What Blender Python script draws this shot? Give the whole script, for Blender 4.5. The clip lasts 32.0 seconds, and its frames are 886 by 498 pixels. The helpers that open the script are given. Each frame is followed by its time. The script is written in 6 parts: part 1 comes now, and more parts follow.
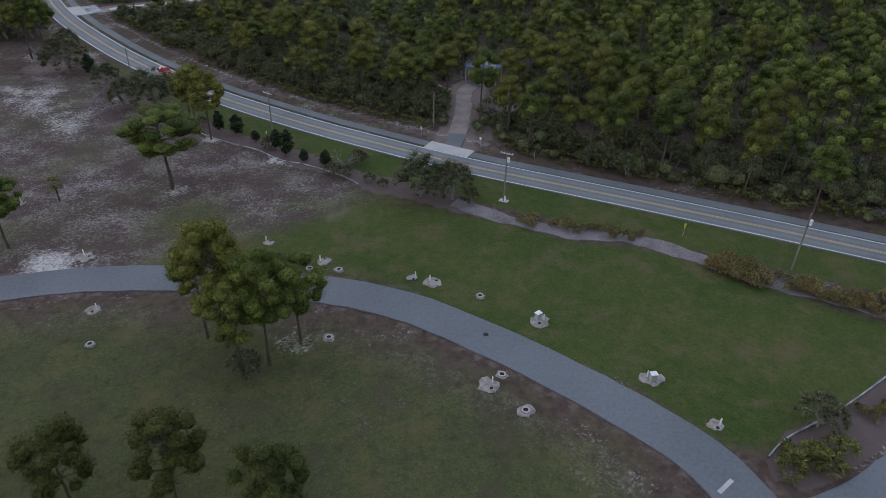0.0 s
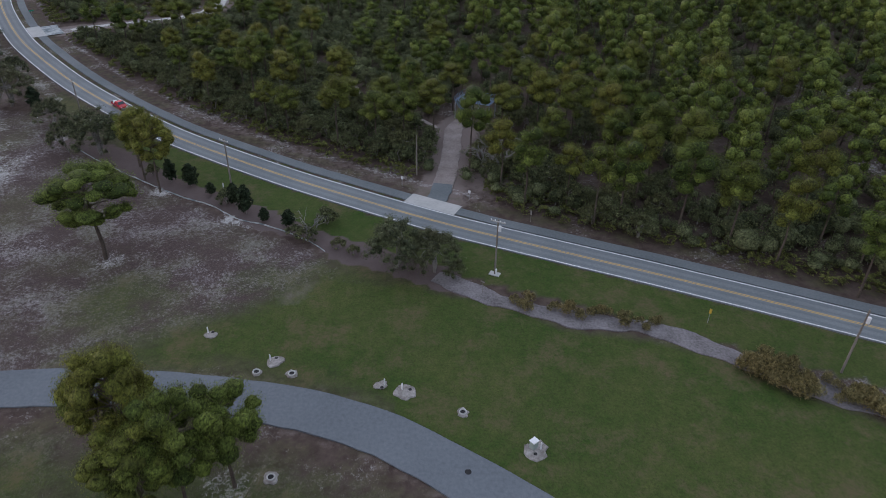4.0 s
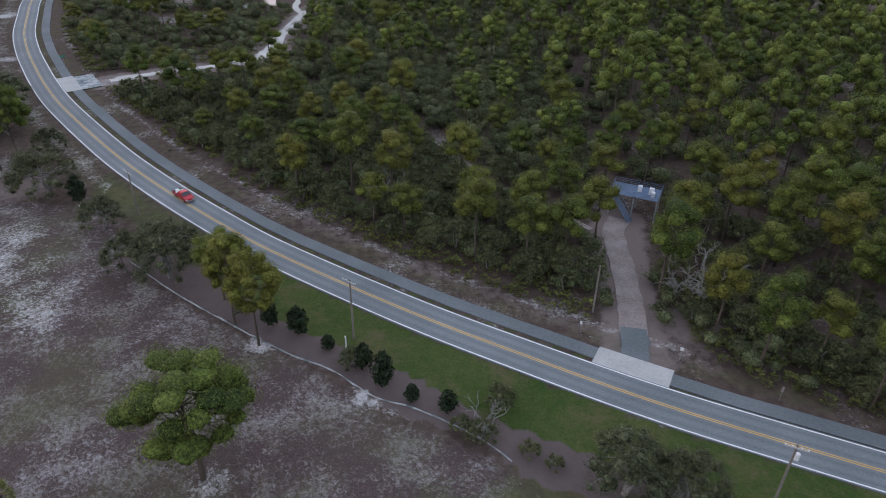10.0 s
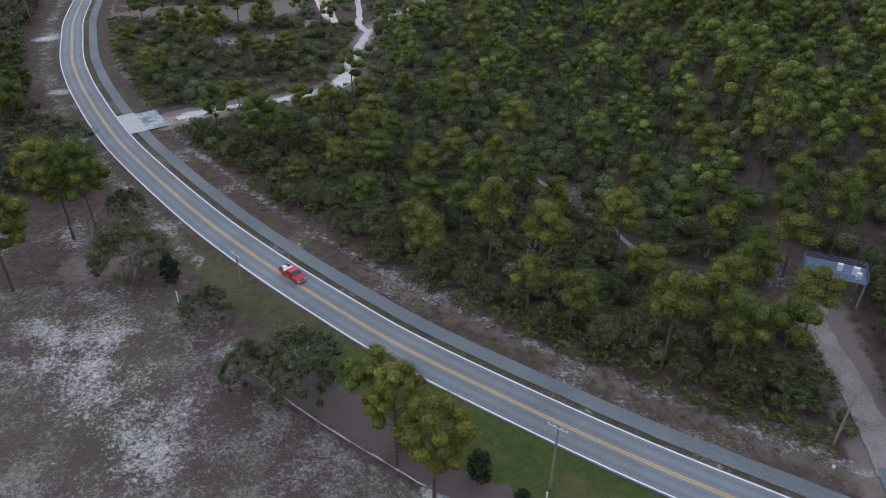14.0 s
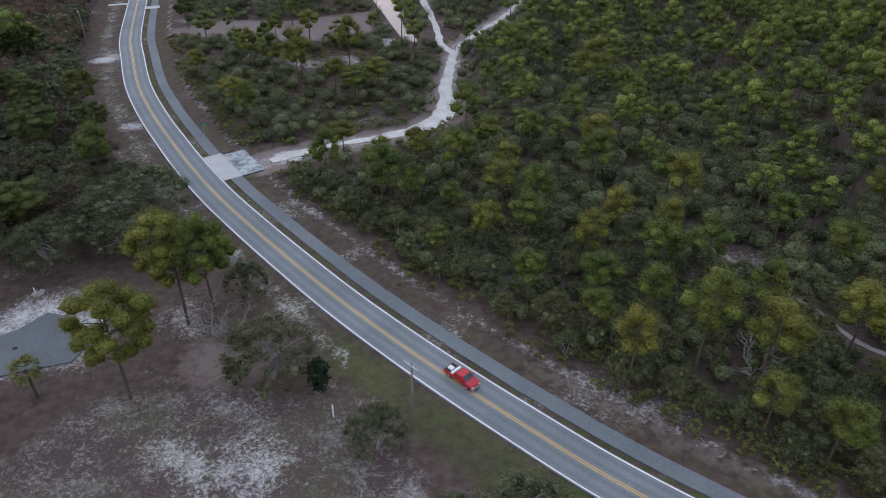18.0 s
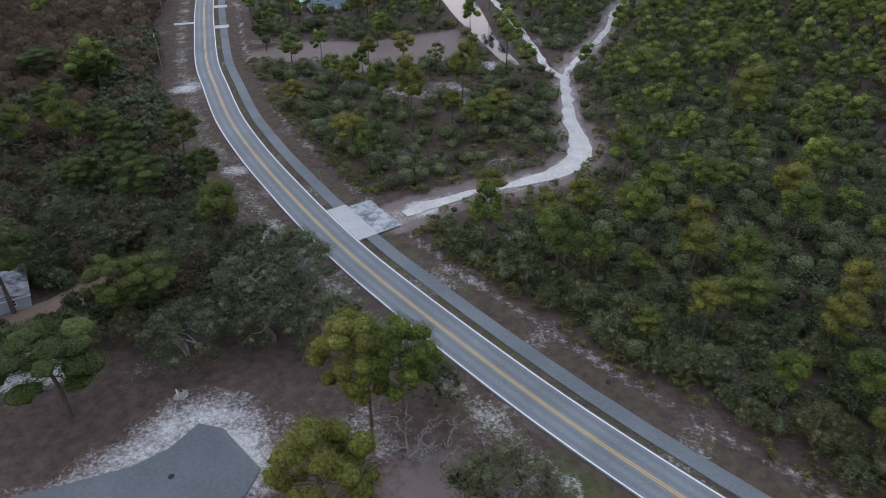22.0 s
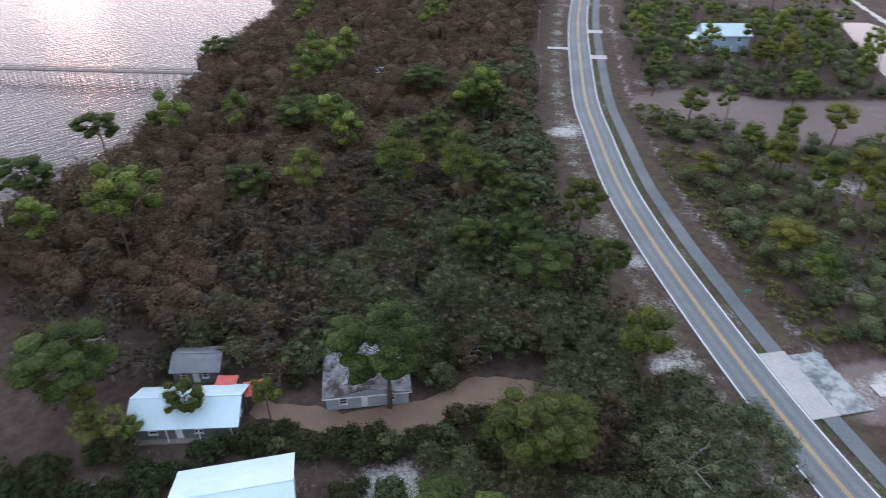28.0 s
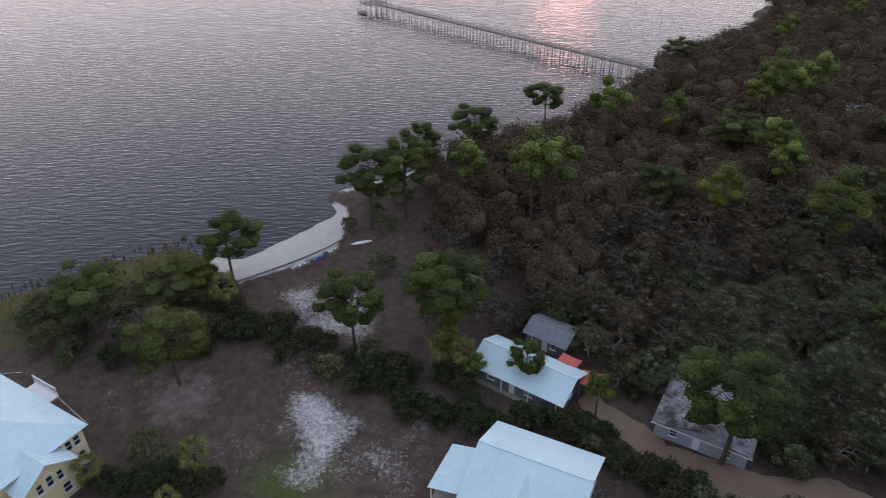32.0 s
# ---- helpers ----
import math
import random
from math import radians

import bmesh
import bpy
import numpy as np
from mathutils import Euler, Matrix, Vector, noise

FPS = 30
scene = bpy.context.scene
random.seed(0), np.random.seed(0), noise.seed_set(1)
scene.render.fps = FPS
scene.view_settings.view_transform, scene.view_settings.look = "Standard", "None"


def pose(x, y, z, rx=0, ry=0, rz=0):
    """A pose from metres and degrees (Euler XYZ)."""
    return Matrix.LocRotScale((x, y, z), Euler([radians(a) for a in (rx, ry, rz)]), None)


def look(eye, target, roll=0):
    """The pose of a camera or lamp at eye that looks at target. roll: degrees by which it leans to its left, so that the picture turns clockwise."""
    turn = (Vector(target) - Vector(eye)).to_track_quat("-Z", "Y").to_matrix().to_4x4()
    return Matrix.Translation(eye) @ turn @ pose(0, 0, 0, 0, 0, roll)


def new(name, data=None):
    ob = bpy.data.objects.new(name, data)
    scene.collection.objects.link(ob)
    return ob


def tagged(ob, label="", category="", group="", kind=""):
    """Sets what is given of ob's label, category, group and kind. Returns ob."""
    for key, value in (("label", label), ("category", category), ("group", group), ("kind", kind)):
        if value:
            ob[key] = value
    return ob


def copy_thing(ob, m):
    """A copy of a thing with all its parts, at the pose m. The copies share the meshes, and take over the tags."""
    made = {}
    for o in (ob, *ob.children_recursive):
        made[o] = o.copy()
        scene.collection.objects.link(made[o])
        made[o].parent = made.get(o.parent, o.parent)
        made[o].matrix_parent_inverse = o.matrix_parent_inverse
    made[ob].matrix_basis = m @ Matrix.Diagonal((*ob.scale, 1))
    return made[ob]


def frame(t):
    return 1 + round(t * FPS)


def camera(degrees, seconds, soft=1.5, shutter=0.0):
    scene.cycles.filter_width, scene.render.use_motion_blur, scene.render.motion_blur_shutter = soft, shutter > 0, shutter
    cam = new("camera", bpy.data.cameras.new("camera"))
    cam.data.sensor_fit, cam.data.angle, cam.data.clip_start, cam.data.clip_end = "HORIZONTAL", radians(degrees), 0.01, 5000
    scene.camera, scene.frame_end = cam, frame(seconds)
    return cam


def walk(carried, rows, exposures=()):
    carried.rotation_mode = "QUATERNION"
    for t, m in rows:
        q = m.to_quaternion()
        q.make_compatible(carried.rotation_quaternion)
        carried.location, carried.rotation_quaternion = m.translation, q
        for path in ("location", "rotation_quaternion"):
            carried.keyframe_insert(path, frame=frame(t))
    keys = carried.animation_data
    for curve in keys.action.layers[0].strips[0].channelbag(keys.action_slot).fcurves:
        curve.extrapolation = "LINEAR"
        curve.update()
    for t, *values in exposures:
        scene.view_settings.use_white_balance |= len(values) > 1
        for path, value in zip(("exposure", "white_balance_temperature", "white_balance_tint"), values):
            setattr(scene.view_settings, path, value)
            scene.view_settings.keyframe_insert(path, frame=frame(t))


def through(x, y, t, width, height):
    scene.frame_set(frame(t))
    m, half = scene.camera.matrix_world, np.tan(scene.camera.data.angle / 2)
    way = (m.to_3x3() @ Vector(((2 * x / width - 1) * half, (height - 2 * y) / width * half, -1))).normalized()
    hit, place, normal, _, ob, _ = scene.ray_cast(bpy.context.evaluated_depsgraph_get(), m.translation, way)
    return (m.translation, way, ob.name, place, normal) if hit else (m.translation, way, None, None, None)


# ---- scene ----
cam = camera(65.3, 32.0, 0.85, 0.5)

PATH = [
    (0, (2.092, -0.534, 65.888), (2.165, 1.144, 64.802), 1.2),
    (1, (4.485, 3.397, 65.729), (4.553, 5.076, 64.645), 1.1),
    (2, (6.095, 8.983, 65.757), (6.162, 10.663, 64.673), 1.0),
    (3, (7.071, 16.033, 65.825), (7.137, 17.714, 64.742), 0.9),
    (3.5, (6.926, 19.88, 65.951), (6.996, 21.56, 64.868), 1.1),
    (5.5, (2.015, 36.276, 66.835), (2.087, 37.956, 65.752), 1.2),
    (6, (0.054, 40.273, 66.884), (0.122, 41.954, 65.803), 1.2),
    (7, (-4.582, 47.662, 66.998), (-4.517, 49.346, 65.921), 1.2),
    (8, (-9.792, 54.932, 66.96), (-9.729, 56.617, 65.884), 1.2),
    (9, (-15.096, 61.932, 67.15), (-15.038, 63.616, 66.073), 1.1),
    (10, (-20.732, 69.004, 67.466), (-20.678, 70.687, 66.386), 0.9),
    (11, (-26.622, 75.815, 67.797), (-26.573, 77.496, 66.714), 0.8),
    (12, (-32.833, 82.369, 68.27), (-32.786, 84.048, 67.184), 0.7),
    (13, (-39.169, 89.31, 68.945), (-39.127, 90.985, 67.853), 0.5),
    (14, (-45.21, 96.0, 69.358), (-45.179, 97.672, 68.261), 0.2),
    (14.5, (-48.389, 99.277, 69.456), (-48.364, 100.949, 68.358), 0.1),
    (16.5, (-62.505, 112.131, 70.342), (-62.476, 113.796, 69.234), 0.6),
    (17, (-65.939, 115.122, 70.416), (-65.913, 116.786, 69.308), 0.5),
    (18, (-72.852, 121.179, 70.601), (-72.832, 122.843, 69.493), 0.3),
    (19, (-79.986, 127.105, 70.553), (-79.972, 128.77, 69.446), 0.2),
    (20, (-87.363, 133.077, 70.45), (-87.356, 134.743, 69.344), -0.1),
    (21, (-95.036, 138.936, 70.477), (-95.033, 140.602, 69.37), -0.1),
    (22, (-102.625, 144.69, 70.565), (-102.627, 146.356, 69.457), -0.3),
    (23, (-110.052, 150.67, 70.769), (-110.059, 152.334, 69.661), -0.3),
    (24, (-117.476, 157.025, 70.987), (-117.485, 158.689, 69.877), -0.4),
    (24.5, (-121.145, 160.119, 71.063), (-121.154, 161.783, 69.953), -0.3),
    (26.5, (-134.398, 170.867, 72.188), (-134.424, 172.531, 71.08), -0.5),
    (27, (-136.489, 172.307, 72.086), (-136.692, 173.961, 70.981), -0.5),
    (27.5, (-137.438, 173.018, 71.919), (-137.939, 174.608, 70.814), -0.3),
    (28, (-137.465, 173.175, 71.743), (-138.15, 174.697, 70.641), -0.3),
    (28.5, (-137.529, 173.222, 71.287), (-138.367, 174.67, 70.192), -0.3),
    (29, (-137.582, 173.218, 70.98), (-138.569, 174.571, 69.888), -0.2),
    (29.5, (-137.618, 173.343, 70.624), (-138.702, 174.622, 69.534), -0.1),
    (30, (-137.755, 173.51, 70.382), (-138.889, 174.745, 69.291), -0.0),
    (30.5, (-137.955, 173.648, 70.121), (-139.165, 174.809, 69.032), 0.0),
    (31, (-138.093, 173.832, 69.932), (-139.413, 174.867, 68.843), -0.1),
    (31.5, (-138.202, 174.0, 69.755), (-139.615, 174.906, 68.667), 0.0),
    (32, (-138.172, 174.274, 69.626), (-139.646, 175.079, 68.54), -0.1),
]
EXPOSURES = [(0, -0.4), (8, -0.18), (14, 0.02), (24, 0.1), (28, 0.4), (30, -0.05), (32, -0.35)]
walk(cam, [(t, look(eye, target, roll)) for t, eye, target, roll in PATH], EXPOSURES)

# ---- sky and sunset glow ----
SUN_LEFT = 52.0      # degrees to the left of +y
SUN_UP = 1.0
world = bpy.data.worlds.new("dusk_sky")
scene.world = world
world.use_nodes = True
wn, wl = world.node_tree.nodes, world.node_tree.links
sky = wn.new("ShaderNodeTexSky")
sky.sky_type = "NISHITA"
sky.sun_disc = False
sky.sun_elevation = radians(SUN_UP)
sky.sun_rotation = radians(-SUN_LEFT)
sky.air_density, sky.dust_density, sky.ozone_density = 1.5, 0.3, 3.0
# a thin even veil of cloud over the clear sky
veil = wn.new("ShaderNodeMix")
veil.data_type, veil.blend_type = "RGBA", "ADD"
veil.inputs[0].default_value = 1.0
# the veil is brighter and pinker towards the horizon
way = wn.new("ShaderNodeTexCoord")
axes = wn.new("ShaderNodeSeparateXYZ")
wl.new(way.outputs["Generated"], axes.inputs[0])
height = wn.new("ShaderNodeMapRange")
height.interpolation_type = "SMOOTHERSTEP"
height.inputs[1].default_value, height.inputs[2].default_value = -0.03, 0.66
wl.new(axes.outputs[2], height.inputs[0])
shade = wn.new("ShaderNodeMix")
shade.data_type = "RGBA"
shade.inputs[7].default_value = (9.5, 10.8, 13.7, 1)
wl.new(height.outputs[0], shade.inputs[0])
# and most of all towards the set sun
aim = wn.new("ShaderNodeVectorMath")
aim.operation = "DOT_PRODUCT"
aim.inputs[1].default_value = (-math.sin(radians(SUN_LEFT)), math.cos(radians(SUN_LEFT)), 0)
wl.new(way.outputs["Generated"], aim.inputs[0])
west = wn.new("ShaderNodeMapRange")
west.interpolation_type = "SMOOTHSTEP"
west.inputs[1].default_value, west.inputs[2].default_value = -0.7, 0.8
wl.new(aim.outputs["Value"], west.inputs[0])
low = wn.new("ShaderNodeMix")
low.data_type = "RGBA"
low.inputs[6].default_value = (3.2, 3.5, 4.6, 1)
low.inputs[7].default_value = (33.0, 28.6, 29.6, 1)
wl.new(west.outputs[0], low.inputs[0])
wl.new(low.outputs[2], shade.inputs[6])
wl.new(shade.outputs[2], veil.inputs[7])
haze = wn.new("ShaderNodeMix")
haze.data_type, haze.blend_type = "RGBA", "MULTIPLY"
haze.inputs[0].default_value = 1.0
haze.inputs[7].default_value = (0.6, 0.34, 0.42, 1)
wl.new(sky.outputs[0], haze.inputs[6])
wl.new(haze.outputs[2], veil.inputs[6])
wl.new(veil.outputs[2], wn["Background"].inputs[0])
wn["Background"].inputs[1].default_value = 0.09

sun = new("sun", bpy.data.lights.new("sun", "SUN"))
sun.data.energy = 0.07
sun.data.angle = radians(5)
sun.data.color = (1.0, 0.42, 0.32)
_s = Vector((-math.sin(radians(SUN_LEFT)) * math.cos(radians(4.0)), math.cos(radians(SUN_LEFT)) * math.cos(radians(4.0)), math.sin(radians(4.0))))
sun.matrix_world = look(_s * 200, (0, 0, 0))

# ---- materials ----
def nodes_of(name):
    m = bpy.data.materials.new(name)
    m.use_nodes = True
    nt = m.node_tree
    return m, nt, nt.nodes, nt.links, nt.nodes["Principled BSDF"]


def noise_node(nt, scale, detail=4.0, rough=0.55, coord=None, dist=0.0):
    n = nt.nodes.new("ShaderNodeTexNoise")
    n.inputs["Scale"].default_value, n.inputs["Detail"].default_value = scale, detail
    n.inputs["Roughness"].default_value, n.inputs["Distortion"].default_value = rough, dist
    if coord is not None:
        nt.links.new(coord, n.inputs["Vector"])
    return n


def ramp_node(nt, fac, a, b, lo=0.35, hi=0.65):
    """A colour that goes from a to b as fac goes from lo to hi."""
    r = nt.nodes.new("ShaderNodeValToRGB")
    e = r.color_ramp.elements
    e[0].position, e[1].position = lo, hi
    e[0].color, e[1].color = (*a, 1), (*b, 1)
    nt.links.new(fac, r.inputs[0])
    return r.outputs[0]


def mix_node(nt, fac, a, b, mode="MIX"):
    n = nt.nodes.new("ShaderNodeMix")
    n.data_type, n.blend_type = "RGBA", mode
    for sock, v in ((n.inputs[0], fac), (n.inputs[6], a), (n.inputs[7], b)):
        if isinstance(v, (int, float)):
            sock.default_value = v
        elif isinstance(v, tuple):
            sock.default_value = (*v, 1)
        else:
            nt.links.new(v, sock)
    return n.outputs[2]


def math_node(nt, op, a, b=0.0, clamp=False):
    n = nt.nodes.new("ShaderNodeMath")
    n.operation, n.use_clamp = op, clamp
    for sock, v in zip(n.inputs, (a, b)):
        if isinstance(v, (int, float)):
            sock.default_value = v
        else:
            nt.links.new(v, sock)
    return n.outputs[0]


def position(nt):
    return nt.nodes.new("ShaderNodeNewGeometry").outputs["Position"]


def bump_node(nt, bsdf, height, strength=0.3, distance=0.05):
    b = nt.nodes.new("ShaderNodeBump")
    b.inputs["Strength"].default_value, b.inputs["Distance"].default_value = strength, distance
    nt.links.new(height, b.inputs["Height"])
    nt.links.new(b.outputs[0], bsdf.inputs["Normal"])


def surface(name, a, b, scale=1.0, big=0.08, rough=0.8, metal=0.0, bump=0.2, spread=0.18, spec=0.3):
    """A worn surface: two colours mixed by fine and by broad noise."""
    m, nt, n, l, p = nodes_of(name)
    pos = position(nt)
    fine, broad = noise_node(nt, scale, 6, 0.65, pos), noise_node(nt, big, 3, 0.5, pos)
    f = math_node(nt, "ADD", math_node(nt, "MULTIPLY", fine.outputs[0], 0.55), math_node(nt, "MULTIPLY", broad.outputs[0], 0.45))
    l.new(ramp_node(nt, f, a, b, 0.5 - spread, 0.5 + spread), p.inputs["Base Color"])
    p.inputs["Roughness"].default_value, p.inputs["Metallic"].default_value = rough, metal
    p.inputs["Specular IOR Level"].default_value = spec
    if bump:
        bump_node(nt, p, fine.outputs[0], bump, 0.03)
    return m


def foliage(name, dark, light, tip, through=0.16, rough=0.65):
    """Leaves: each plant and each leaf differs a little, some patches yellower; shade between tufts is put into the
    colour.
    """
    m, nt, n, l, p = nodes_of(name)
    rnd = nt.nodes.new("ShaderNodeObjectInfo").outputs["Random"]
    isl = nt.nodes.new("ShaderNodeNewGeometry").outputs["Random Per Island"]
    broad = noise_node(nt, 0.11, 2, 0.5, position(nt)).outputs[0]
    f = math_node(nt, "ADD", math_node(nt, "MULTIPLY", isl, 0.58), math_node(nt, "MULTIPLY", broad, 0.42))
    col = ramp_node(nt, f, dark, light, 0.12, 0.8)
    warm = ramp_node(nt, math_node(nt, "ADD", math_node(nt, "MULTIPLY", rnd, 0.6), math_node(nt, "MULTIPLY", broad, 0.6)), (0, 0, 0), (1, 1, 1), 0.45, 0.95)
    col = mix_node(nt, math_node(nt, "MULTIPLY", warm, 0.36), col, tip)
    # fine noise paints shaded gaps and bright tufts into the leaf colour
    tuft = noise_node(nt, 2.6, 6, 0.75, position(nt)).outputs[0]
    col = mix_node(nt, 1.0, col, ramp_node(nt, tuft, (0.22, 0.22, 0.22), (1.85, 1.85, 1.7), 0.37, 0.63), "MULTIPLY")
    l.new(col, p.inputs["Base Color"])
    bump_node(nt, p, tuft, 0.7, 0.25)
    p.inputs["Roughness"].default_value, p.inputs["Specular IOR Level"].default_value = rough, 0.15
    t = nt.nodes.new("ShaderNodeBsdfTranslucent")
    l.new(col, t.inputs[0])
    mx = nt.nodes.new("ShaderNodeMixShader")
    mx.inputs[0].default_value = through
    l.new(p.outputs[0], mx.inputs[1]), l.new(t.outputs[0], mx.inputs[2])
    l.new(mx.outputs[0], n["Material Output"].inputs[0])
    return m


M = {}
# dark ends of needles, scrub and oak lowered to paint deeper shade among trees
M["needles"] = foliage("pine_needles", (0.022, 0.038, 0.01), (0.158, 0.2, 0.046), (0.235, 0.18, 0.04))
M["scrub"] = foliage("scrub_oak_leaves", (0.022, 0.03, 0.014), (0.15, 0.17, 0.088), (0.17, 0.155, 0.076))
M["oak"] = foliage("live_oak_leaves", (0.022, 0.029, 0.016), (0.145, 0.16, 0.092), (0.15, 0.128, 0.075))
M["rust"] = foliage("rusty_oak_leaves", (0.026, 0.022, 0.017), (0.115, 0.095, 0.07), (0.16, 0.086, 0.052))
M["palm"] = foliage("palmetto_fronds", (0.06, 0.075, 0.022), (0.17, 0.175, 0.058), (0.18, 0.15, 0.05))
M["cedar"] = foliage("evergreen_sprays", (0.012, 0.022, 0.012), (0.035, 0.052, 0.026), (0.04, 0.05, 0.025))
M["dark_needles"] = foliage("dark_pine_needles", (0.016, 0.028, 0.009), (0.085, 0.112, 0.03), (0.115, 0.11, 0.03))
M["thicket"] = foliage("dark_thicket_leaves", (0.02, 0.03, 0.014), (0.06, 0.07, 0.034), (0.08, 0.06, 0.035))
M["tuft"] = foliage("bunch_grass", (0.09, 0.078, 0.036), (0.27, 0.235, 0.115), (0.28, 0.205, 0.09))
M["bark"] = surface("pine_bark", (0.045, 0.035, 0.028), (0.14, 0.112, 0.09), 6, 0.5, 0.9, bump=0.6)
M["limb"] = surface("grey_oak_limb", (0.12, 0.11, 0.10), (0.34, 0.32, 0.30), 5, 0.5, 0.9, bump=0.4)
M["bleached"] = surface("bleached_dead_limb", (0.12, 0.115, 0.105), (0.29, 0.28, 0.26), 5, 0.5, 0.9, bump=0.4)


def road_material():
    """Asphalt, a little darker where the wheels run and along the edges."""
    m, nt, n, l, p = nodes_of("aged_asphalt")
    pos = position(nt)
    a = nt.nodes.new("ShaderNodeAttribute")
    a.attribute_name = "across"
    fine, broad = noise_node(nt, 3.0, 6, 0.7, pos).outputs[0], noise_node(nt, 0.09, 4, 0.6, pos).outputs[0]
    col = ramp_node(nt, mix_node(nt, 0.45, fine, broad), (0.125, 0.143, 0.152), (0.225, 0.246, 0.256), 0.33, 0.67)
    lane = math_node(nt, "ABSOLUTE", math_node(nt, "SUBTRACT", math_node(nt, "ABSOLUTE", a.outputs["Fac"]), 1.75))
    track = ramp_node(nt, math_node(nt, "ABSOLUTE", math_node(nt, "SUBTRACT", lane, 0.8)), (0.8, 0.8, 0.81), (1.06, 1.06, 1.05), 0.1, 0.55)
    col = mix_node(nt, math_node(nt, "ADD", 0.35, math_node(nt, "MULTIPLY", broad, 0.7), True), col, mix_node(nt, 1.0, col, track, "MULTIPLY"))
    l.new(col, p.inputs["Base Color"])
    p.inputs["Roughness"].default_value, p.inputs["Specular IOR Level"].default_value = 0.8, 0.35
    bump_node(nt, p, fine, 0.15, 0.03)
    return m


M["asphalt"] = road_material()
M["drive"] = surface("loop_road_asphalt", (0.105, 0.12, 0.134), (0.18, 0.198, 0.216), 2.0, 0.06, 0.85, bump=0.15)
M["court"] = surface("damp_court_asphalt", (0.085, 0.095, 0.105), (0.15, 0.163, 0.175), 2.0, 0.12, 0.7, bump=0.15)
M["path"] = surface("cycle_path_asphalt", (0.10, 0.116, 0.124), (0.19, 0.208, 0.216), 2.5, 0.11, 0.85, bump=0.15)
M["white_line"] = surface("white_road_paint", (0.66, 0.66, 0.66), (0.82, 0.82, 0.82), 4, 0.3, 0.6, bump=0)
M["yellow_line"] = surface("yellow_road_paint", (0.55, 0.34, 0.09), (0.66, 0.43, 0.14), 4, 0.3, 0.6, bump=0)
M["concrete"] = surface("pale_concrete", (0.36, 0.36, 0.35), (0.52, 0.51, 0.49), 2.0, 0.25, 0.9, bump=0.1)
M["concrete_old"] = surface("stained_concrete", (0.13, 0.16, 0.17), (0.42, 0.44, 0.44), 0.8, 0.3, 0.9, bump=0.1, spread=0.09)
M["white_sand"] = surface("white_sand", (0.36, 0.34, 0.31), (0.68, 0.66, 0.63), 1.3, 0.25, 0.95, bump=0.2, spread=0.22)
M["gravel"] = surface("pinkish_gravel", (0.17, 0.137, 0.124), (0.36, 0.31, 0.292), 2.4, 0.35, 0.95, bump=0.4, spread=0.17)
M["mulch"] = surface("grey_mulch", (0.1, 0.09, 0.09), (0.26, 0.24, 0.245), 2.6, 0.3, 0.95, bump=0.6, spread=0.14)
M["tan_gravel"] = surface("tan_gravel_drive", (0.17, 0.118, 0.09), (0.26, 0.185, 0.14), 3.0, 0.2, 0.95, bump=0.4)

# ---- building helpers ----
def join_arrays(pieces):
    """Pieces of (verts n x 3, faces m x k) as one list of vertices and one list of face arrays."""
    vs, fs, base = [], [], 0
    for v, f in pieces:
        vs.append(v)
        if len(f):
            fs.append(np.asarray(f, int) + base)
        base += len(v)
    return np.concatenate(vs), fs


def mesh_of(name, pieces, material, smooth=False):
    """One mesh from pieces of vertices and faces (each piece all triangles or all quads)."""
    verts, fs = join_arrays(pieces)
    me = bpy.data.meshes.new(name)
    me.vertices.add(len(verts))
    me.vertices.foreach_set("co", np.ascontiguousarray(verts, dtype=np.float32).ravel())
    loops = np.concatenate([f.ravel() for f in fs])
    counts = np.concatenate([np.full(len(f), f.shape[1]) for f in fs])
    me.loops.add(len(loops))
    me.loops.foreach_set("vertex_index", loops.astype(np.int32))
    me.polygons.add(len(counts))
    me.polygons.foreach_set("loop_start", np.r_[0, np.cumsum(counts)[:-1]].astype(np.int32))
    me.polygons.foreach_set("use_smooth", np.full(len(counts), bool(smooth)))
    me.update(calc_edges=True)
    me.validate()
    for one in material if isinstance(material, (list, tuple)) else [material]:
        me.materials.append(one)
    return me


def put(name, pieces, material, parent=None, label="", smooth=False):
    ob = new(name, mesh_of(name, pieces, material, smooth))
    if parent is not None:
        ob.parent = parent
    return tagged(ob, label)


def part(name, bm, material, parent, label=""):
    me = bpy.data.meshes.new(name)
    bm.normal_update()
    bm.to_mesh(me)
    bm.free()
    me.materials.append(material)
    ob = new(name, me)
    ob.parent = parent
    return tagged(ob, label)


def thing(name, x, y, z=0.0, turn=0.0):
    ob = new(name)
    ob.empty_display_size = 0.3
    ob.matrix_basis = pose(x, y, z, 0, 0, turn)
    return ob


QUAD_BOX = np.array([(0, 3, 2, 1), (4, 5, 6, 7), (0, 1, 5, 4), (1, 2, 6, 5), (2, 3, 7, 6), (3, 0, 4, 7)])


def box(x0, y0, z0, x1, y1, z1):
    v = np.array([(x, y, z) for z in (z0, z1) for x, y in ((x0, y0), (x1, y0), (x1, y1), (x0, y1))], float)
    return v, QUAD_BOX


def chamfer_box(x0, y0, z0, x1, y1, z1, c=0.03):
    """A box with its edges cut off."""
    bm = bmesh.new()
    bmesh.ops.create_cube(bm, size=1.0, matrix=Matrix.Translation(((x0 + x1) / 2, (y0 + y1) / 2, (z0 + z1) / 2)) @ Matrix.Diagonal((x1 - x0, y1 - y0, z1 - z0, 1)))
    bmesh.ops.bevel(bm, geom=list(bm.edges), offset=c, segments=1, affect="EDGES")
    return bm


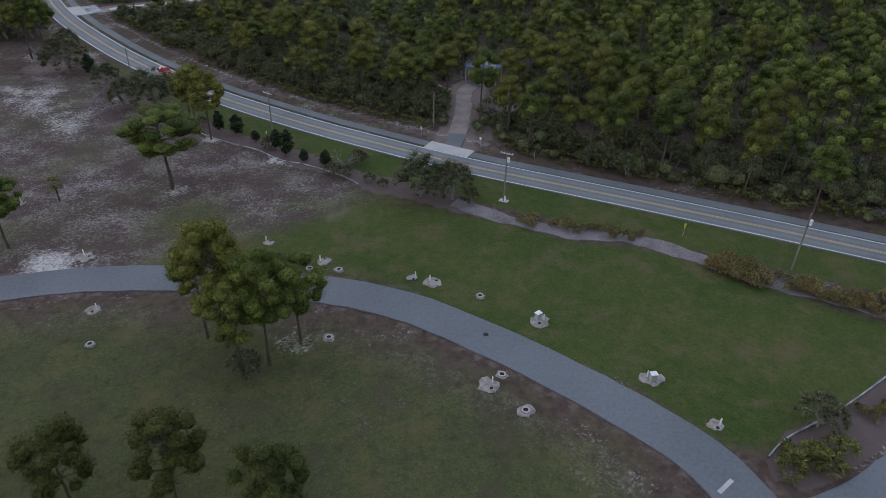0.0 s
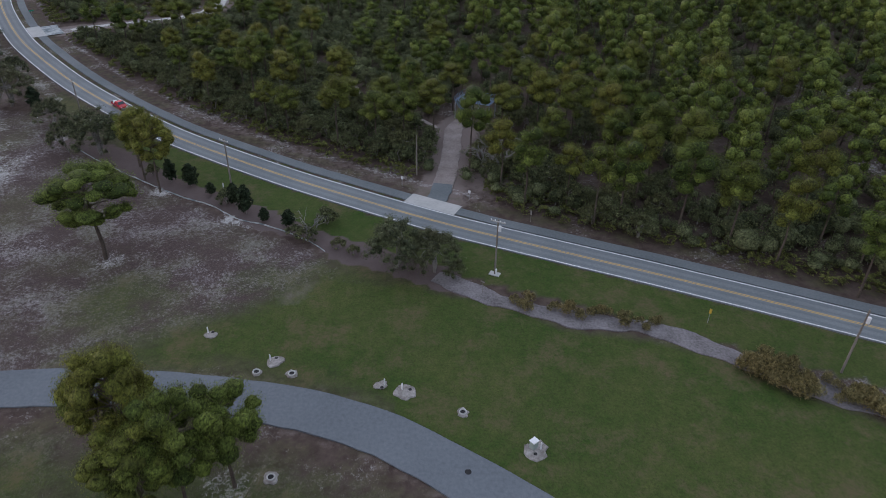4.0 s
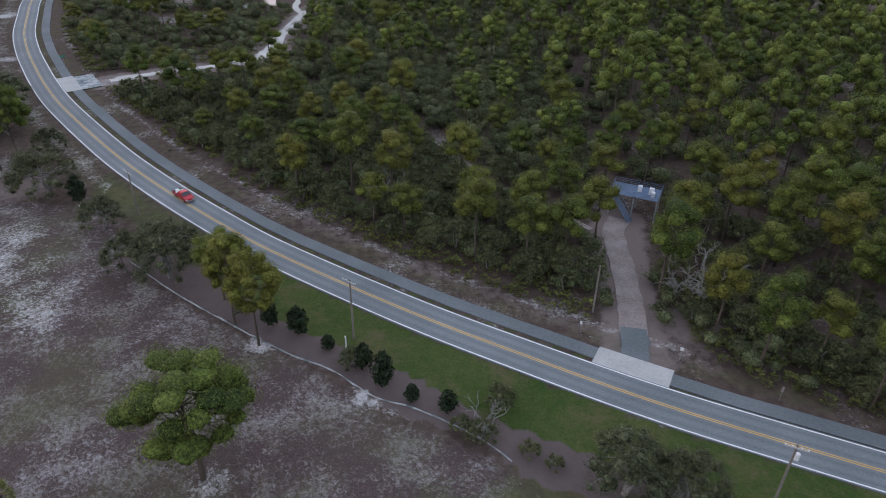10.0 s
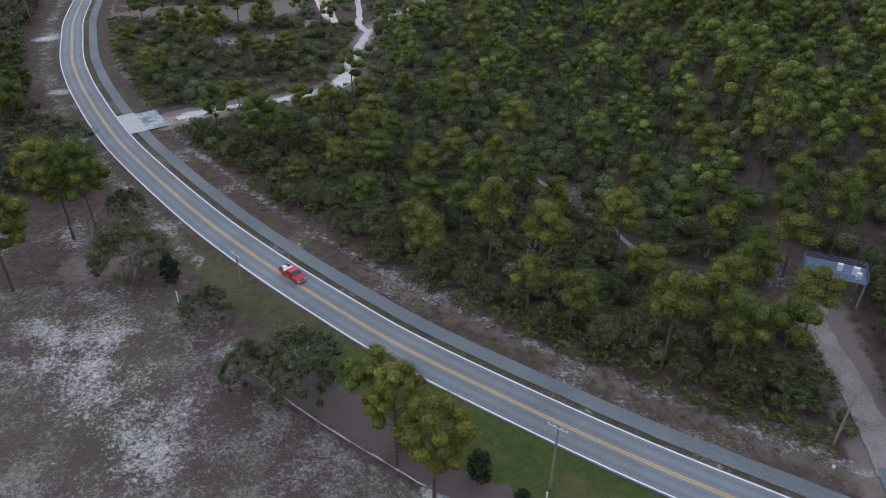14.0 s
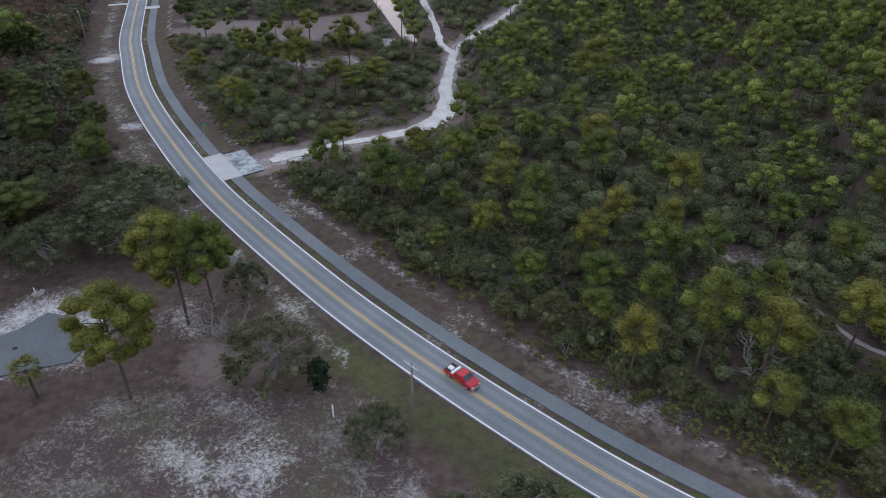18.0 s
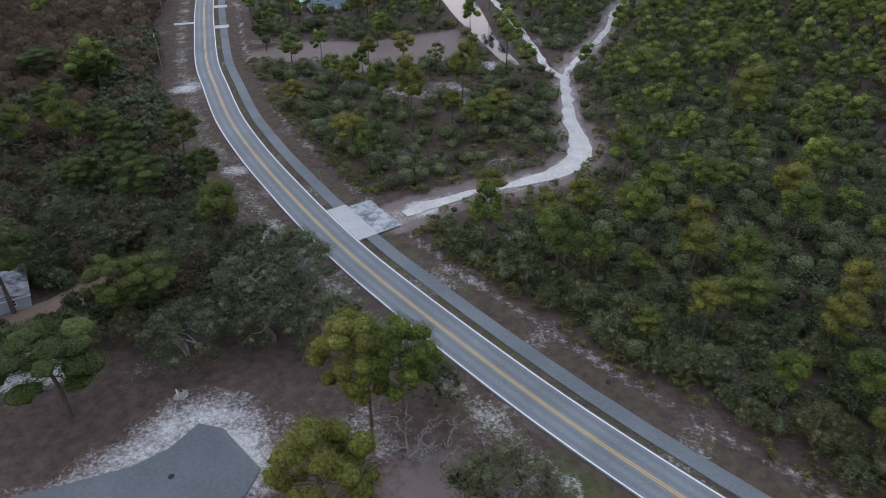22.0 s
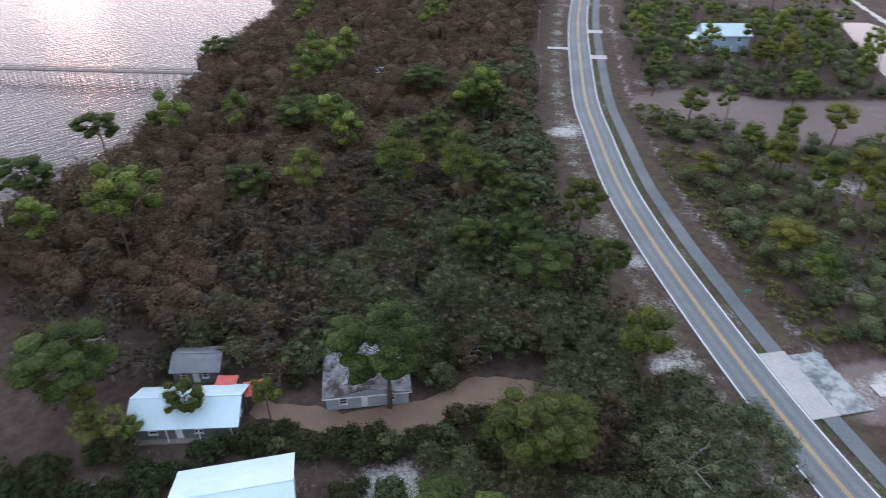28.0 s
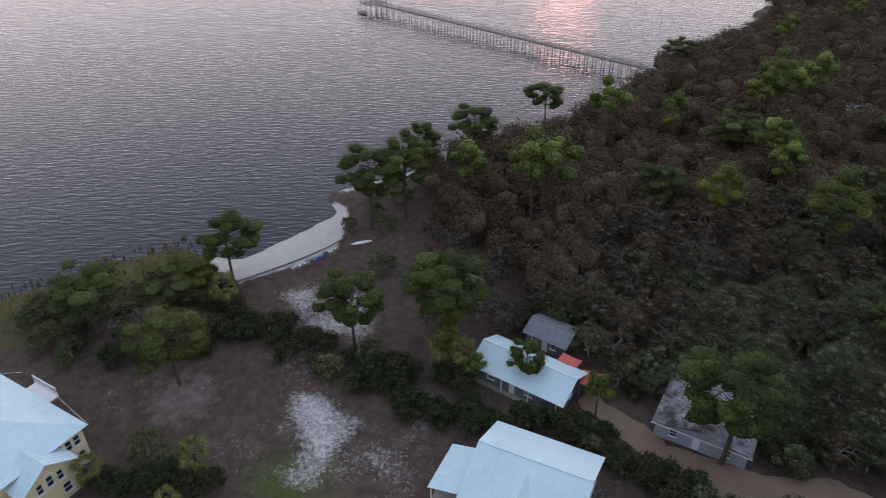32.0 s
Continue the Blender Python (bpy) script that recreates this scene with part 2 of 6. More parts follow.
def tube(points, radii, sides=6, cap=True):
    """A round bar through points, with a radius at each."""
    pts = np.asarray(points, float)
    rad = np.broadcast_to(np.asarray(radii, float), (len(pts),))
    way = np.gradient(pts, axis=0)
    way /= np.linalg.norm(way, axis=1, keepdims=True) + 1e-9
    ref = np.where(np.abs(way[:, 2:3]) > 0.9, (1.0, 0, 0), (0, 0, 1.0))
    u = np.cross(way, ref)
    u /= np.linalg.norm(u, axis=1, keepdims=True) + 1e-9
    w = np.cross(way, u)
    a = np.arange(sides) * 2 * np.pi / sides
    v = pts[:, None] + rad[:, None, None] * (np.cos(a)[None, :, None] * u[:, None] + np.sin(a)[None, :, None] * w[:, None])
    n = len(pts)
    i = np.arange(n - 1)[:, None] * sides
    j = np.arange(sides)[None]
    k = (j + 1) % sides
    f = np.stack([i + j, i + k, i + sides + k, i + sides + j], -1).reshape(-1, 4)
    v = v.reshape(-1, 3)
    if cap and sides % 2 == 0:
        end = (n - 1) * sides
        caps = [(end, end + q, end + q + 1, end + q + 2) for q in range(1, sides - 2, 2)]
        f = np.concatenate([f, np.array(caps)])
    return v, f


def glide(ctrl, step=2.0):
    """A smooth line through control points, sampled about every step metres."""
    p = np.asarray(ctrl, float)
    e = np.concatenate([[2 * p[0] - p[1]], p, [2 * p[-1] - p[-2]]])
    out = []
    for a, b, c, d in zip(e, e[1:], e[2:], e[3:]):
        n = max(2, int(np.linalg.norm(c - b) / step))
        t = np.linspace(0, 1, n, endpoint=False)[:, None]
        out.append(0.5 * (2 * b + (c - a) * t + (2 * a - 5 * b + 4 * c - d) * t**2 + (3 * b - a - 3 * c + d) * t**3))
    return np.concatenate(out + [p[-1:]])


def sideways(line):
    """Unit vectors to the right of a line's way."""
    w = np.gradient(line, axis=0)
    w /= np.linalg.norm(w, axis=1, keepdims=True)
    return np.stack([w[:, 1], -w[:, 0]], -1)


def ribbon(line, left, right, z, thick=0.0, wobble=0.0, seed=0):
    """A strip from left to right of a line (right is positive), with its edges turned down."""
    side, n = sideways(line), len(line)
    rng = np.random.default_rng(seed)
    lo = (np.broadcast_to(left, (n,)) + wobble * rng.normal(size=n))[:, None]
    hi = (np.broadcast_to(right, (n,)) + wobble * rng.normal(size=n))[:, None]
    rows = [np.c_[line + side * lo, np.full(n, z)], np.c_[line + side * hi, np.full(n, z)]]
    if thick:
        rows = [rows[0] - (0, 0, thick), *rows, rows[1] - (0, 0, thick)]
    v = np.stack(rows, 1).reshape(-1, 3)
    k = len(rows)
    i = np.arange(n - 1)[:, None] * k + np.arange(k - 1)[None]
    f = np.stack([i, i + 1, i + k + 1, i + k], -1).reshape(-1, 4)
    return v, f[:, ::-1]


def inside(px, py, poly):
    """Which points lie in a polygon."""
    hit = np.zeros(px.shape, bool)
    for (x0, y0), (x1, y1) in zip(poly, poly[1:] + poly[:1]):
        if y0 != y1:
            hit ^= ((y0 > py) != (y1 > py)) & (px < (x1 - x0) * (py - y0) / (y1 - y0) + x0)
    return hit


def line_distance(px, py, line):
    """Distance to a line of points, and the signed offset (right of its way is positive)."""
    best, off = np.full(px.shape, 1e9), np.zeros(px.shape)
    for (x0, y0), (x1, y1) in zip(line[:-1], line[1:]):
        dx, dy = x1 - x0, y1 - y0
        t = np.clip(((px - x0) * dx + (py - y0) * dy) / (dx * dx + dy * dy), 0, 1)
        qx, qy = px - x0 - t * dx, py - y0 - t * dy
        d = np.hypot(qx, qy)
        near = d < best
        best = np.where(near, d, best)
        off = np.where(near, np.sign(qx * dy - qy * dx) * d, off)
    return best, off


def area_mask(px, py, poly, soft=2.0):
    """1 inside a polygon, 0 outside, with a soft rim."""
    d, _ = line_distance(px, py, poly + poly[:1])
    d = np.where(inside(px, py, poly), d, -d)
    return np.clip(0.5 + d / (2 * soft), 0, 1)

# ---- the lie of the land ----
ROAD = glide([(300, -18), (140, 71), (85, 99.5), (50, 116.8), (33.5, 124.6), (11.8, 135), (-6.3, 145.4), (-24.3, 156.6), (-48, 173.5),
              (-62, 185.5), (-75, 197.7), (-87, 210), (-97, 221.3), (-109, 235.6), (-118.8, 248), (-128, 261.2), (-136.5, 274.4), (-146.8, 291.3),
              (-157.7, 311.8), (-168, 336), (-176, 356), (-185.6, 387), (-196, 423), (-205, 460), (-222, 540), (-250, 700)], 3.0)
SHORE = glide([(-380, -400), (-300, -60), (-262, 100), (-259, 155), (-260.5, 170), (-262, 182), (-259, 186.5), (-252.5, 190), (-252.6, 196), (-254.4, 203), (-256.5, 209), (-260, 213.5), (-266, 211.5), (-268, 220), (-268.5, 234),
               (-270.5, 249), (-274, 267), (-276, 287), (-285, 306), (-296, 328), (-299, 342), (-309, 388), (-329, 420), (-372, 500), (-450, 700), (-600, 1100)], 4.0)
LOOP = glide([(-190, 70), (-110, 79), (-64, 90.2), (-47.5, 92.8), (-31, 92.4), (-15.2, 90), (-6, 87.6), (2.5, 83.7), (9.8, 78.8), (17, 73.5), (24, 67.7), (30.2, 62), (35.2, 56.6), (38.5, 51), (42, 40), (48, 20)], 2.0)
SAND_ROAD = glide([(-112.5, 262), (-106, 266.5), (-97, 272), (-85, 276.8), (-77, 281.5), (-71.5, 289), (-69.8, 299), (-70, 308), (-69, 322), (-66.5, 342), (-58.5, 362), (-45.5, 388), (-38, 412), (-26, 433), (0, 470), (40, 520)], 2.5)
SAND_FORK = glide([(-67, 340), (-71, 350), (-73, 372), (-77, 401), (-82, 430), (-95, 480), (-120, 560)], 3.0)
TRACK = glide([(10, 144), (11.2, 150), (12.4, 156), (13.4, 164), (14.2, 172), (15, 180), (17.5, 185)], 1.5)
TRAIL = glide([(11, 181), (4.1, 189.7), (-3.3, 196.9), (-8.2, 201.5), (-11.5, 210.8), (-15.4, 215.5), (-18.8, 221.9), (-24, 232)], 2.0)

LAWN = [(8, 82.5), (-5, 92), (-16, 95.5), (-40, 97.5), (-36, 101), (-25, 107), (-13, 115.5), (-8, 122), (9, 114), (19, 111), (29, 104), (41, 102), (49, 97.6), (55, 92.5), (74, 80), (110, 62), (100, 40), (62, 62), (46, 56), (40, 57), (30, 68)]
SOUTH_LAWN = [(-64, 86), (-46, 88), (-30, 88), (-14, 85), (0, 80), (14, 70), (28, 58), (33, 50), (34, 30), (30, -20), (-60, -20), (-90, 40)]
BED = [(-72, 176), (-60, 169), (-42, 153), (-29, 145), (-22, 141), (-13, 133.5), (-2, 128), (12, 120.5), (17, 113.8), (14, 112.5), (9, 114.5), (0, 120), (-8, 123), (-14, 130), (-24, 134), (-34, 142.5), (-42, 147), (-60, 160), (-74, 170)]
STRIP = [(9, 118), (13, 115.6), (17.5, 112.6), (23, 109.6), (29.5, 106.8), (36, 105.6), (41.5, 104.1), (49, 99.8), (55, 95), (63.5, 89.4), (75.5, 83), (90, 75.5), (109, 66)]
CORNER_BED = [(43, 53), (48, 58.5), (58.5, 63), (75, 74), (100, 58), (60, 56.5), (50, 50.5), (46, 50)]
DRY_FIELD = [(-135, 168), (-120, 190), (-98, 192), (-82, 187), (-72, 172), (-60, 160), (-42, 146), (-34, 141), (-24, 133), (-14, 128), (-8, 122), (-14, 114), (-26, 106), (-42, 97), (-66, 95), (-120, 84), (-180, 76), (-180, 150)]
SAND_A = [(-126, 190), (-112, 192), (-100, 192), (-92, 191), (-84, 186), (-80, 176), (-72, 164), (-66, 150), (-78, 140), (-92, 146), (-108, 165), (-122, 178)]
SAND_B = [(-160, 196), (-150, 205), (-145, 213), (-138, 219), (-129, 218), (-121, 210), (-118, 203), (-122, 193), (-140, 190)]
LOT = [(-166, 366), (-152, 378), (-126, 378), (-97, 392), (-93, 362), (-114, 351), (-128, 346), (-142, 354), (-160, 351)]
LOT_B = [(-122, 336), (-96, 344), (-92, 330), (-108, 322), (-122, 326)]
POND = [(-110, 470), (-99, 412), (-92, 385), (-86, 362), (-83.5, 355), (-79, 352.5), (-81, 362), (-84.5, 380), (-88, 416), (-96, 470)]
YARD_A = [(-226, 162), (-226, 173), (-223, 184), (-213, 192), (-202, 198), (-198, 198), (-194, 190), (-190, 178), (-200, 172), (-208, 172)]
STREAK = [(-212.1, 188), (-211.5, 193.3), (-206, 195.4), (-199.9, 197.8), (-197.5, 193.1), (-194.6, 189.3), (-191.8, 187.1), (-195.5, 180.7), (-200.6, 185.9)]
BEACH = [(-256, 189), (-257, 197), (-258, 204), (-259, 210), (-261, 214.5), (-254, 216), (-250.5, 213.5), (-246.5, 211.5), (-243, 208.6), (-241.5, 202.5), (-240.8, 196), (-240.3, 189.7), (-242, 187.4), (-250, 186.5)]
YARD_C = [(-224.2, 164.3), (-225.4, 172.8), (-220.7, 175.1), (-219.3, 166.6)]
YARD_B = [(-239, 190), (-236, 204), (-228, 212), (-214, 208), (-212, 201), (-222, 193)]


SEA = [tuple(q) for q in SHORE[::2]] + [(-6000.0, 4000.0), (-6000.0, -4000.0)]


def land(px, py):
    """Ground height, and how far a place lies inland of the shore."""
    d, _ = line_distance(px, py, SHORE[::2])
    off = np.where(inside(px, py, SEA), -d, d)
    t = np.clip(off / 9.0, 0, 1)
    z = np.where(off < 0, np.maximum(-4.0, -1.15 + 0.12 * off), -1.15 + 1.11 * t * t * (3 - 2 * t))
    return z, off


def spaced(lo, hi, step, out, growth):
    mid = list(np.arange(lo, hi + step, step))
    a, b, d = mid[0], mid[-1], step
    left, right = [], []
    while b < out:
        d *= growth
        a, b = a - d, b + d
        left.append(a), right.append(b)
    return np.array(left[::-1] + mid + right)


GX, GY = np.meshgrid(spaced(-282, 120, 1.9, 3000, 1.35), spaced(20, 450, 1.9, 3000, 1.35))
_gz, _inland = land(GX, GY)
_road_d, _road_off = line_distance(GX, GY, ROAD)
_loop_d, _ = line_distance(GX, GY, LOOP)
_rise = np.zeros(GX.shape)
for _a, _f, _p in ((0.05, 0.21, 0.3), (0.04, 0.43, 1.7), (0.03, 0.9, 4.1)):
    _rise += _a * np.sin(GX * _f + _p) * np.sin(GY * _f * 1.13 - _p)
_gz = _gz - 0.07 + np.minimum(0, _rise - 0.06)
_n, _m = GX.shape
_i = np.arange(_n - 1)[:, None] * _m + np.arange(_m - 1)[None]
_faces = np.stack([_i, _i + 1, _i + _m + 1, _i + _m], -1).reshape(-1, 4)


def strip(off, a, b, soft=1.0):
    return np.clip((off - a) / soft + 0.5, 0, 1) * np.clip((b - off) / soft + 0.5, 0, 1)


def dome(px, py, x, y, r):
    return np.clip(1.3 - np.hypot(px - x, py - y) / r, 0, 1)


_lawn_edge = np.where(GX < 4, 11.0, 3.0)
_grass = np.maximum(area_mask(GX, GY, LAWN, _lawn_edge), 0.56 * area_mask(GX, GY, SOUTH_LAWN, 10))
_grass = np.maximum(_grass, 0.95 * dome(GX, GY, 3, 110, 9))
_verge = strip(_road_off, -14, -3.4) * np.clip((GX + 72) / 20, 0, 1)
_grass = np.maximum(_grass, _verge * 0.9)
_grass = np.maximum(_grass, np.where(GX < -90, 0.34, 0.5) * strip(_road_off, -12, -3.4, 3) * (GX <= -60))
_grass = np.maximum(_grass, 0.6 * strip(_road_off, 3.4, 5.2, 0.6))
_grass = np.maximum(_grass, 0.35 * strip(_road_off, 7, 12, 3))
_grass = np.maximum(_grass, 0.42 * dome(GX, GY, -20, 118, 10))
_grass = np.maximum(_grass, 0.6 * dome(GX, GY, -79, 99, 16))
_grass = np.maximum(_grass, 0.5 * dome(GX, GY, -40, 112, 13))
_grass = np.maximum(_grass, 0.4 * dome(GX, GY, -88, 158, 10))
_grass = np.maximum(_grass, 0.6 * dome(GX, GY, -196, 184, 8))
_sand = np.maximum.reduce([0.6 * area_mask(GX, GY, SAND_A, 15), 0.7 * area_mask(GX, GY, SAND_B, 8), 0.72 * area_mask(GX, GY, STREAK, 3), 0.42 * area_mask(GX, GY, YARD_A, 6), 0.7 * dome(GX, GY, -166, 223, 5), 0.65 * dome(GX, GY, -160, 219, 6), 0.62 * area_mask(GX, GY, YARD_B, 5), 0.42 * area_mask(GX, GY, LOT, 4), 0.6 * area_mask(GX, GY, YARD_C, 3), 0.75 * dome(GX, GY, -247, 290, 6), 0.7 * dome(GX, GY, -262, 329, 5),
                           0.55 * area_mask(GX, GY, LOT_B, 4), 0.8 * dome(GX, GY, -166, 219, 8), 0.56 * strip(_road_off, 10.5, 14.5, 2.5) * (GX < 20), 0.54 * strip(line_distance(GX, GY, SAND_ROAD)[0], -1, 4.2, 2.5), 0.85 * dome(GX, GY, -107, 266, 5), 0.52 * strip(_road_off, -10.5, -4, 3) * (GX < -85), 0.5 * strip(_road_off, -11, -4, 3) * (GX < -150),
                           0.55 * dome(GX, GY, -16, 77, 6), 0.7 * dome(GX, GY, -60, 97, 9), 0.6 * dome(GX, GY, -46, 124, 6), 0.7 * dome(GX, GY, -45, 148, 4), 0.7 * dome(GX, GY, -28, 138, 5),
                           0.75 * dome(GX, GY, -176, 334, 7), 0.7 * dome(GX, GY, -149, 283, 6), 0.7 * dome(GX, GY, -138, 256, 6), 0.8 * dome(GX, GY, -90, 352, 8)])
_beach = area_mask(GX, GY, [tuple(q) for q in glide(BEACH, 2.0)], 1.6) + 0.75 * strip(_inland, 0.3, 5.0, 2.0) * np.clip((GY - 214) / 6, 0, 1)
_mulch = np.maximum.reduce([area_mask(GX, GY, BED, 0.7), area_mask(GX, GY, CORNER_BED, 0.7)])
_dry = np.maximum(area_mask(GX, GY, DRY_FIELD, 6) * (1 - 0.8 * _mulch), 0.5 * area_mask(GX, GY, SOUTH_LAWN, 4))
_dirt = np.maximum.reduce([area_mask(GX, GY, LOT, 4), 0.45 * strip(_road_off, 8, 15, 3) * (GX > -60) * (GX < 22), 0.8 * dome(GX, GY, -104, 198, 9), 0.8 * dome(GX, GY, -21, 72, 5), 0.6 * dome(GX, GY, -217, 176, 8),
                           0.9 * strip(line_distance(GX, GY, TRACK)[0], -1, 5, 2), 0.8 * strip(line_distance(GX, GY, SAND_ROAD)[0], -1, 6, 3), dome(GX, GY, -12, 113, 5), 0.7 * dome(GX, GY, 20, 152, 8), dome(GX, GY, 15.5, 178.5, 7), 0.5 * strip(_loop_d, 2.5, 5.2, 2.5), 0.8 * dome(GX, GY, -55, 296, 6)])
_marsh = strip(_inland, -2, 19, 5) * np.clip((189 - GY) / 4, 0, 1) + 0.9 * strip(_inland, -3, 3, 2) * ((GY > 205) & (GY < 218) | (GY > 300))
ground_mesh = mesh_of("ground", [(np.stack([GX, GY, _gz], -1).reshape(-1, 3), _faces)], [bpy.data.materials.new("ground_cover")], smooth=True)
for _name, _chan in (("cover_a", (_grass, _sand, _mulch)), ("cover_b", (_dry, _dirt, _marsh)), ("cover_c", (_beach, _beach, _beach))):
    _att = ground_mesh.attributes.new(_name, "FLOAT_COLOR", "POINT")
    _att.data.foreach_set("color", np.stack([*_chan, np.ones(GX.shape)], -1).astype(np.float32).ravel())
ground = tagged(new("ground", ground_mesh), "sandy ground with lawn, leaf litter, mulch and bare white sand", "ground", kind="structure")


def ground_material():
    m = ground_mesh.materials[0]
    m.use_nodes = True
    nt = m.node_tree
    p = nt.nodes["Principled BSDF"]
    pos = position(nt)

    def channel(name):
        a = nt.nodes.new("ShaderNodeAttribute")
        a.attribute_name = name
        s = nt.nodes.new("ShaderNodeSeparateColor")
        nt.links.new(a.outputs["Color"], s.inputs[0])
        return s.outputs

    ca, cb, cc = channel("cover_a"), channel("cover_b"), channel("cover_c")
    fine, mid, broad = noise_node(nt, 3.4, 8, 0.78, pos).outputs[0], noise_node(nt, 0.55, 8, 0.68, pos).outputs[0], noise_node(nt, 0.06, 4, 0.55, pos).outputs[0]
    blot = noise_node(nt, 0.13, 7, 0.68, pos).outputs[0]
    speck = noise_node(nt, 1.9, 10, 0.8, pos, 0.6).outputs[0]

    def ragged(mask, noise, amount, lo=0.4, hi=0.6):
        f = math_node(nt, "ADD", mask, math_node(nt, "MULTIPLY", math_node(nt, "SUBTRACT", noise, 0.5), amount))
        r = nt.nodes.new("ShaderNodeMapRange")
        r.inputs[1].default_value, r.inputs[2].default_value = lo, hi
        nt.links.new(f, r.inputs[0])
        return r.outputs[0]

    litter = mix_node(nt, ramp_node(nt, mid, (0, 0, 0), (1, 1, 1), 0.3, 0.75), (0.055, 0.038, 0.032), (0.125, 0.095, 0.08))
    bare = mix_node(nt, ramp_node(nt, speck, (0, 0, 0), (1, 1, 1), 0.35, 0.7), (0.36, 0.345, 0.33), (0.62, 0.61, 0.6))
    col = mix_node(nt, ramp_node(nt, mix_node(nt, 0.5, broad, speck), (0, 0, 0), (1, 1, 1), 0.56, 0.68), litter, bare)
    dirt = mix_node(nt, fine, (0.13, 0.1, 0.09), (0.25, 0.205, 0.19))
    col = mix_node(nt, ragged(cb[1], mid, 0.9, 0.35, 0.7), col, dirt)
    field = mix_node(nt, ramp_node(nt, mix_node(nt, 0.4, speck, blot), (0, 0, 0), (1, 1, 1), 0.49, 0.62), (0.085, 0.063, 0.058), (0.36, 0.335, 0.335))
    field = mix_node(nt, 0.8, field, ramp_node(nt, noise_node(nt, 5.0, 6, 0.85, pos).outputs[0], (0.45, 0.45, 0.45), (1.5, 1.5, 1.5), 0.38, 0.62), "MULTIPLY")
    turf_thin = mix_node(nt, fine, (0.055, 0.062, 0.028), (0.12, 0.115, 0.06))
    field = mix_node(nt, ramp_node(nt, mix_node(nt, 0.5, broad, blot), (0, 0, 0), (0.8, 0.8, 0.8), 0.46, 0.66), field, turf_thin)
    col = mix_node(nt, ragged(cb[0], mid, 0.6), col, field)
    turf = mix_node(nt, ramp_node(nt, mix_node(nt, 0.45, mid, broad), (0, 0, 0), (1, 1, 1), 0.36, 0.66), (0.042, 0.084, 0.016), (0.105, 0.118, 0.038))
    turf = mix_node(nt, ramp_node(nt, fine, (0, 0, 0), (1, 1, 1), 0.38, 0.62), mix_node(nt, 0.6, turf, (0.025, 0.032, 0.014)), turf)
    turf = mix_node(nt, ramp_node(nt, mix_node(nt, 0.6, speck, blot), (0, 0, 0), (0.85, 0.85, 0.85), 0.5, 0.61), turf, (0.115, 0.095, 0.052))
    col = mix_node(nt, ragged(ca[0], mix_node(nt, 0.7, mid, blot), 1.15, 0.26, 0.66), col, turf)
    col = mix_node(nt, ragged(ca[1], mix_node(nt, 0.6, blot, speck), 1.5, 0.5, 0.75), col, bare)
    chips = mix_node(nt, mix_node(nt, 0.5, fine, mid), (0.075, 0.054, 0.05), (0.17, 0.138, 0.132))
    col = mix_node(nt, ragged(ca[2], mid, 0.25, 0.42, 0.58), col, chips)
    reeds = mix_node(nt, mid, (0.045, 0.042, 0.02), (0.12, 0.11, 0.055))
    col = mix_node(nt, ragged(cb[2], mid, 0.8, 0.35, 0.65), col, reeds)
    shore = mix_node(nt, mid, (0.36, 0.34, 0.315), (0.56, 0.54, 0.51))
    col = mix_node(nt, ragged(cc[0], mid, 0.8, 0.42, 0.6), col, shore)
    nt.links.new(col, p.inputs["Base Color"])
    p.inputs["Roughness"].default_value, p.inputs["Specular IOR Level"].default_value = 0.95, 0.1
    bump_node(nt, p, mix_node(nt, 0.5, fine, speck), 0.6, 0.12)


ground_material()

# ---- water ----
def water_material():
    m, nt, n, l, p = nodes_of("bay_water")
    p.inputs["Base Color"].default_value = (0.012, 0.02, 0.028, 1)
    p.inputs["Roughness"].default_value, p.inputs["IOR"].default_value = 0.16, 1.33
    mp = nt.nodes.new("ShaderNodeMapping")
    mp.vector_type = "TEXTURE"
    mp.inputs["Rotation"].default_value = (0, 0, radians(63))
    mp.inputs["Scale"].default_value = (3.2, 1.0, 1.0)
    l.new(position(nt), mp.inputs[0])
    a, b = noise_node(nt, 0.95, 2, 0.5, mp.outputs[0], 0.2).outputs[0], noise_node(nt, 2.2, 3, 0.5, mp.outputs[0]).outputs[0]
    h = math_node(nt, "ADD", a, math_node(nt, "MULTIPLY", b, 0.22))
    bump_node(nt, p, h, 0.5, 0.3)
    return m


M["water"] = water_material()
_w = np.array([(-3000, -3000, -1.05), (-230, -3000, -1.05), (-230, 3000, -1.05), (-3000, 3000, -1.05)], float)
tagged(put("water", [(_w, np.array([[0, 1, 2, 3]]))], M["water"]), "calm rippled bay water reflecting the dusk sky", "water", kind="structure")

_pond = glide(POND + POND[:1], 4.0)[:-1]
bm = bmesh.new()
bm.faces.new([bm.verts.new((x, y, 0.0)) for x, y in _pond[::-1]])
pond_mesh = bpy.data.meshes.new("pond_water")
bm.to_mesh(pond_mesh), bm.free()
M["pond"] = M["water"].copy()
M["pond"].node_tree.nodes["Bump"].inputs["Strength"].default_value = 0.08
M["pond"].node_tree.nodes["Principled BSDF"].inputs["Roughness"].default_value = 0.05
pond_mesh.materials.append(M["pond"])
pond = tagged(new("pond_water", pond_mesh), "still narrow pond reflecting the pale sky", "water", kind="structure")
pond.location.z = 0.0

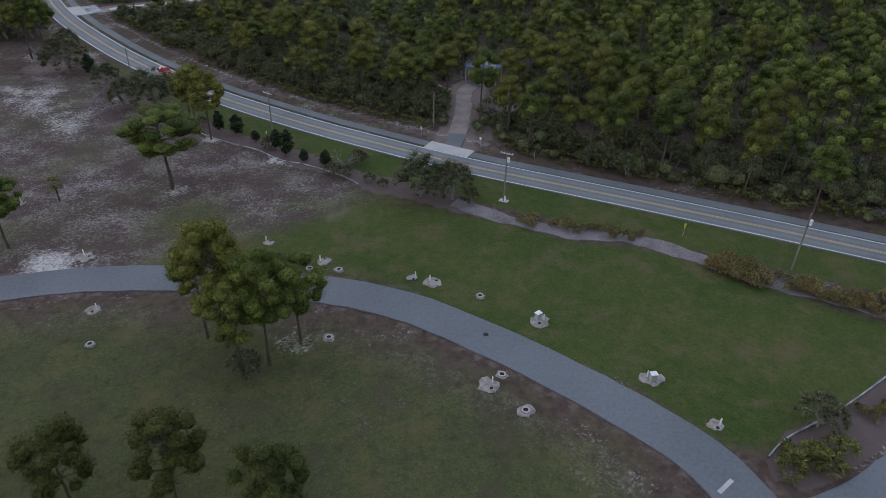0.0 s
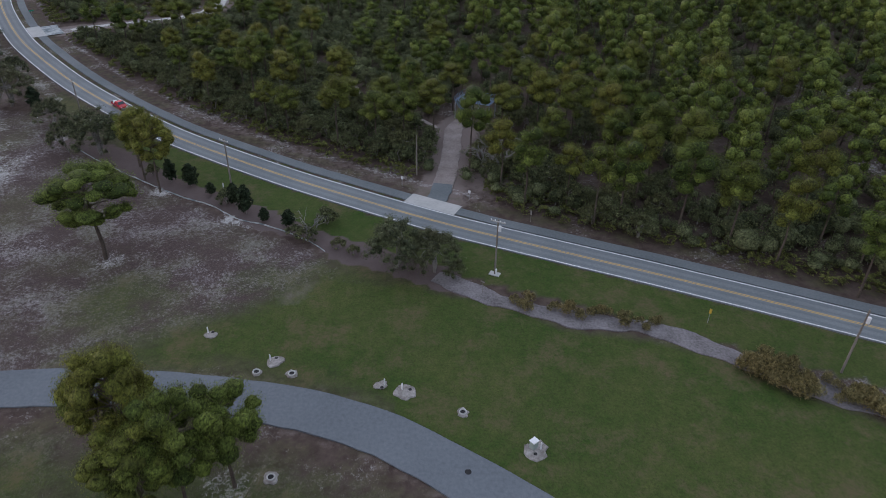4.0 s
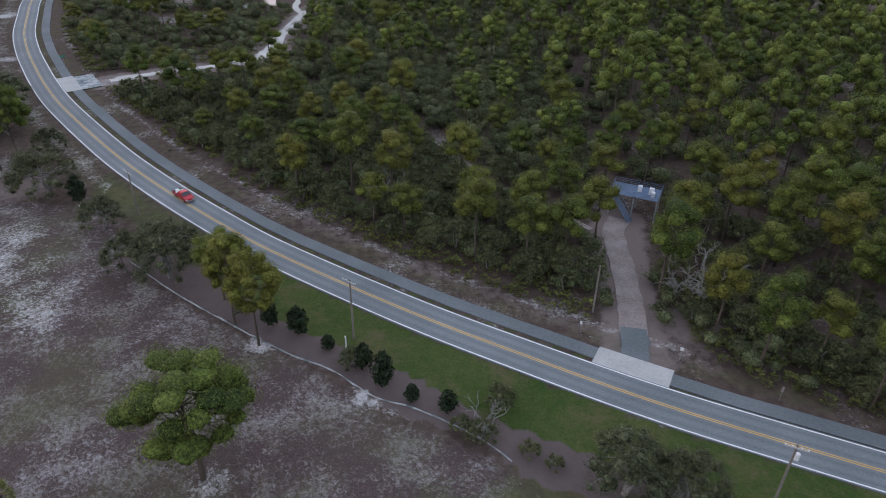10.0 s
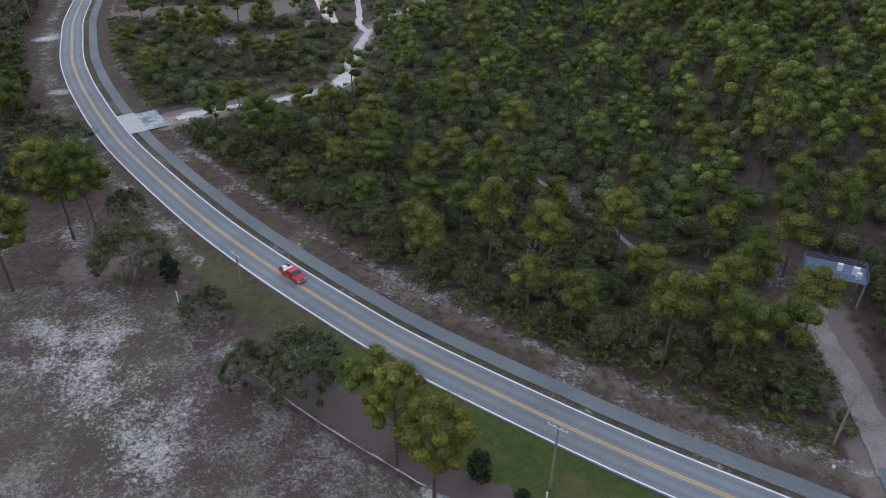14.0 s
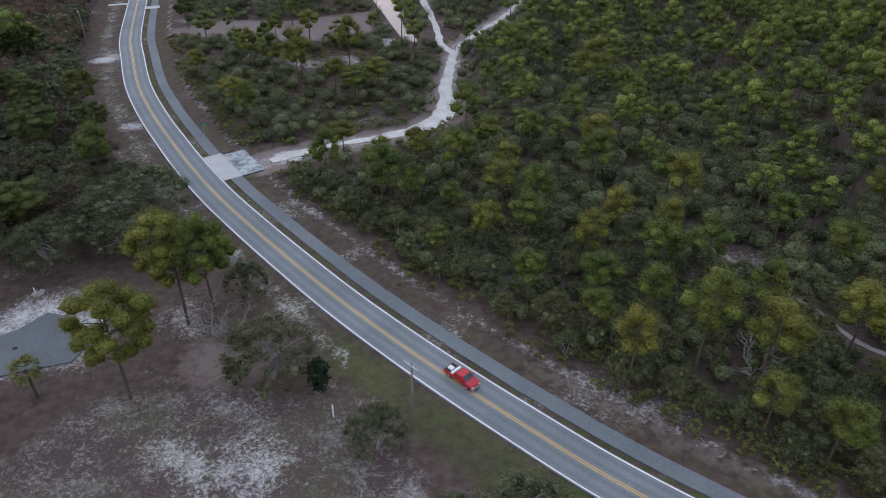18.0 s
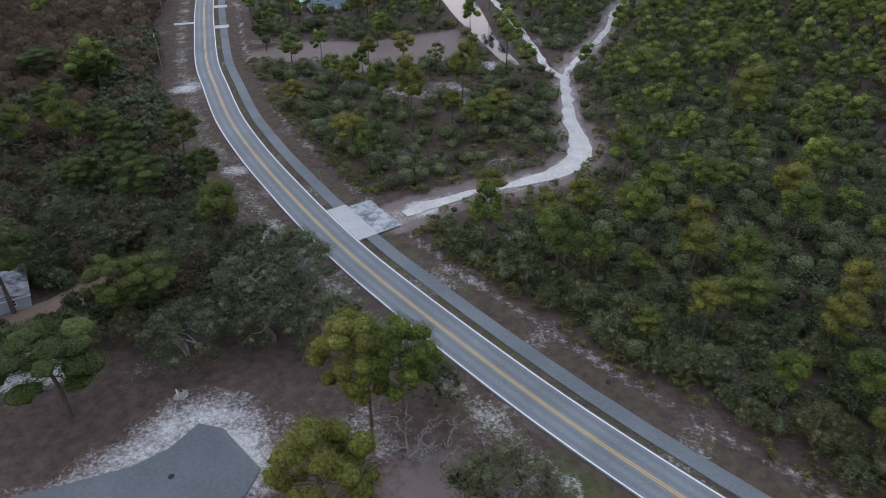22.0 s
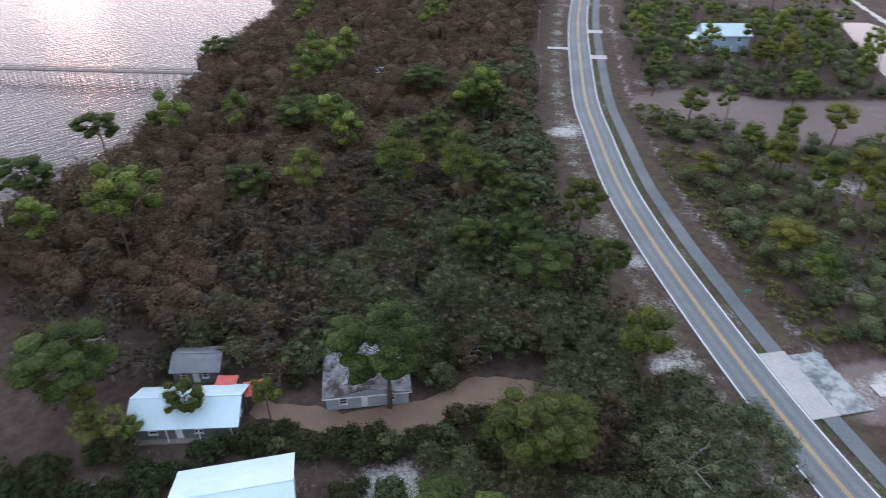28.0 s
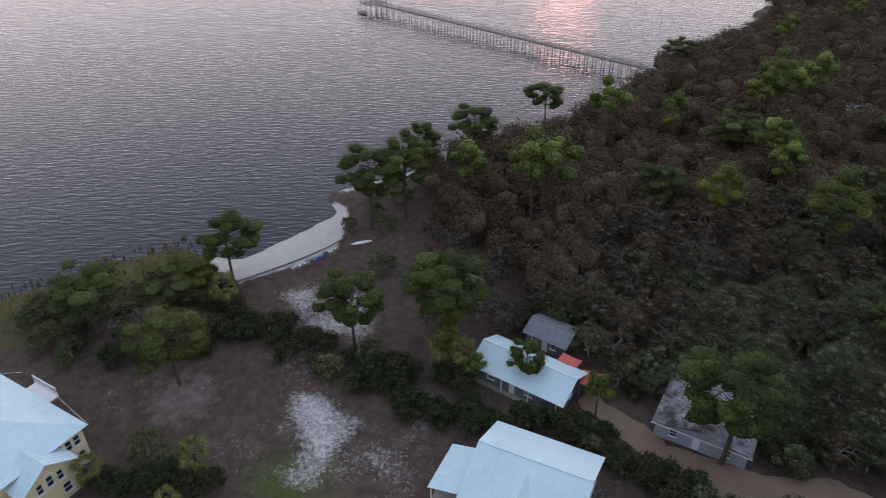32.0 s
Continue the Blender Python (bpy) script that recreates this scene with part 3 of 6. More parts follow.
# ---- roads and paths ----
_cols = np.linspace(-3.62, 3.62, 17)
_side = sideways(ROAD)
_rv = np.stack([np.c_[ROAD + _side * c, np.full(len(ROAD), -0.25 if k in (0, 18) else 0.05)] for k, c in enumerate((_cols[0], *_cols, _cols[-1]))], 1).reshape(-1, 3)
_ri = np.arange(len(ROAD) - 1)[:, None] * 19 + np.arange(18)[None]
_rf = np.stack([_ri, _ri + 1, _ri + 20, _ri + 19], -1).reshape(-1, 4)[:, ::-1]
tagged(put("road", [(_rv, _rf)], M["asphalt"]), "two-lane grey asphalt road curving through the woods", "road", kind="structure")
road = bpy.data.objects["road"]
road.data.attributes.new("across", "FLOAT", "POINT").data.foreach_set("value", np.tile(np.r_[_cols[0], _cols, _cols[-1]], len(ROAD)).astype(np.float32))
for _l, _r, _name, _mat in ((-3.46, -3.26, "white_edge_line", "white_line"), (3.26, 3.46, "white_edge_line", "white_line"), (-0.25, -0.09, "yellow_centre_line", "yellow_line"), (0.09, 0.25, "yellow_centre_line", "yellow_line")):
    put(_name, [ribbon(ROAD, _l, _r, 0.056)], M[_mat], road)
_in = np.interp(ROAD[:, 0], [-150, -60, 0, 20], [5.3, 4.7, 4.6, 3.95])
tagged(put("cycle_path", [ribbon(ROAD, _in, _in + 2.55, 0.03, 0.3, 0.03, 4)], M["path"]), "grey asphalt cycle path beside the road", "path", kind="structure")
tagged(put("loop_road", [ribbon(LOOP, -3.5, 3.5, 0.03, 0.3, 0.06, 5)], M["drive"]), "smooth grey asphalt campground loop road", "road", kind="structure")
_strip = glide(STRIP, 0.8)
_sw = 1.75 + 0.35 * np.sin(np.arange(len(_strip)) * 0.31) + 0.2 * np.sin(np.arange(len(_strip)) * 0.83)
tagged(put("mulch_strip", [ribbon(_strip, -_sw, _sw[::-1], 0.0, 0.25, 0.05, 14)], M["mulch"]), "grey wood-chip mulch strip between lawn and verge", "flower bed", kind="structure")
_sr = np.interp(SAND_ROAD[1:, 1], [264, 276, 284, 292, 300, 325, 345, 400], [1.5, 1.3, 2.9, 3.0, 2.0, 1.6, 1.1, 0.9])
tagged(put("sand_road", [ribbon(SAND_ROAD[1:], -_sr, _sr * 0.9, 0.02, 0.2, 0.3, 6), ribbon(SAND_FORK, -1.1, 1.1, 0.012, 0.2, 0.3, 7)], M["white_sand"]), "winding white sand track through the scrub", "track", kind="structure")
tagged(put("sand_trail", [ribbon(TRAIL, -0.55, 0.55, 0.0, 0.2, 0.15, 18)], M["gravel"]), "narrow white sand trail winding through the scrub", "track", kind="structure")
tagged(put("gravel_track", [ribbon(TRACK[4:], -2.1, 2.1, 0.02, 0.2, 0.1, 8)], M["gravel"]), "pale gravel track leading to the lookout deck", "track", kind="structure")

# ---- trees and shrubs ----
ICO = bmesh.new()
bmesh.ops.create_icosphere(ICO, subdivisions=1, radius=1.0)
ICO_V = np.array([v.co[:] for v in ICO.verts])
ICO_F = np.array([[v.index for v in f.verts] for f in ICO.faces])
ICO.free()
ICO = bmesh.new()
bmesh.ops.create_icosphere(ICO, subdivisions=2, radius=1.0)
DOME_V = np.array([v.co[:] for v in ICO.verts])
DOME_F = np.array([[v.index for v in f.verts] for f in ICO.faces])
ICO.free()


def leaf_cards(rng, centres, radii, per, size, up=0.35, shell=0.3, slim=1.7, ruffle=0.42, lift=0.3):
    """Small pointed leaf sprays over lumps: centres k x 3, radii k x 3."""
    k = len(centres)
    d = rng.normal(size=(k * per, 3))
    d[:, 2] += up * 1.6
    d /= np.linalg.norm(d, axis=1, keepdims=True)
    c, r = np.repeat(centres, per, 0), np.repeat(radii, per, 0)
    p = c + d * r * (1.0 - shell + 1.3 * shell * rng.random((k * per, 1)))
    nrm = d + ruffle * rng.normal(size=d.shape) + (0, 0, lift)
    nrm /= np.linalg.norm(nrm, axis=1, keepdims=True)
    u = np.cross(nrm, rng.normal(size=d.shape))
    u /= np.linalg.norm(u, axis=1, keepdims=True) + 1e-9
    w = np.cross(nrm, u)
    s = size * (0.6 + 0.8 * rng.random((k * per, 1)))
    a, b = u * s * slim, w * s * 0.55
    v = np.stack([p - a * 0.4 - b, p - a * 0.4 + b, p + a * 0.7 + nrm * s * 0.3], 1).reshape(-1, 3)
    return v, np.arange(k * per * 3).reshape(-1, 3)


def cores(centres, radii, part_of=0.72, rng=None, fine=False):
    """The dense lumpy inside of each cushion of leaves."""
    base, faces = (DOME_V, DOME_F) if fine else (ICO_V, ICO_F)
    v = base[None] * radii[:, None] * part_of
    if rng is not None:
        v = v * (1 + 0.13 * rng.normal(size=(len(centres), len(base), 1)))
    f = faces[None] + (np.arange(len(centres)) * len(base))[:, None, None]
    return (v + centres[:, None]).reshape(-1, 3), f.reshape(-1, 3)


def limb_line(rng, a, b, n=5, sag=0.1):
    t = np.linspace(0, 1, n)[:, None]
    a, b = np.asarray(a, float), np.asarray(b, float)
    wob = rng.normal(size=(n, 3)) * sag * np.linalg.norm(b - a) * 0.35
    wob[0] = wob[-1] = 0
    return a + (b - a) * t + wob + np.array([0, 0, 1.0]) * (np.sin(t * np.pi) * sag * np.linalg.norm(b - a) * 0.5)


def needle_cards(rng, centres, radii, per, size, slim=2.4):
    """Tufts of needles over the upper side of cushions, pointing outwards and up."""
    k = len(centres)
    d = rng.normal(size=(k * per, 3))
    d /= np.linalg.norm(d, axis=1, keepdims=True)
    d[:, 2] = np.where(d[:, 2] < -0.3, -d[:, 2], d[:, 2])
    c, r = np.repeat(centres, per, 0), np.repeat(radii, per, 0)
    p = c + d * r * (0.5 + 0.58 * np.sqrt(rng.random((k * per, 1))))
    u = d * 0.55 + 0.75 * rng.normal(size=d.shape) * 0.7 + (0, 0, 0.35)
    u /= np.linalg.norm(u, axis=1, keepdims=True)
    w = np.cross(u, d + 0.6 * rng.normal(size=d.shape))
    w /= np.linalg.norm(w, axis=1, keepdims=True) + 1e-9
    s = size * (0.6 + 0.8 * rng.random((k * per, 1)))
    a, b = u * s * slim, w * s * 0.6
    v = np.stack([p - a * 0.45 - b, p - a * 0.45 + b, p + a * 0.55], 1).reshape(-1, 3)
    return v, np.arange(k * per * 3).reshape(-1, 3)


def pine_lobes(rng, h, spread, deep, n, loose):
    """Domes of a pine's crown, spiralling down an egg spread metres wide and deep metres tall; loose for an open-grown tree."""
    k = np.arange(n) + 0.3
    u = 1 - k / n * 1.55
    a = k * 2.39996 + rng.random() * 6.28 + rng.normal(size=n) * 0.3
    q = 0.62 + 0.14 * rng.random(n) - loose * 0.2 * rng.random(n)
    out = spread * q * np.sqrt(1 - u * u) * (1 - 0.2 * (u < -0.1))
    c = np.stack([out * np.cos(a), out * np.sin(a), h - 0.5 * deep + (0.5 * deep - 0.34 * spread) * u + rng.normal(size=n) * 0.06 * deep], -1)
    c[:, :2] += rng.normal(size=2) * 0.1 * spread
    s = spread * 0.42 * (0.72 + 0.5 * rng.random(n)) * math.sqrt(10 / n)
    s = np.where(k < 1, s * 1.25, s)
    return c, np.stack([s * (1 + 0.25 * rng.random(n)), s * (1 + 0.25 * rng.random(n)), s * (0.8 - 0.16 * loose)], -1)


def pine_pieces(rng, h, spread, deep, n, per, size, loose=0.0, limbs=True, sides=7, fine=True):
    """A pine: n domes, each a dense cushion with per needle sprays standing out of its upper side."""
    c, r = pine_lobes(rng, h, spread, deep, n, loose)
    top = np.array([rng.normal() * 0.2, rng.normal() * 0.2, h - 0.25 * deep])
    line = limb_line(rng, (0, 0, -0.15), top, 6, 0.015)
    bark = [tube(line, np.linspace(0.27, 0.06, 6) * h / 16, sides)]
    if limbs:
        for ci in c[1 :: 1 if loose else 2]:
            zz = min(max(0.3 * h, ci[2] - (0.04 + 0.06 * rng.random()) * h), top[2])
            base = np.array([np.interp(zz, line[:, 2], line[:, 0]), np.interp(zz, line[:, 2], line[:, 1]), zz])
            bark.append(tube(limb_line(rng, base, ci - (0, 0, 0.1), 4, 0.1), np.linspace(0.085, 0.025, 4) * h / 16, 4))
    leaves = [leaf_cards(rng, c, r, per, size, 0.42, 0.44, 1.9, 0.65, 0.4), cores(c - (0, 0, 0.12) * r, r, 0.64, rng, fine)]
    return bark, leaves


def oak_lumps(rng, h, spread, n, low=0.42):
    a = rng.random(n) * 6.283
    q = np.sqrt(rng.random(n)) * spread * 0.82
    z = h * (0.86 - low * (q / spread) ** 2 - 0.26 * rng.random(n))
    c = np.stack([q * np.cos(a), q * np.sin(a), z], -1)
    s = spread * (0.24 + 0.24 * rng.random(n)) * math.sqrt(20 / n)
    return c, np.stack([s, s, s * 0.8], -1)


def oak_pieces(rng, h, spread, n, per, size, stems=3, limbs=8, sides=6, low=0.42, heart=0.6):
    c, r = oak_lumps(rng, h, spread, n, low)
    wood = []
    for i in range(stems):
        a = rng.random() * 6.28
        fork = np.array([math.cos(a) * spread * 0.22, math.sin(a) * spread * 0.22, h * 0.42])
        wood.append(tube(limb_line(rng, (0.1 * math.cos(a), 0.1 * math.sin(a), -0.15), fork, 4, 0.12), np.linspace(0.2, 0.12, 4) * h / 8, sides))
        for ci in c[i::stems][: max(1, limbs // stems)]:
            wood.append(tube(limb_line(rng, fork, ci + (0, 0, 0.25 * h * 0.1), 4, 0.16), np.linspace(0.1, 0.025, 4) * h / 8, 4))
    inner = cores(c, r, heart, rng) if heart else cores(np.array([[0, 0, h * 0.45]]), np.array([[spread * 0.7, spread * 0.7, h * 0.38]]), 0.9, rng)
    return wood, [leaf_cards(rng, c, r, per, size, 0.25, 0.55, 1.4, 0.75), inner]


def tree(name, label, category, pieces, wood, leaf):
    """A tree standing at the origin: trunk with its limbs, and the crown."""
    root = tagged(thing(name, 0, 0), label, category)
    put("trunk", pieces[0], wood, root)
    put("crown", pieces[1], leaf, root, smooth=True)
    return root


def ground_at(x, y):
    """Ground height at one place; the land is level away from the shore."""
    return float(land(np.array([x]), np.array([y]))[0][0]) if x < -225 else -0.04


def stand(ob, x, y, s=1.0, turn=0.0, z=None, tall=1.0, lean=0.0):
    if z is None:
        z = ground_at(x, y) - 0.03
    ob.matrix_basis = pose(x, y, z, lean, 0, turn) @ Matrix.Diagonal((s, s, s * tall, 1))
    return ob


USED = set()


def plant(proto, x, y, s=1.0, turn=None, tall=1.0, lean=0.0):
    """A copy of a prototype; the first call uses the prototype itself."""
    turn = random.uniform(0, 360) if turn is None else turn
    if proto.name not in USED:
        USED.add(proto.name)
        return stand(proto, x, y, s, turn, None, tall, lean)
    ob = copy_thing(proto, Matrix())
    return stand(ob, x, y, s, turn, None, tall, lean)


R = np.random.default_rng(11)
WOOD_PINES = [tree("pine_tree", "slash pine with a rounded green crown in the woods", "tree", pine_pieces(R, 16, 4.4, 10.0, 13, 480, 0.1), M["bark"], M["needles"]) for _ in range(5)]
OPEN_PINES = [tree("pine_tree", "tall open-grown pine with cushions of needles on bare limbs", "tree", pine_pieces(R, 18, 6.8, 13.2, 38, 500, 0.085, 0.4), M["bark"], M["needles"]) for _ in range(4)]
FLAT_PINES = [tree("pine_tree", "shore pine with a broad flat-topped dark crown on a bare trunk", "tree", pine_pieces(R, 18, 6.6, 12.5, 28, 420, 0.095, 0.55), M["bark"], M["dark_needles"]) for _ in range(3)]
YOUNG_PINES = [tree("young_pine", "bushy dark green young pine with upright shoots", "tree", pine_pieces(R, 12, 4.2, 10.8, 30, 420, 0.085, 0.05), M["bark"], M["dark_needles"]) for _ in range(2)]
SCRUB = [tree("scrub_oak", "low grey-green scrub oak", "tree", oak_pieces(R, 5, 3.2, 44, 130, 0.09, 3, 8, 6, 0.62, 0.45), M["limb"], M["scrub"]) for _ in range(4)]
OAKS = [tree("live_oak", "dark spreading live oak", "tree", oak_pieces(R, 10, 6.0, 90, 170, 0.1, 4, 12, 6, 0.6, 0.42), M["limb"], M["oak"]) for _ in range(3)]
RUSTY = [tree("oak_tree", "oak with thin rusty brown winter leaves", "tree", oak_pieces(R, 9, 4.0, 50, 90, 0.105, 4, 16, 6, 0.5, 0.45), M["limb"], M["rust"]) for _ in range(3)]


def bare_oak(seed):
    """Bare twisted grey limbs."""
    rng = np.random.default_rng(seed)
    wood = []
    for i in range(4):
        a = i * 1.57 + rng.normal() * 0.2
        mid = np.array([math.cos(a) * 1.2, math.sin(a) * 1.2, 1.6 + rng.random()])
        wood.append(tube(limb_line(rng, (0, 0, -0.1), mid, 5, 0.25), np.linspace(0.16, 0.1, 5), 6))
        for j in range(3):
            b = a + rng.normal() * 0.6
            end = mid + (math.cos(b) * 2.2, math.sin(b) * 2.2, 1.3 + 1.6 * rng.random())
            wood.append(tube(limb_line(rng, mid, end, 6, 0.3), np.linspace(0.11, 0.045, 6), 5))
            for k in range(2):
                c = b + rng.normal() * 0.8
                wood.append(tube(limb_line(rng, end - (0, 0, 0.2), end + (math.cos(c) * 1.1, math.sin(c) * 1.1, 0.7 * rng.random()), 4, 0.3), np.linspace(0.05, 0.02, 4), 4))
    root = tagged(thing("bare_tree", 0, 0), "leafless tree with twisted pale grey limbs", "tree")
    put("trunk", wood, M["bleached"], root)
    return root


def fan(rng, centre, out, rise, size, blades=7):
    """One palm fan: narrow blades spread from the tip of a stalk."""
    d = np.array([math.cos(out), math.sin(out), rise])
    d /= np.linalg.norm(d)
    side = np.cross(d, (0, 0, 1.0))
    side /= np.linalg.norm(side)
    vs, fs = [], []
    hub = np.asarray(centre) + d * size * 0.9
    for k, a in enumerate(np.linspace(-1.25, 1.25, blades)):
        way = d * math.cos(a) + side * math.sin(a)
        tip = hub + way * size * (1 - 0.15 * abs(a)) + np.array([0, 0, -0.28 * size * (1 - 0.3 * math.cos(a))])
        q = np.cross(way, np.cross(side, d)) * size * (0.6 / blades)
        mid = (hub + tip) / 2 + np.array([0, 0, 0.1 * size])
        vs += [hub, mid + q, tip, mid - q]
        fs.append([4 * k, 4 * k + 1, 4 * k + 2, 4 * k + 3])
    return np.array(vs), np.array(fs)


def palm_tree(seed, h=4.2, size=1.1):
    rng = np.random.default_rng(seed)
    root = tagged(thing("palm_tree", 0, 0), "cabbage palm with a shaggy round head of fans", "tree")
    put("trunk", [tube([(0, 0, -0.1), (0.05, 0, h * 0.5), (0, 0.05, h)], [0.2, 0.17, 0.16], 8)], M["bark"], root)
    put("crown", [fan(rng, (0, 0, h), i * 2.4 + rng.random(), r, size * (0.75 + 0.4 * rng.random()), 13) for i, r in enumerate(np.linspace(1.8, -1.0, 30))], M["palm"], root)
    return root


def palmetto_pieces(rng, x, y, z, s):
    return [fan(rng, (x, y, z + 0.25 * s), rng.random() * 6.28, 0.2 + 1.3 * rng.random(), s * (0.6 + 0.3 * rng.random()), 5) for _ in range(13)]


def young_evergreen(seed):
    """A small staked evergreen with a ragged cone of dark sprays and a pale stem."""
    rng = np.random.default_rng(seed)
    zs = np.linspace(1.1, 4.3, 11)
    rad = 1.15 * (1 - ((zs - 1.9) / 2.9) ** 2).clip(0.12, 1)
    c = np.array([(0.35 * r * math.cos(k * 2.4), 0.35 * r * math.sin(k * 2.4), z) for k, (z, r) in enumerate(zip(zs, rad))])
    r = np.stack([rad * 0.85, rad * 0.85, rad * 0.5], -1)
    root = tagged(thing("young_evergreen", 0, 0), "young dark evergreen with a pale stem in the mulch bed", "tree")
    put("trunk", [tube([(0, 0, -0.1), (0.02, 0.01, 1.4), (0, 0, 4.0)], [0.075, 0.065, 0.02], 6)], M["limb"], root)
    put("crown", [leaf_cards(rng, c, r, 75, 0.3, 0.1, 0.4), cores(c, r, 0.5, rng)], M["cedar"], root)
    return root


def grass_tuft(seed, h=1.25, n=150):
    """A fountain of thin arching blades."""
    rng = np.random.default_rng(seed)
    a = rng.random(n) * 6.283
    lean = 0.25 + 0.8 * rng.random(n)
    d = np.stack([np.cos(a), np.sin(a), np.zeros(n)], -1)
    side = np.stack([-np.sin(a), np.cos(a), np.zeros(n)], -1) * 0.055
    b = d * 0.12 * rng.random((n, 1))
    m = d * (lean * 0.45)[:, None] * h + np.array([0, 0, 0.75 * h]) * (0.8 + 0.3 * rng.random((n, 1)))
    t = d * lean[:, None] * h + np.array([0, 0, 0.6 * h]) * (0.5 + 0.7 * rng.random((n, 1)))
    v = np.stack([b - side, b + side, m + side, m - side, t], 1).reshape(-1, 3)
    i = np.arange(n)[:, None] * 5
    return [(v, i + np.array([[0, 1, 2, 3]])), (v, i + np.array([[3, 2, 4]]))]


# ---- single trees ----
for _k, (x, y, h) in enumerate([(-18.5, 72, 20), (-25.2, 76, 22.5), (-21.7, 70, 18), (-28.5, 78, 17.5), (-14.8, 76.5, 16.5)]):
    plant(OPEN_PINES[_k % 4], x, y, 0.86, None, h / 18.2 / 0.86)
for _k, (x, y, h, w) in enumerate([(-47, 124, 18.6, 19), (-45.2, 148, 17.5, 10.5), (-49.8, 153, 16.5, 10), (-53, 159.5, 14, 10), (-68.4, 102, 15, 12), (-115.3, 190, 20.5, 14.5), (-112, 206, 21.5, 13), (-107.8, 207, 21.5, 12),
                                 (-151.6, 228, 14.5, 13), (-153.5, 210.5, 15.5, 20), (-172.5, 232.6, 18.9, 18), (-214.6, 200.8, 14.6, 11), (-209, 213.5, 17.5, 14), (-240.7, 189.2, 13.7, 11.5), (-245.7, 217.4, 18.5, 12.5),
                                 (-246.4, 225, 18.5, 11.5), (-258, 234, 15, 9), (-262, 250, 14.5, 12), (-272, 277, 13, 11), (-287, 337, 11, 12), (-219.6, 176, 13.2, 12), (-237.5, 167, 12.3, 12), (-238.2, 180, 9.5, 12),
                                 (-195, 218.3, 9.3, 7), (-149, 231, 12.5, 14), (-161, 262, 15, 14), (-196, 326, 15, 14), (-232, 300, 14, 13), (-159, 282, 16, 11), (-160, 368, 11, 10), (-124, 372, 12, 10), (-133, 398, 12, 11), (-167, 272, 13, 11), (-174, 267, 12.5, 10), (-173, 283, 13, 11), (-151, 269.5, 13, 9), (-180, 291, 13, 11), (-195, 298, 13, 11), (-215, 334, 13, 12), (-224, 304, 13, 11), (-222, 267, 12.5, 10), (-200, 308, 13, 10), (-198, 324, 13, 11)]):
    w = w * 1.25 if x < -200 else w
    plant(FLAT_PINES[_k % 3] if x < -145 and h < 19 else OPEN_PINES[(_k * 3 + 1) % 4], x, y, w / 14.0, None, h / 18.2 / (w / 14.0))
for _k, (x, y, h) in enumerate([(-36, 49.3, 13), (-24.6, 49.4, 14), (-12.3, 45.4, 13), (-44, 46, 12)]):
    plant(YOUNG_PINES[_k % 2], x, y, h / 12)
for _k, (x, y, h, w) in enumerate([(2.5, 121, 10.5, 13), (9, 119.5, 9.5, 11), (-63.5, 165.5, 12.5, 15.5), (-96.5, 194, 12, 15.5), (-80.5, 181, 8, 10), (-133, 232, 12, 20), (-127, 240, 11.5, 17), (-141, 222.5, 10.5, 16), (-128.5, 225.5, 9.5, 13), (-71, 167, 9, 9),
                                 (-104, 213, 8, 9), (-21.5, 70.5, 4, 6), (-119.5, 225, 9, 14), (-136, 246, 10, 12), (53, 59.5, 6, 7.5)]):
    plant(OAKS[_k % 3], x, y, w / 12.0, None, (h / 10) / (w / 12.0))
for _k, (x, y, w) in enumerate([(12.3, 118, 1.0), (-7.8, 127, 0.7), (-10.7, 135.6, 1.1), (-13.5, 129.5, 1.0), (-16, 131, 0.8), (-5, 125, 0.6), (-31, 143.4, 1.0), (-209, 170, 1.2), (-205, 172, 1.0), (-231.4, 213, 1.3), (-225, 217, 1.2), (-49, 155.5, 0.8)]):
    plant(SCRUB[_k % 4], x, y, w * 0.72)
_cedars = [young_evergreen(k) for k in range(3)]
for _k, (x, y) in enumerate([(-44.3, 152.5), (-39.8, 150.8), (-34.9, 147.1), (-29.3, 142.8), (-26.4, 139.3), (-22.4, 136.5), (-17.6, 134.5), (-89.2, 191.6)]):
    tagged(plant(_cedars[_k % 3], x, y, 1.02 + 0.25 * math.sin(_k * 2.1), None, 0.9 + 0.2 * math.cos(_k * 1.7)), group="young evergreens in the bed")
_bares = [bare_oak(3), bare_oak(8)]
for _k, (x, y, s) in enumerate([(-107, 203, 1.1), (-103, 201.5, 1.0), (20.5, 160, 1.25), (23.5, 157, 1.55), (-28, 193, 1.1), (-13, 130.5, 0.8)]):
    plant(_bares[_k % 2], x, y, s)
_palms = [palm_tree(2), palm_tree(5, 5.0)]
for _k, (x, y, s) in enumerate([(-67, 119, 0.9), (-135, 189, 1.3), (-128.5, 190.5, 1.2), (-231.6, 186.4, 1.25), (-204, 210, 1.2), (-201, 212, 1.1), (-206, 163.5, 1.0), (-201, 175, 1.1), (-197, 171, 0.9)]):
    plant(_palms[_k % 2], x, y, s)

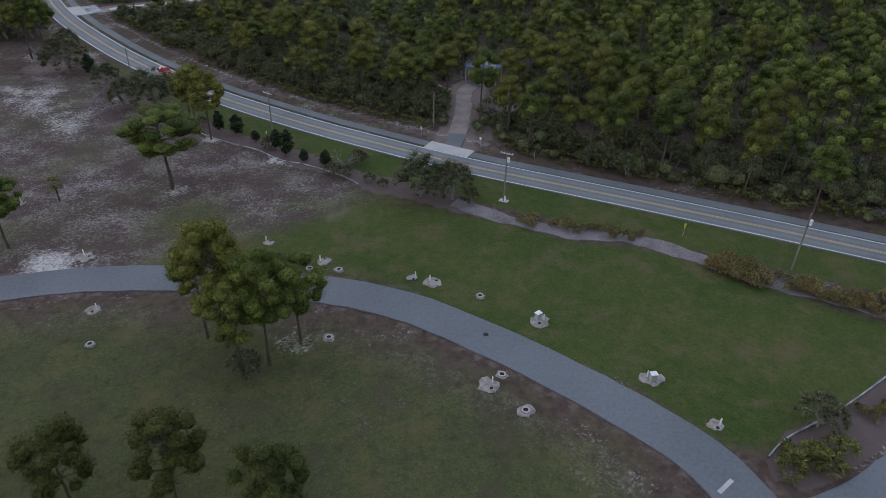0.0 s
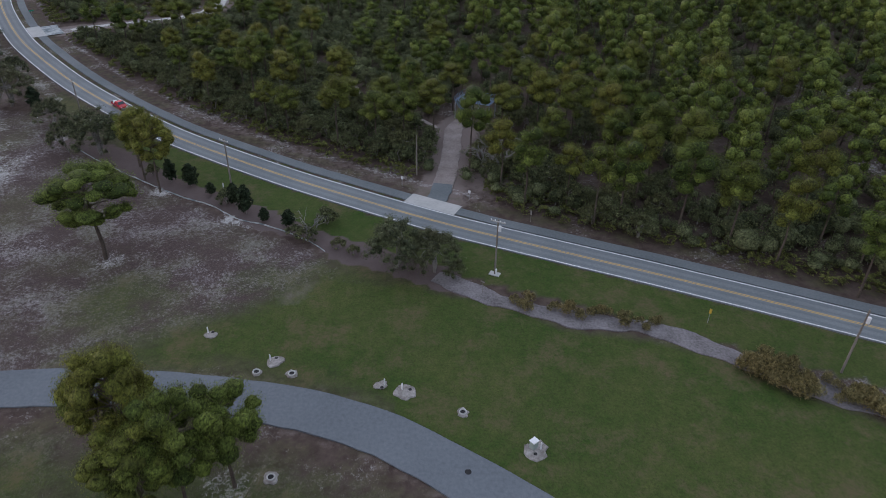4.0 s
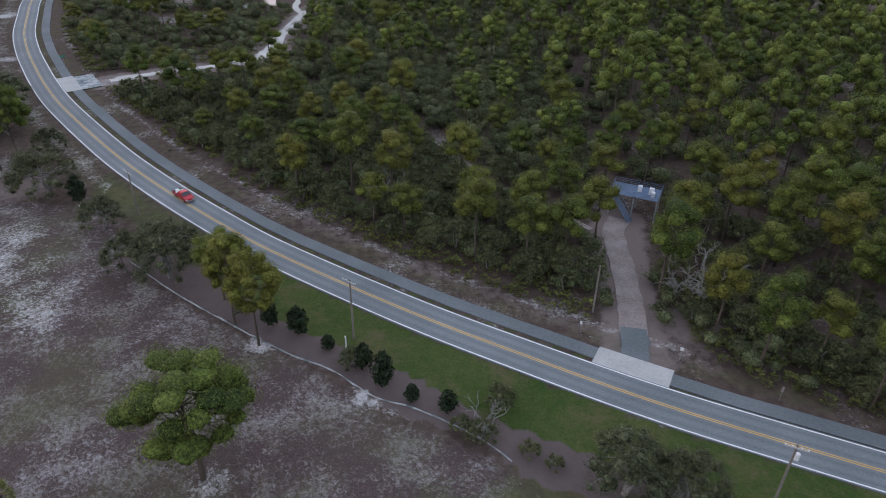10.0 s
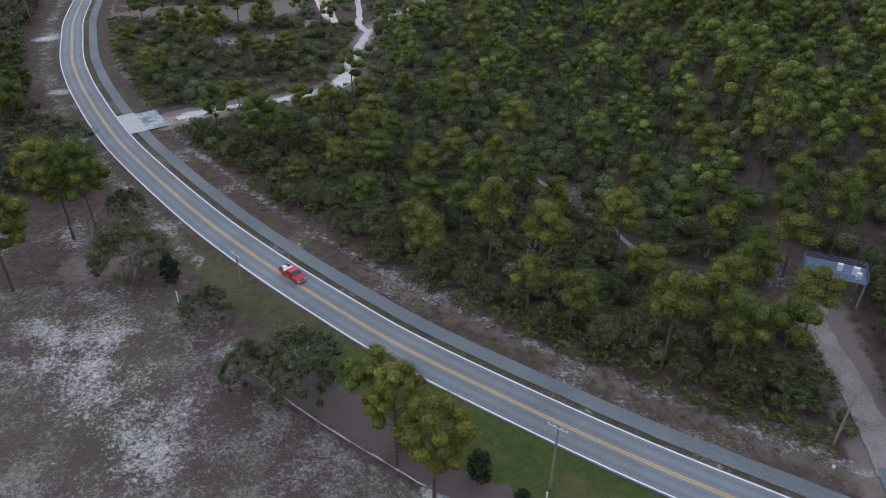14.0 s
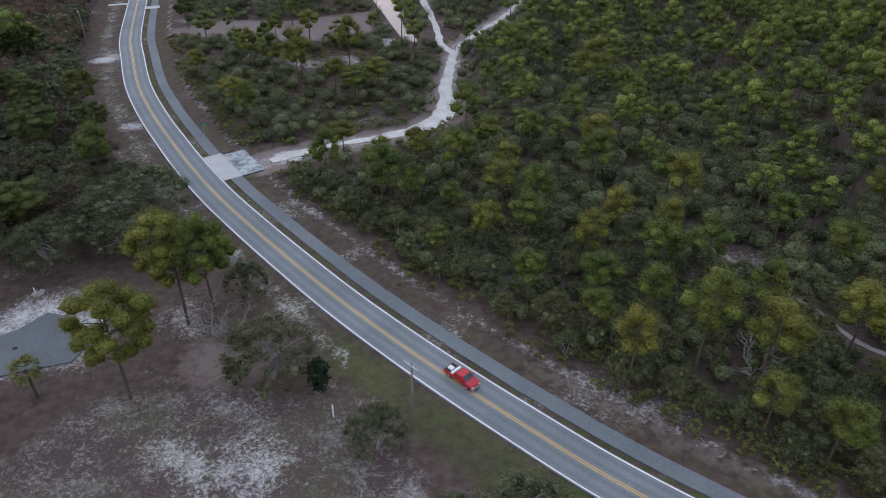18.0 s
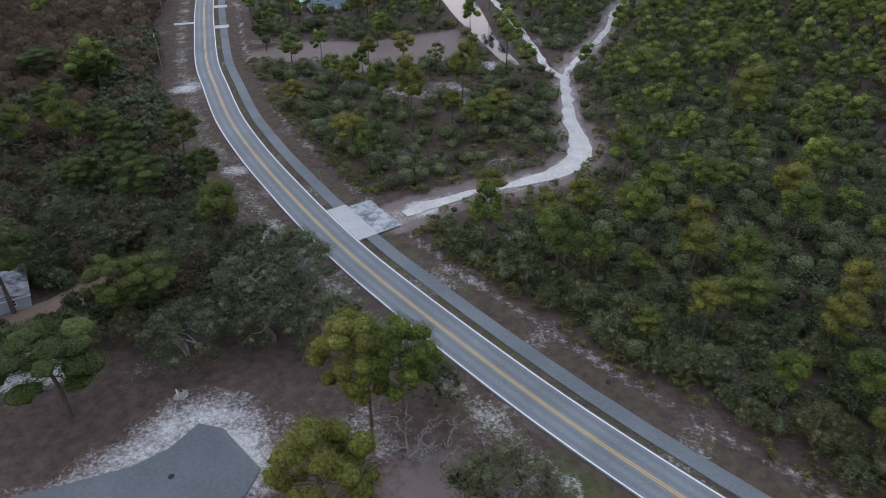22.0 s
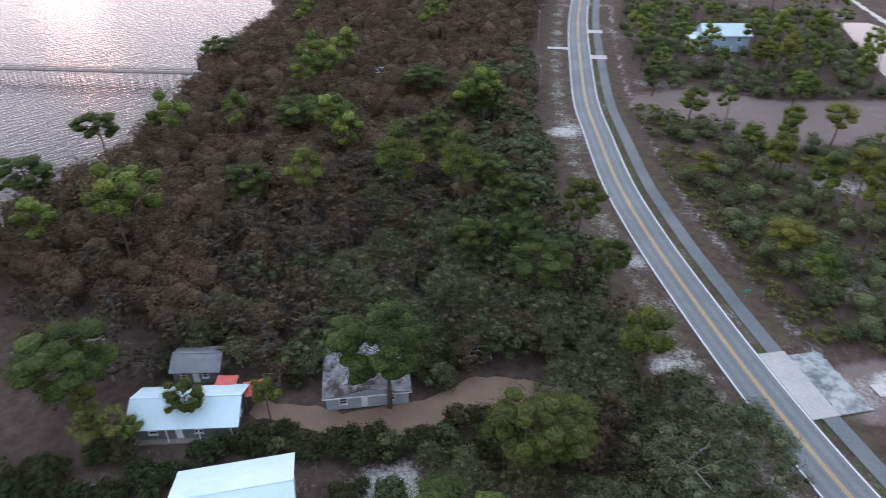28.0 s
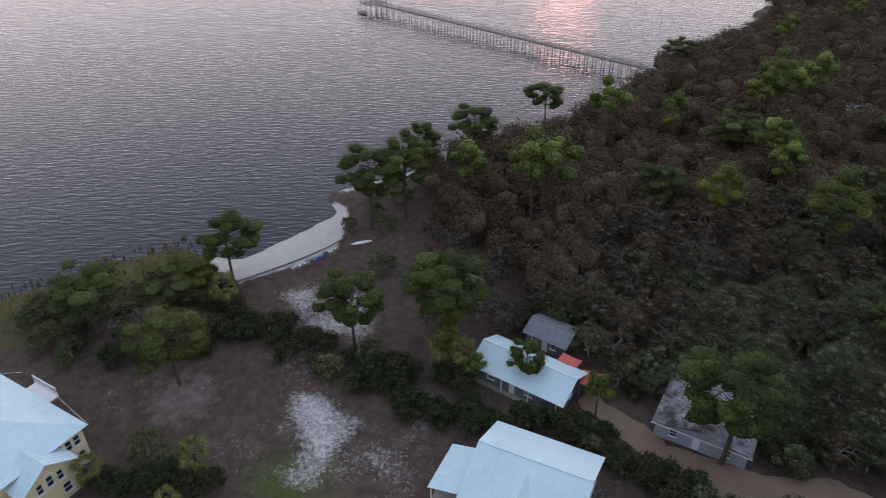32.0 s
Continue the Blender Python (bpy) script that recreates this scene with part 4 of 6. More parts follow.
# pines that stand out at the edge of the woods and over the scrub: place, height and width of the crown
EDGE_PINES = [(35.4, 142, 13.6, 7), (43.6, 134.5, 17, 9), (53.6, 150, 19, 9), (54, 131.5, 20, 9.5), (61.5, 126.5, 18, 8.5), (39, 134, 17.5, 7), (77.3, 133, 20, 9), (77.7, 112, 15.5, 8), (58.5, 144, 21, 9), (76, 180, 20.5, 9), (89, 174, 21, 9),
              (47.7, 178, 16.5, 8.5), (35, 161.5, 13, 8), (61, 196, 18.6, 9), (51, 211, 15.2, 9), (46.4, 226, 18.5, 9), (68, 121, 17, 8), (48.5, 141, 18, 8)]
MIDDLE_PINES = [(34, 190.5, 15, 9), (26, 175.5, 14, 8.5), (15.3, 192.5, 13, 8.5), (5.2, 183, 15.5, 8), (-3, 168.5, 14, 9), (-11, 186, 11.5, 8), (9.8, 174, 15.2, 8.5), (24, 211.5, 14.2, 8), (31.5, 206.5, 13.5, 8), (12, 226.5, 14, 9),
                (3.4, 167.5, 15.7, 8), (-1.2, 178, 14.3, 8), (39, 213, 14.5, 8), (11.5, 235, 14.5, 8), (-10.3, 228, 11.5, 7), (-3.4, 219, 11.4, 7.5)]
SCRUB_PINES = [(-56.5, 228.5, 12, 8), (-60.8, 240, 12.5, 8), (-26.6, 243, 13, 8.5), (-46.8, 210.5, 10.5, 8), (-53.5, 237.5, 13.2, 7.5), (-46.3, 220, 13.2, 7), (-26, 236.5, 15.4, 8.5), (-26.8, 217.5, 12.7, 8.5), (-38.8, 256.5, 14.6, 9), (-83.6, 241, 15.7, 9.5),
               (-93.5, 262, 11, 7), (-94.6, 298, 11, 10), (-69.8, 239, 7.5, 5), (-141, 315, 9.5, 6.5), (-124, 290, 11.5, 9), (-88.5, 304, 11.2, 8), (-51, 317, 17, 11), (-33, 295.5, 19, 12), (-147.8, 348.5, 11.2, 9), (-114.7, 351, 11.7, 9), (-72.5, 224, 7.5, 5)]
PLACED = []
for _k, (x, y, h, w) in enumerate(EDGE_PINES + MIDDLE_PINES + SCRUB_PINES):
    plant(WOOD_PINES[_k % 5], x, y, w / 9.2, None, h / 16.3 / (w / 9.2))
    PLACED.append((x, y))

# ---- the woods ----
def clearings(x, y):
    """True where nothing tall grows."""
    c = (line_distance(x, y, SAND_ROAD)[0] < 3.6) | (line_distance(x, y, SAND_FORK)[0] < 3.2) | (line_distance(x, y, TRACK)[0] < 4.0) | (line_distance(x, y, TRAIL)[0] < 2.6)
    c |= area_mask(x, y, POND, 3) > 0.05
    c |= np.hypot(x - 20, y - 188) < 8.5
    c |= np.hypot(x + 114, y - 263) < 9
    c |= (np.abs(x - 17.5) < 5.5) & (y > 164) & (y < 190)
    for hx, hy, r in ((-195, 219, 10), (-176, 233, 9.5), (-179, 207, 13), (-218, 160, 17), (-183, 242, 5), (-166, 238, 7), (-160, 243, 7), (-171, 230, 5), (-186, 226, 4), (-152, 247, 4), (-157, 248, 5), (-148, 424, 11), (-196, 401, 5), (-178, 333, 7), (-150, 283, 5), (-263, 314, 7), (-248, 289, 5), (-240, 296, 4), (-265, 331, 5)):
        c |= np.hypot(x - hx, y - hy) < r
    for poly in (YARD_A, YARD_B, SAND_B, STREAK):
        c |= inside(x, y, poly)
    return c


def jittered(x0, x1, y0, y1, step, seed):
    rng = np.random.default_rng(seed)
    x, y = np.meshgrid(np.arange(x0, x1, step), np.arange(y0, y1, step))
    x = x + (np.arange(x.shape[0]) % 2)[:, None] * step * 0.5
    return x.ravel() + rng.uniform(-0.42, 0.42, x.size) * step, y.ravel() + rng.uniform(-0.42, 0.42, x.size) * step, rng.random(x.size), rng.random(x.size)


def patchy(x, y, f=0.045, p=0.0):
    return 0.5 + 0.25 * (np.sin(x * f + 1.3 + p) * np.cos(y * f * 1.2 - 0.4 + p) + np.sin((x + y) * f * 2.1 + 2 * p))


NEAR, FAR = [], []
_x, _y, _u, _v = jittered(-345, 190, 40, 475, 4.7, 21)
_d, _off = line_distance(_x, _y, ROAD)
_sea = land(_x, _y)[1]
_ok = (_d > np.where(_x > 20, 10.5, 14.5) + 3 * patchy(_x, _y, 0.2)) & ~clearings(_x, _y)
_right = _ok & (_off > 0) & (_x < 36 + 0.75 * _y) & (_y < 312 + 1.2 * (176 - _x))
_left = _ok & (_off < 0) & (_y > 214) & (_sea > 9) & (_y < 470) & ~((_x > -215) & (_y < 226) & (_x < -140)) & (_y > 232 - 0.9 * (_x + 130) * (_x > -130))
_left &= ~((_x < -222) & (_y < 222))
_pn = patchy(_x, _y)
_lots = np.maximum(area_mask(_x, _y, LOT, 3), area_mask(_x, _y, LOT_B, 3))
_rs = line_distance(_x, _y, SAND_ROAD)[0]
for x, y, u, v, off, r, l, pn, lot, road_s in zip(_x, _y, _u, _v, _off, _right, _left, _pn, _lots, _rs):
    if r:
        tall = x > 16 or off > 210
        north = x < -62 and y > 262
        if lot > 0.4:
            continue
        pine = (0.66 if tall else 0.18 + 0.36 * pn + 0.0008 * off) * (0.5 if north else 1)
        gap = (6.4 if tall else 6.7) + 1.8 * v
        if u < pine and road_s > (15 if y < 300 else 5) and all((x - px) ** 2 + (y - py) ** 2 > gap * gap for px, py in PLACED):
            s = (0.76 + 0.3 * v) if tall else (0.62 + 0.38 * v)
            kind = "pine"
            PLACED.append((x, y))
        elif north and v < 0.3 or tall and u > 0.8:
            continue
        else:
            s, kind = (0.26 + 0.3 * v) if road_s < 10 and y < 292 else (0.5 + 0.55 * v) if north or road_s < 14 else (0.65 + 0.6 * v), "scrub"
        near = off < 62 and (-130 < x < 60)
    elif l:
        kind = "pine" if u < 0.01 + 0.035 * pn else ("rust" if x < -172 - 40 * v or v < 0.25 else "oak")
        s = {"pine": 0.85 + 0.5 * v, "rust": 0.8 + 0.5 * v, "oak": 0.55 + 0.4 * v}[kind]
        near = math.hypot(x + 160, y - 250) < 62
    else:
        continue
    (NEAR if near else FAR).append((kind, float(x), float(y), float(s), float(u * 977 % 360)))

# low scrub fills the ground between the trees
_x, _y, _u, _v = jittered(-170, 150, 60, 400, 3.7, 57)
_d, _off = line_distance(_x, _y, ROAD)
_fill = (_off > np.where(_x > 20, 9.5, 15.5) + 3.5 * patchy(_x, _y, 0.17, 1.0)) & ~clearings(_x, _y) & (_x < 30 + 0.75 * _y) & (_y < 300 + 0.9 * (150 - _x)) & ~inside(_x, _y, LOT) & ~inside(_x, _y, LOT_B)
_fill &= (_u < np.where((_x < -62) & (_y > 262), 0.45, 0.8)) & ((_x < 16) & (_off < 130) | (_off < 34))
_near_track = line_distance(_x, _y, SAND_ROAD)[0] < 9
FAR += [("scrub", float(x), float(y), (0.38 + 0.5 * float(v)) * (0.5 if n else 1.0), float(u * 977 % 360)) for x, y, u, v, n in zip(_x[_fill], _y[_fill], _u[_fill], _v[_fill], _near_track[_fill])]
_protos = {"pine": WOOD_PINES, "scrub": SCRUB, "oak": OAKS, "rust": RUSTY}
_count = {k: 0 for k in _protos}
random.seed(4)
for kind, x, y, s, turn in sorted(NEAR, key=lambda q: abs(q[2] - 190 - 0.9 * (-60 - q[1]) * 0.6)):
    if _count[kind] >= {"pine": 170, "scrub": 200, "oak": 45}.get(kind, 70):
        FAR.append((kind, x, y, s, turn))
        continue
    plant(_protos[kind][_count[kind] % len(_protos[kind])], x, y, s, turn, (0.95 if kind == "pine" and x < -20 else 1.05 if kind == "pine" else 0.9) + 0.25 * random.random())
    _count[kind] += 1

_rng = np.random.default_rng(5)
LOW = {"pine": [pine_pieces(_rng, 16, 4.4, 9.6, 11, 80, 0.18, 0.0, False, 4, False) for _ in range(5)], "scrub": [oak_pieces(_rng, 5, 3.2, 14, 32, 0.22, 1, 1, 4, 0.62, 0) for _ in range(4)],
       "oak": [oak_pieces(_rng, 10, 6.0, 60, 34, 0.24, 1, 3, 4, 0.6, 0.55) for _ in range(3)], "rust": [oak_pieces(_rng, 9, 4.0, 20, 30, 0.27, 1, 3, 4, 0.5, 0) for _ in range(3)]}
for kind, leaf, name, label in (("pine", "needles", "pine_woods", "dense pine woods stretching into the distance"), ("scrub", "scrub", "scrub_thicket", "grey-green scrub oak thicket under the pines"),
                                ("oak", "oak", "oak_woods", "dark live oak woods"), ("rust", "rust", "winter_oak_woods", "oak woods with rusty brown winter leaves")):
    wood_all, leaf_all = [], []
    for n, (k, x, y, s, turn) in enumerate(FAR):
        if k != kind:
            continue
        w, lv = LOW[kind][n % len(LOW[kind])]
        ca, sa = math.cos(radians(turn)) * s, math.sin(radians(turn)) * s
        z = ground_at(x, y)
        m = np.array([[ca, -sa, 0], [sa, ca, 0], [0, 0, s * ((0.9 if kind != "pine" else 1.25 if x > 10 else 1.05) + 0.15 * math.sin(n))]])
        wood_all += [(v @ m.T + (x, y, z), f) for v, f in w]
        leaf_all += [(v @ m.T + (x, y, z), f) for v, f in lv]
    root = tagged(thing(name, 0, 0), label, "woods", kind="stuff")
    tagged(put("trunks", wood_all, M["bark"] if kind == "pine" else M["limb"], root), kind="stuff")
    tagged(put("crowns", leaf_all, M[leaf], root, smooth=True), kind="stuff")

# palmetto along the edge of the woods and in the scrub
_x, _y, _u, _v = jittered(-190, 120, 60, 360, 2.0, 33)
_d, _off = line_distance(_x, _y, ROAD)
_p = patchy(_x, _y, 0.13, 2.0)
_keep = (_off > np.where(_x > 24, 9.6, 12.2)) & (_off < 34) & ~clearings(_x, _y) & (_u < np.where(_off < 20, 1.0, 0.3) * (0.25 + 1.1 * _p)) & ((_x < 40) | (_off < 16))
_keep |= (_off > 16) & (_y > 262) & (_x < -62) & (_u < 0.3) & ~clearings(_x, _y) & (_lots[0] < 2) & ~(inside(_x, _y, LOT)) & (_y < 345)
_keep &= ~((np.abs(_x - 13) < 7) & (_y < 186))
_rng = np.random.default_rng(6)
_pal = []
for x, y, v in zip(_x[_keep], _y[_keep], _v[_keep]):
    _pal += palmetto_pieces(_rng, x, y, -0.05, 0.75 + 0.5 * v)
tagged(put("palmetto_thicket", _pal, M["palm"]), "low saw palmetto thicket along the edge of the woods", "shrubs", kind="stuff")

# ---- materials of built things ----
M["white_metal"] = surface("white_metal_roof", (0.5, 0.67, 0.73), (0.63, 0.78, 0.83), 0.9, 0.15, 0.38, bump=0.0, spec=0.5)
M["grey_metal"] = surface("grey_metal_roof", (0.12, 0.13, 0.15), (0.21, 0.225, 0.245), 0.9, 0.3, 0.5, bump=0.0, spec=0.5)
M["old_roof"] = surface("leaf_strewn_metal_roof", (0.05, 0.04, 0.04), (0.33, 0.34, 0.37), 0.55, 0.35, 0.7, bump=0.1, spread=0.1)
M["yellow_wall"] = surface("pale_yellow_siding", (0.62, 0.56, 0.33), (0.7, 0.65, 0.42), 2, 0.2, 0.8, bump=0.1)
M["grey_wall"] = surface("grey_board_wall", (0.26, 0.29, 0.32), (0.38, 0.41, 0.44), 3, 0.3, 0.85, bump=0.2)
M["dark_wall"] = surface("weathered_dark_wall", (0.12, 0.12, 0.125), (0.22, 0.215, 0.21), 3, 0.3, 0.85, bump=0.2)
M["blue_wall"] = surface("pale_blue_siding", (0.36, 0.5, 0.62), (0.45, 0.6, 0.7), 2, 0.2, 0.8, bump=0.1)
M["white_paint"] = surface("white_paint", (0.66, 0.67, 0.68), (0.8, 0.8, 0.8), 3, 0.5, 0.6, bump=0.05)
M["weathered"] = surface("weathered_timber", (0.17, 0.15, 0.135), (0.33, 0.30, 0.275), 4, 0.4, 0.9, bump=0.4)
M["pole_wood"] = surface("utility_pole_timber", (0.15, 0.13, 0.11), (0.28, 0.25, 0.22), 5, 0.4, 0.9, bump=0.4)
M["blue_deck"] = surface("blue_painted_deck", (0.10, 0.15, 0.23), (0.16, 0.22, 0.32), 2.5, 0.5, 0.6, bump=0.1)
M["steel"] = surface("galvanised_steel", (0.36, 0.38, 0.4), (0.5, 0.52, 0.54), 3, 0.6, 0.45, 0.6, bump=0.05)
M["black"] = surface("black_rubber", (0.012, 0.012, 0.013), (0.03, 0.03, 0.03), 4, 0.6, 0.7, bump=0.05)
M["red_paint"] = surface("red_car_paint", (0.36, 0.012, 0.022), (0.46, 0.02, 0.03), 0.6, 0.3, 0.25, bump=0.0, spec=0.5)
M["dark_paint"] = surface("charcoal_car_paint", (0.02, 0.022, 0.026), (0.035, 0.038, 0.042), 0.6, 0.3, 0.3, bump=0.0, spec=0.5)
M["green_box"] = surface("pale_green_enamel", (0.26, 0.32, 0.28), (0.36, 0.42, 0.37), 3, 0.5, 0.5, bump=0.05)
M["green_sign"] = surface("green_sign_sheet", (0.05, 0.32, 0.2), (0.07, 0.4, 0.26), 3, 0.5, 0.5, bump=0.0)
M["yellow_sign"] = surface("yellow_marker_sheet", (0.55, 0.36, 0.06), (0.65, 0.45, 0.08), 3, 0.5, 0.5, bump=0.0)
M["red_cloth"] = surface("faded_red_canvas", (0.5, 0.10, 0.09), (0.65, 0.17, 0.14), 1.5, 0.4, 0.85, bump=0.15)
M["blue_plastic"] = surface("blue_plastic", (0.05, 0.13, 0.42), (0.08, 0.18, 0.52), 2, 0.5, 0.5, bump=0.05)
M["lamp_glass"] = surface("clear_headlight", (0.6, 0.6, 0.58), (0.75, 0.75, 0.72), 3, 0.5, 0.2, bump=0.0)


def glass_material():
    m, nt, n, l, p = nodes_of("window_glass")
    p.inputs["Base Color"].default_value = (0.03, 0.04, 0.05, 1)
    p.inputs["Roughness"].default_value = 0.06
    p.inputs["Specular IOR Level"].default_value = 0.6
    return m


M["glass"] = glass_material()
M["pad"] = surface("sandy_worn_concrete", (0.12, 0.10, 0.085), (0.42, 0.4, 0.38), 2.2, 0.6, 0.9, bump=0.3)


def flat_area(name, poly, z, material, label, category, thick=0.2):
    """A paved slab over a polygon."""
    bm = bmesh.new()
    top = [bm.verts.new((x, y, z)) for x, y in poly]
    bm.faces.new(top)
    bmesh.ops.recalc_face_normals(bm, faces=bm.faces)
    if bm.faces[:][0].normal.z < 0:
        bmesh.ops.reverse_faces(bm, faces=bm.faces)
    geo = bmesh.ops.extrude_face_region(bm, geom=list(bm.faces))
    bmesh.ops.translate(bm, verts=[v for v in geo["geom"] if isinstance(v, bmesh.types.BMVert)], vec=(0, 0, -thick))
    bmesh.ops.recalc_face_normals(bm, faces=bm.faces)
    ob = part(name, bm, material, None)
    return tagged(ob, label, category, kind="structure")


def road_piece(lo, hi, axis):
    """The points of the road whose coordinate on an axis lies between lo and hi."""
    fine = glide(ROAD[::3], 0.5)
    return fine[(fine[:, axis] > lo) & (fine[:, axis] < hi)]


# ---- crossings and drives ----
tagged(put("concrete_apron", [ribbon(road_piece(1.6, 11.6, 0), 3.6, 7.5, 0.062, 0.2)], M["concrete"]), "pale concrete apron where the gravel track meets the road", "pavement", kind="structure")
tagged(put("track_pavement", [ribbon(TRACK[:6], -2.0, 2.0, 0.045, 0.2, 0.1, 3)], M["path"]), "grey asphalt start of the gravel track", "pavement", kind="structure")
tagged(put("sand_road_apron", [ribbon(road_piece(251.5, 263.2, 1), 3.6, 7.9, 0.064, 0.2)], M["concrete"]), "pale concrete apron at the sand road", "pavement", kind="structure")
tagged(put("sand_road_slab", [ribbon(road_piece(251.5, 262.5, 1), 7.91, 13.0, 0.05, 0.2, 0.12, 2)], M["concrete_old"]), "blotched grey concrete slab at the sand road", "pavement", kind="structure")
for _a, _b in ((391.5, 396), (419.5, 424)):
    tagged(put("drive_apron", [ribbon(road_piece(_a, _b, 1), 3.6, 8.6, 0.06, 0.2)], M["concrete"]), "pale concrete drive crossing the cycle path", "pavement", kind="structure")
tagged(put("drive_apron", [ribbon(road_piece(400, 403, 1), -10.5, -3.6, 0.06, 0.2)], M["concrete"]), "pale concrete drive on the bay side of the road", "pavement", kind="structure")
SIDE_DRIVE = glide([(39.5, 46), (46, 45.4), (54, 48.2), (63, 53.4), (80, 63.2), (104, 78), (114, 82.5)], 2.0)
tagged(put("side_drive", [ribbon(SIDE_DRIVE, -3.3, 3.3, 0.024, 0.2, 0.05, 9)], M["drive"]), "grey asphalt drive joining the loop road", "road", kind="structure")
tagged(put("concrete_patch", [box(59.6, 50.6, -0.1, 62.6, 52.4, 0.036)], M["concrete_old"]), "pale concrete patch in the asphalt drive", "pavement", kind="structure").matrix_basis = Matrix.Translation((61, 51.5, 0)) @ pose(0, 0, 0, 0, 0, 31) @ Matrix.Translation((-61, -51.5, 0))
_bar = tagged(put("white_stop_bar", [box(-0.26, -1.4, -0.05, 0.26, 1.4, 0.037)], M["concrete"]), "worn white painted bar on the loop road", "marking", kind="structure")
_bar.matrix_basis = pose(37.6, 50.6, 0, 0, 0, -52)
flat_area("camp_road", [(-135.5, 208.9), (-132, 208.0), (-125.6, 201.4), (-126.7, 197.3), (-133, 195.4), (-140, 192.6), (-150, 190), (-162, 187), (-176, 184), (-176, 191), (-160, 195.8), (-149, 199.2), (-142, 201.8), (-138.2, 204.6)], 0.03, M["court"], "grey asphalt camp road ending squarely in white sand", "road")
TAN = glide([(-190, 224.5), (-183, 226), (-176, 227.4), (-169, 231.5), (-162.5, 236.5), (-157, 241.5), (-150, 246.5)], 1.2)
tagged(put("gravel_drive", [ribbon(TAN, np.interp(TAN[:, 0], [-190, -166, -160, -152], [-1.4, -3.5, -6, -1.0]), np.interp(TAN[:, 0], [-190, -170, -152], [1.4, 2.6, 1.6]), 0.02, 0.2, 0.2, 3)], M["tan_gravel"]), "tan gravel drive in front of the old house", "track", kind="structure")
EDGING = glide([(-72, 170.5), (-60, 160), (-42, 147), (-34, 142.6), (-27.5, 137.2), (-22, 135), (-14, 130), (-10, 126)], 1.0)
tagged(put("bed_edging", [ribbon(EDGING, -0.06, 0.06, 0.03, 0.25, 0.05, 1)], M["concrete_old"]), "pale stone edging along the mulch bed", "edging", kind="structure")
tagged(put("corner_kerb", [ribbon(glide([(44.5, 54.8), (48.3, 57.8), (58.4, 63), (75, 73.5)], 1.0), -0.09, 0.09, 0.08, 0.3)], M["concrete_old"]), "pale concrete kerb round the corner bed", "kerb", kind="structure")


# ---- houses ----
def wall_pieces(length, height, thick, holes):
    """A wall along x from 0, its inner side at y = 0, with openings (x0, z0, x1, z1) through it."""
    xs = sorted({0.0, length, *[h[0] for h in holes], *[h[2] for h in holes]})
    zs = sorted({0.0, height, *[h[1] for h in holes], *[h[3] for h in holes]})
    out = []
    for x0, x1 in zip(xs, xs[1:]):
        for z0, z1 in zip(zs, zs[1:]):
            mx, mz = (x0 + x1) / 2, (z0 + z1) / 2
            if not any(h[0] < mx < h[2] and h[1] < mz < h[3] for h in holes):
                out.append(box(x0, -thick, z0, x1, 0, z1))
    v = np.concatenate([p[0] for p in out])
    f = np.concatenate([p[1] + 8 * k for k, p in enumerate(out)])
    one, back = np.unique(np.round(v, 4), axis=0, return_inverse=True)
    return [(one, back.ravel()[f])]


def moved(pieces, m):
    a = np.array(m)
    return [(v @ a[:3, :3].T + a[:3, 3], f) for v, f in pieces]


def window_at(parent, m, w, h, frame_mat):
    """A window with frame, crossbar, sill and pane, in the wall's plane at m (its lower left corner)."""
    bars = [box(0, -0.16, 0, 0.09, 0.02, h), box(w - 0.09, -0.16, 0, w, 0.02, h), box(0.09, -0.16, 0, w - 0.09, 0.02, 0.09), box(0.09, -0.16, h - 0.09, w - 0.09, 0.02, h),
            box(0.09, -0.15, h / 2 - 0.035, w - 0.09, 0.0, h / 2 + 0.035)]
    win = put("window", moved(bars, m), frame_mat, parent)
    put("pane", moved([box(0.07, -0.1, 0.07, w - 0.07, -0.07, h - 0.07)], m), M["glass"], win)
    put("sill", moved([box(-0.08, -0.3, -0.1, w + 0.08, -0.17, 0)], m), frame_mat, win)


def roof_slope(parent, a, b, c, d, mat, seam=0.6, name="roof_slope"):
    """A metal roof slope: eave from a to b, ridge from d to c, with raised seams running up it."""
    a, b, c, d = (Vector(p) for p in (a, b, c, d))
    n = (b - a).cross(d - a).normalized()
    if n.z < 0:
        n = -n
    low = [p - n * 0.12 for p in (a, b, c, d)]
    v = np.array([tuple(p) for p in (*low, a, b, c, d)])
    ob = put(name, [(v, QUAD_BOX)], mat, parent)
    run = (b - a).normalized()
    size = (b - a).length
    up = (d - a) - run * (d - a).dot(run)
    sd, sc = (d - a).dot(run), (c - a).dot(run)
    count = max(2, int(size / seam))
    for k in range(count + 1):
        s = size * k / count
        t = s / sd if 0 < s < sd else (size - s) / (size - sc) if sc < s < size else 1.0
        if t * up.length < 0.4:
            continue
        p, q, h = a + run * s, a + run * s + up * t, run * 0.02
        put("seam", [(np.array([tuple(x + n * z) for z in (0.002, 0.03) for x in (p - h, p + h, q + h, q - h)]), QUAD_BOX)], mat, ob)
    return ob


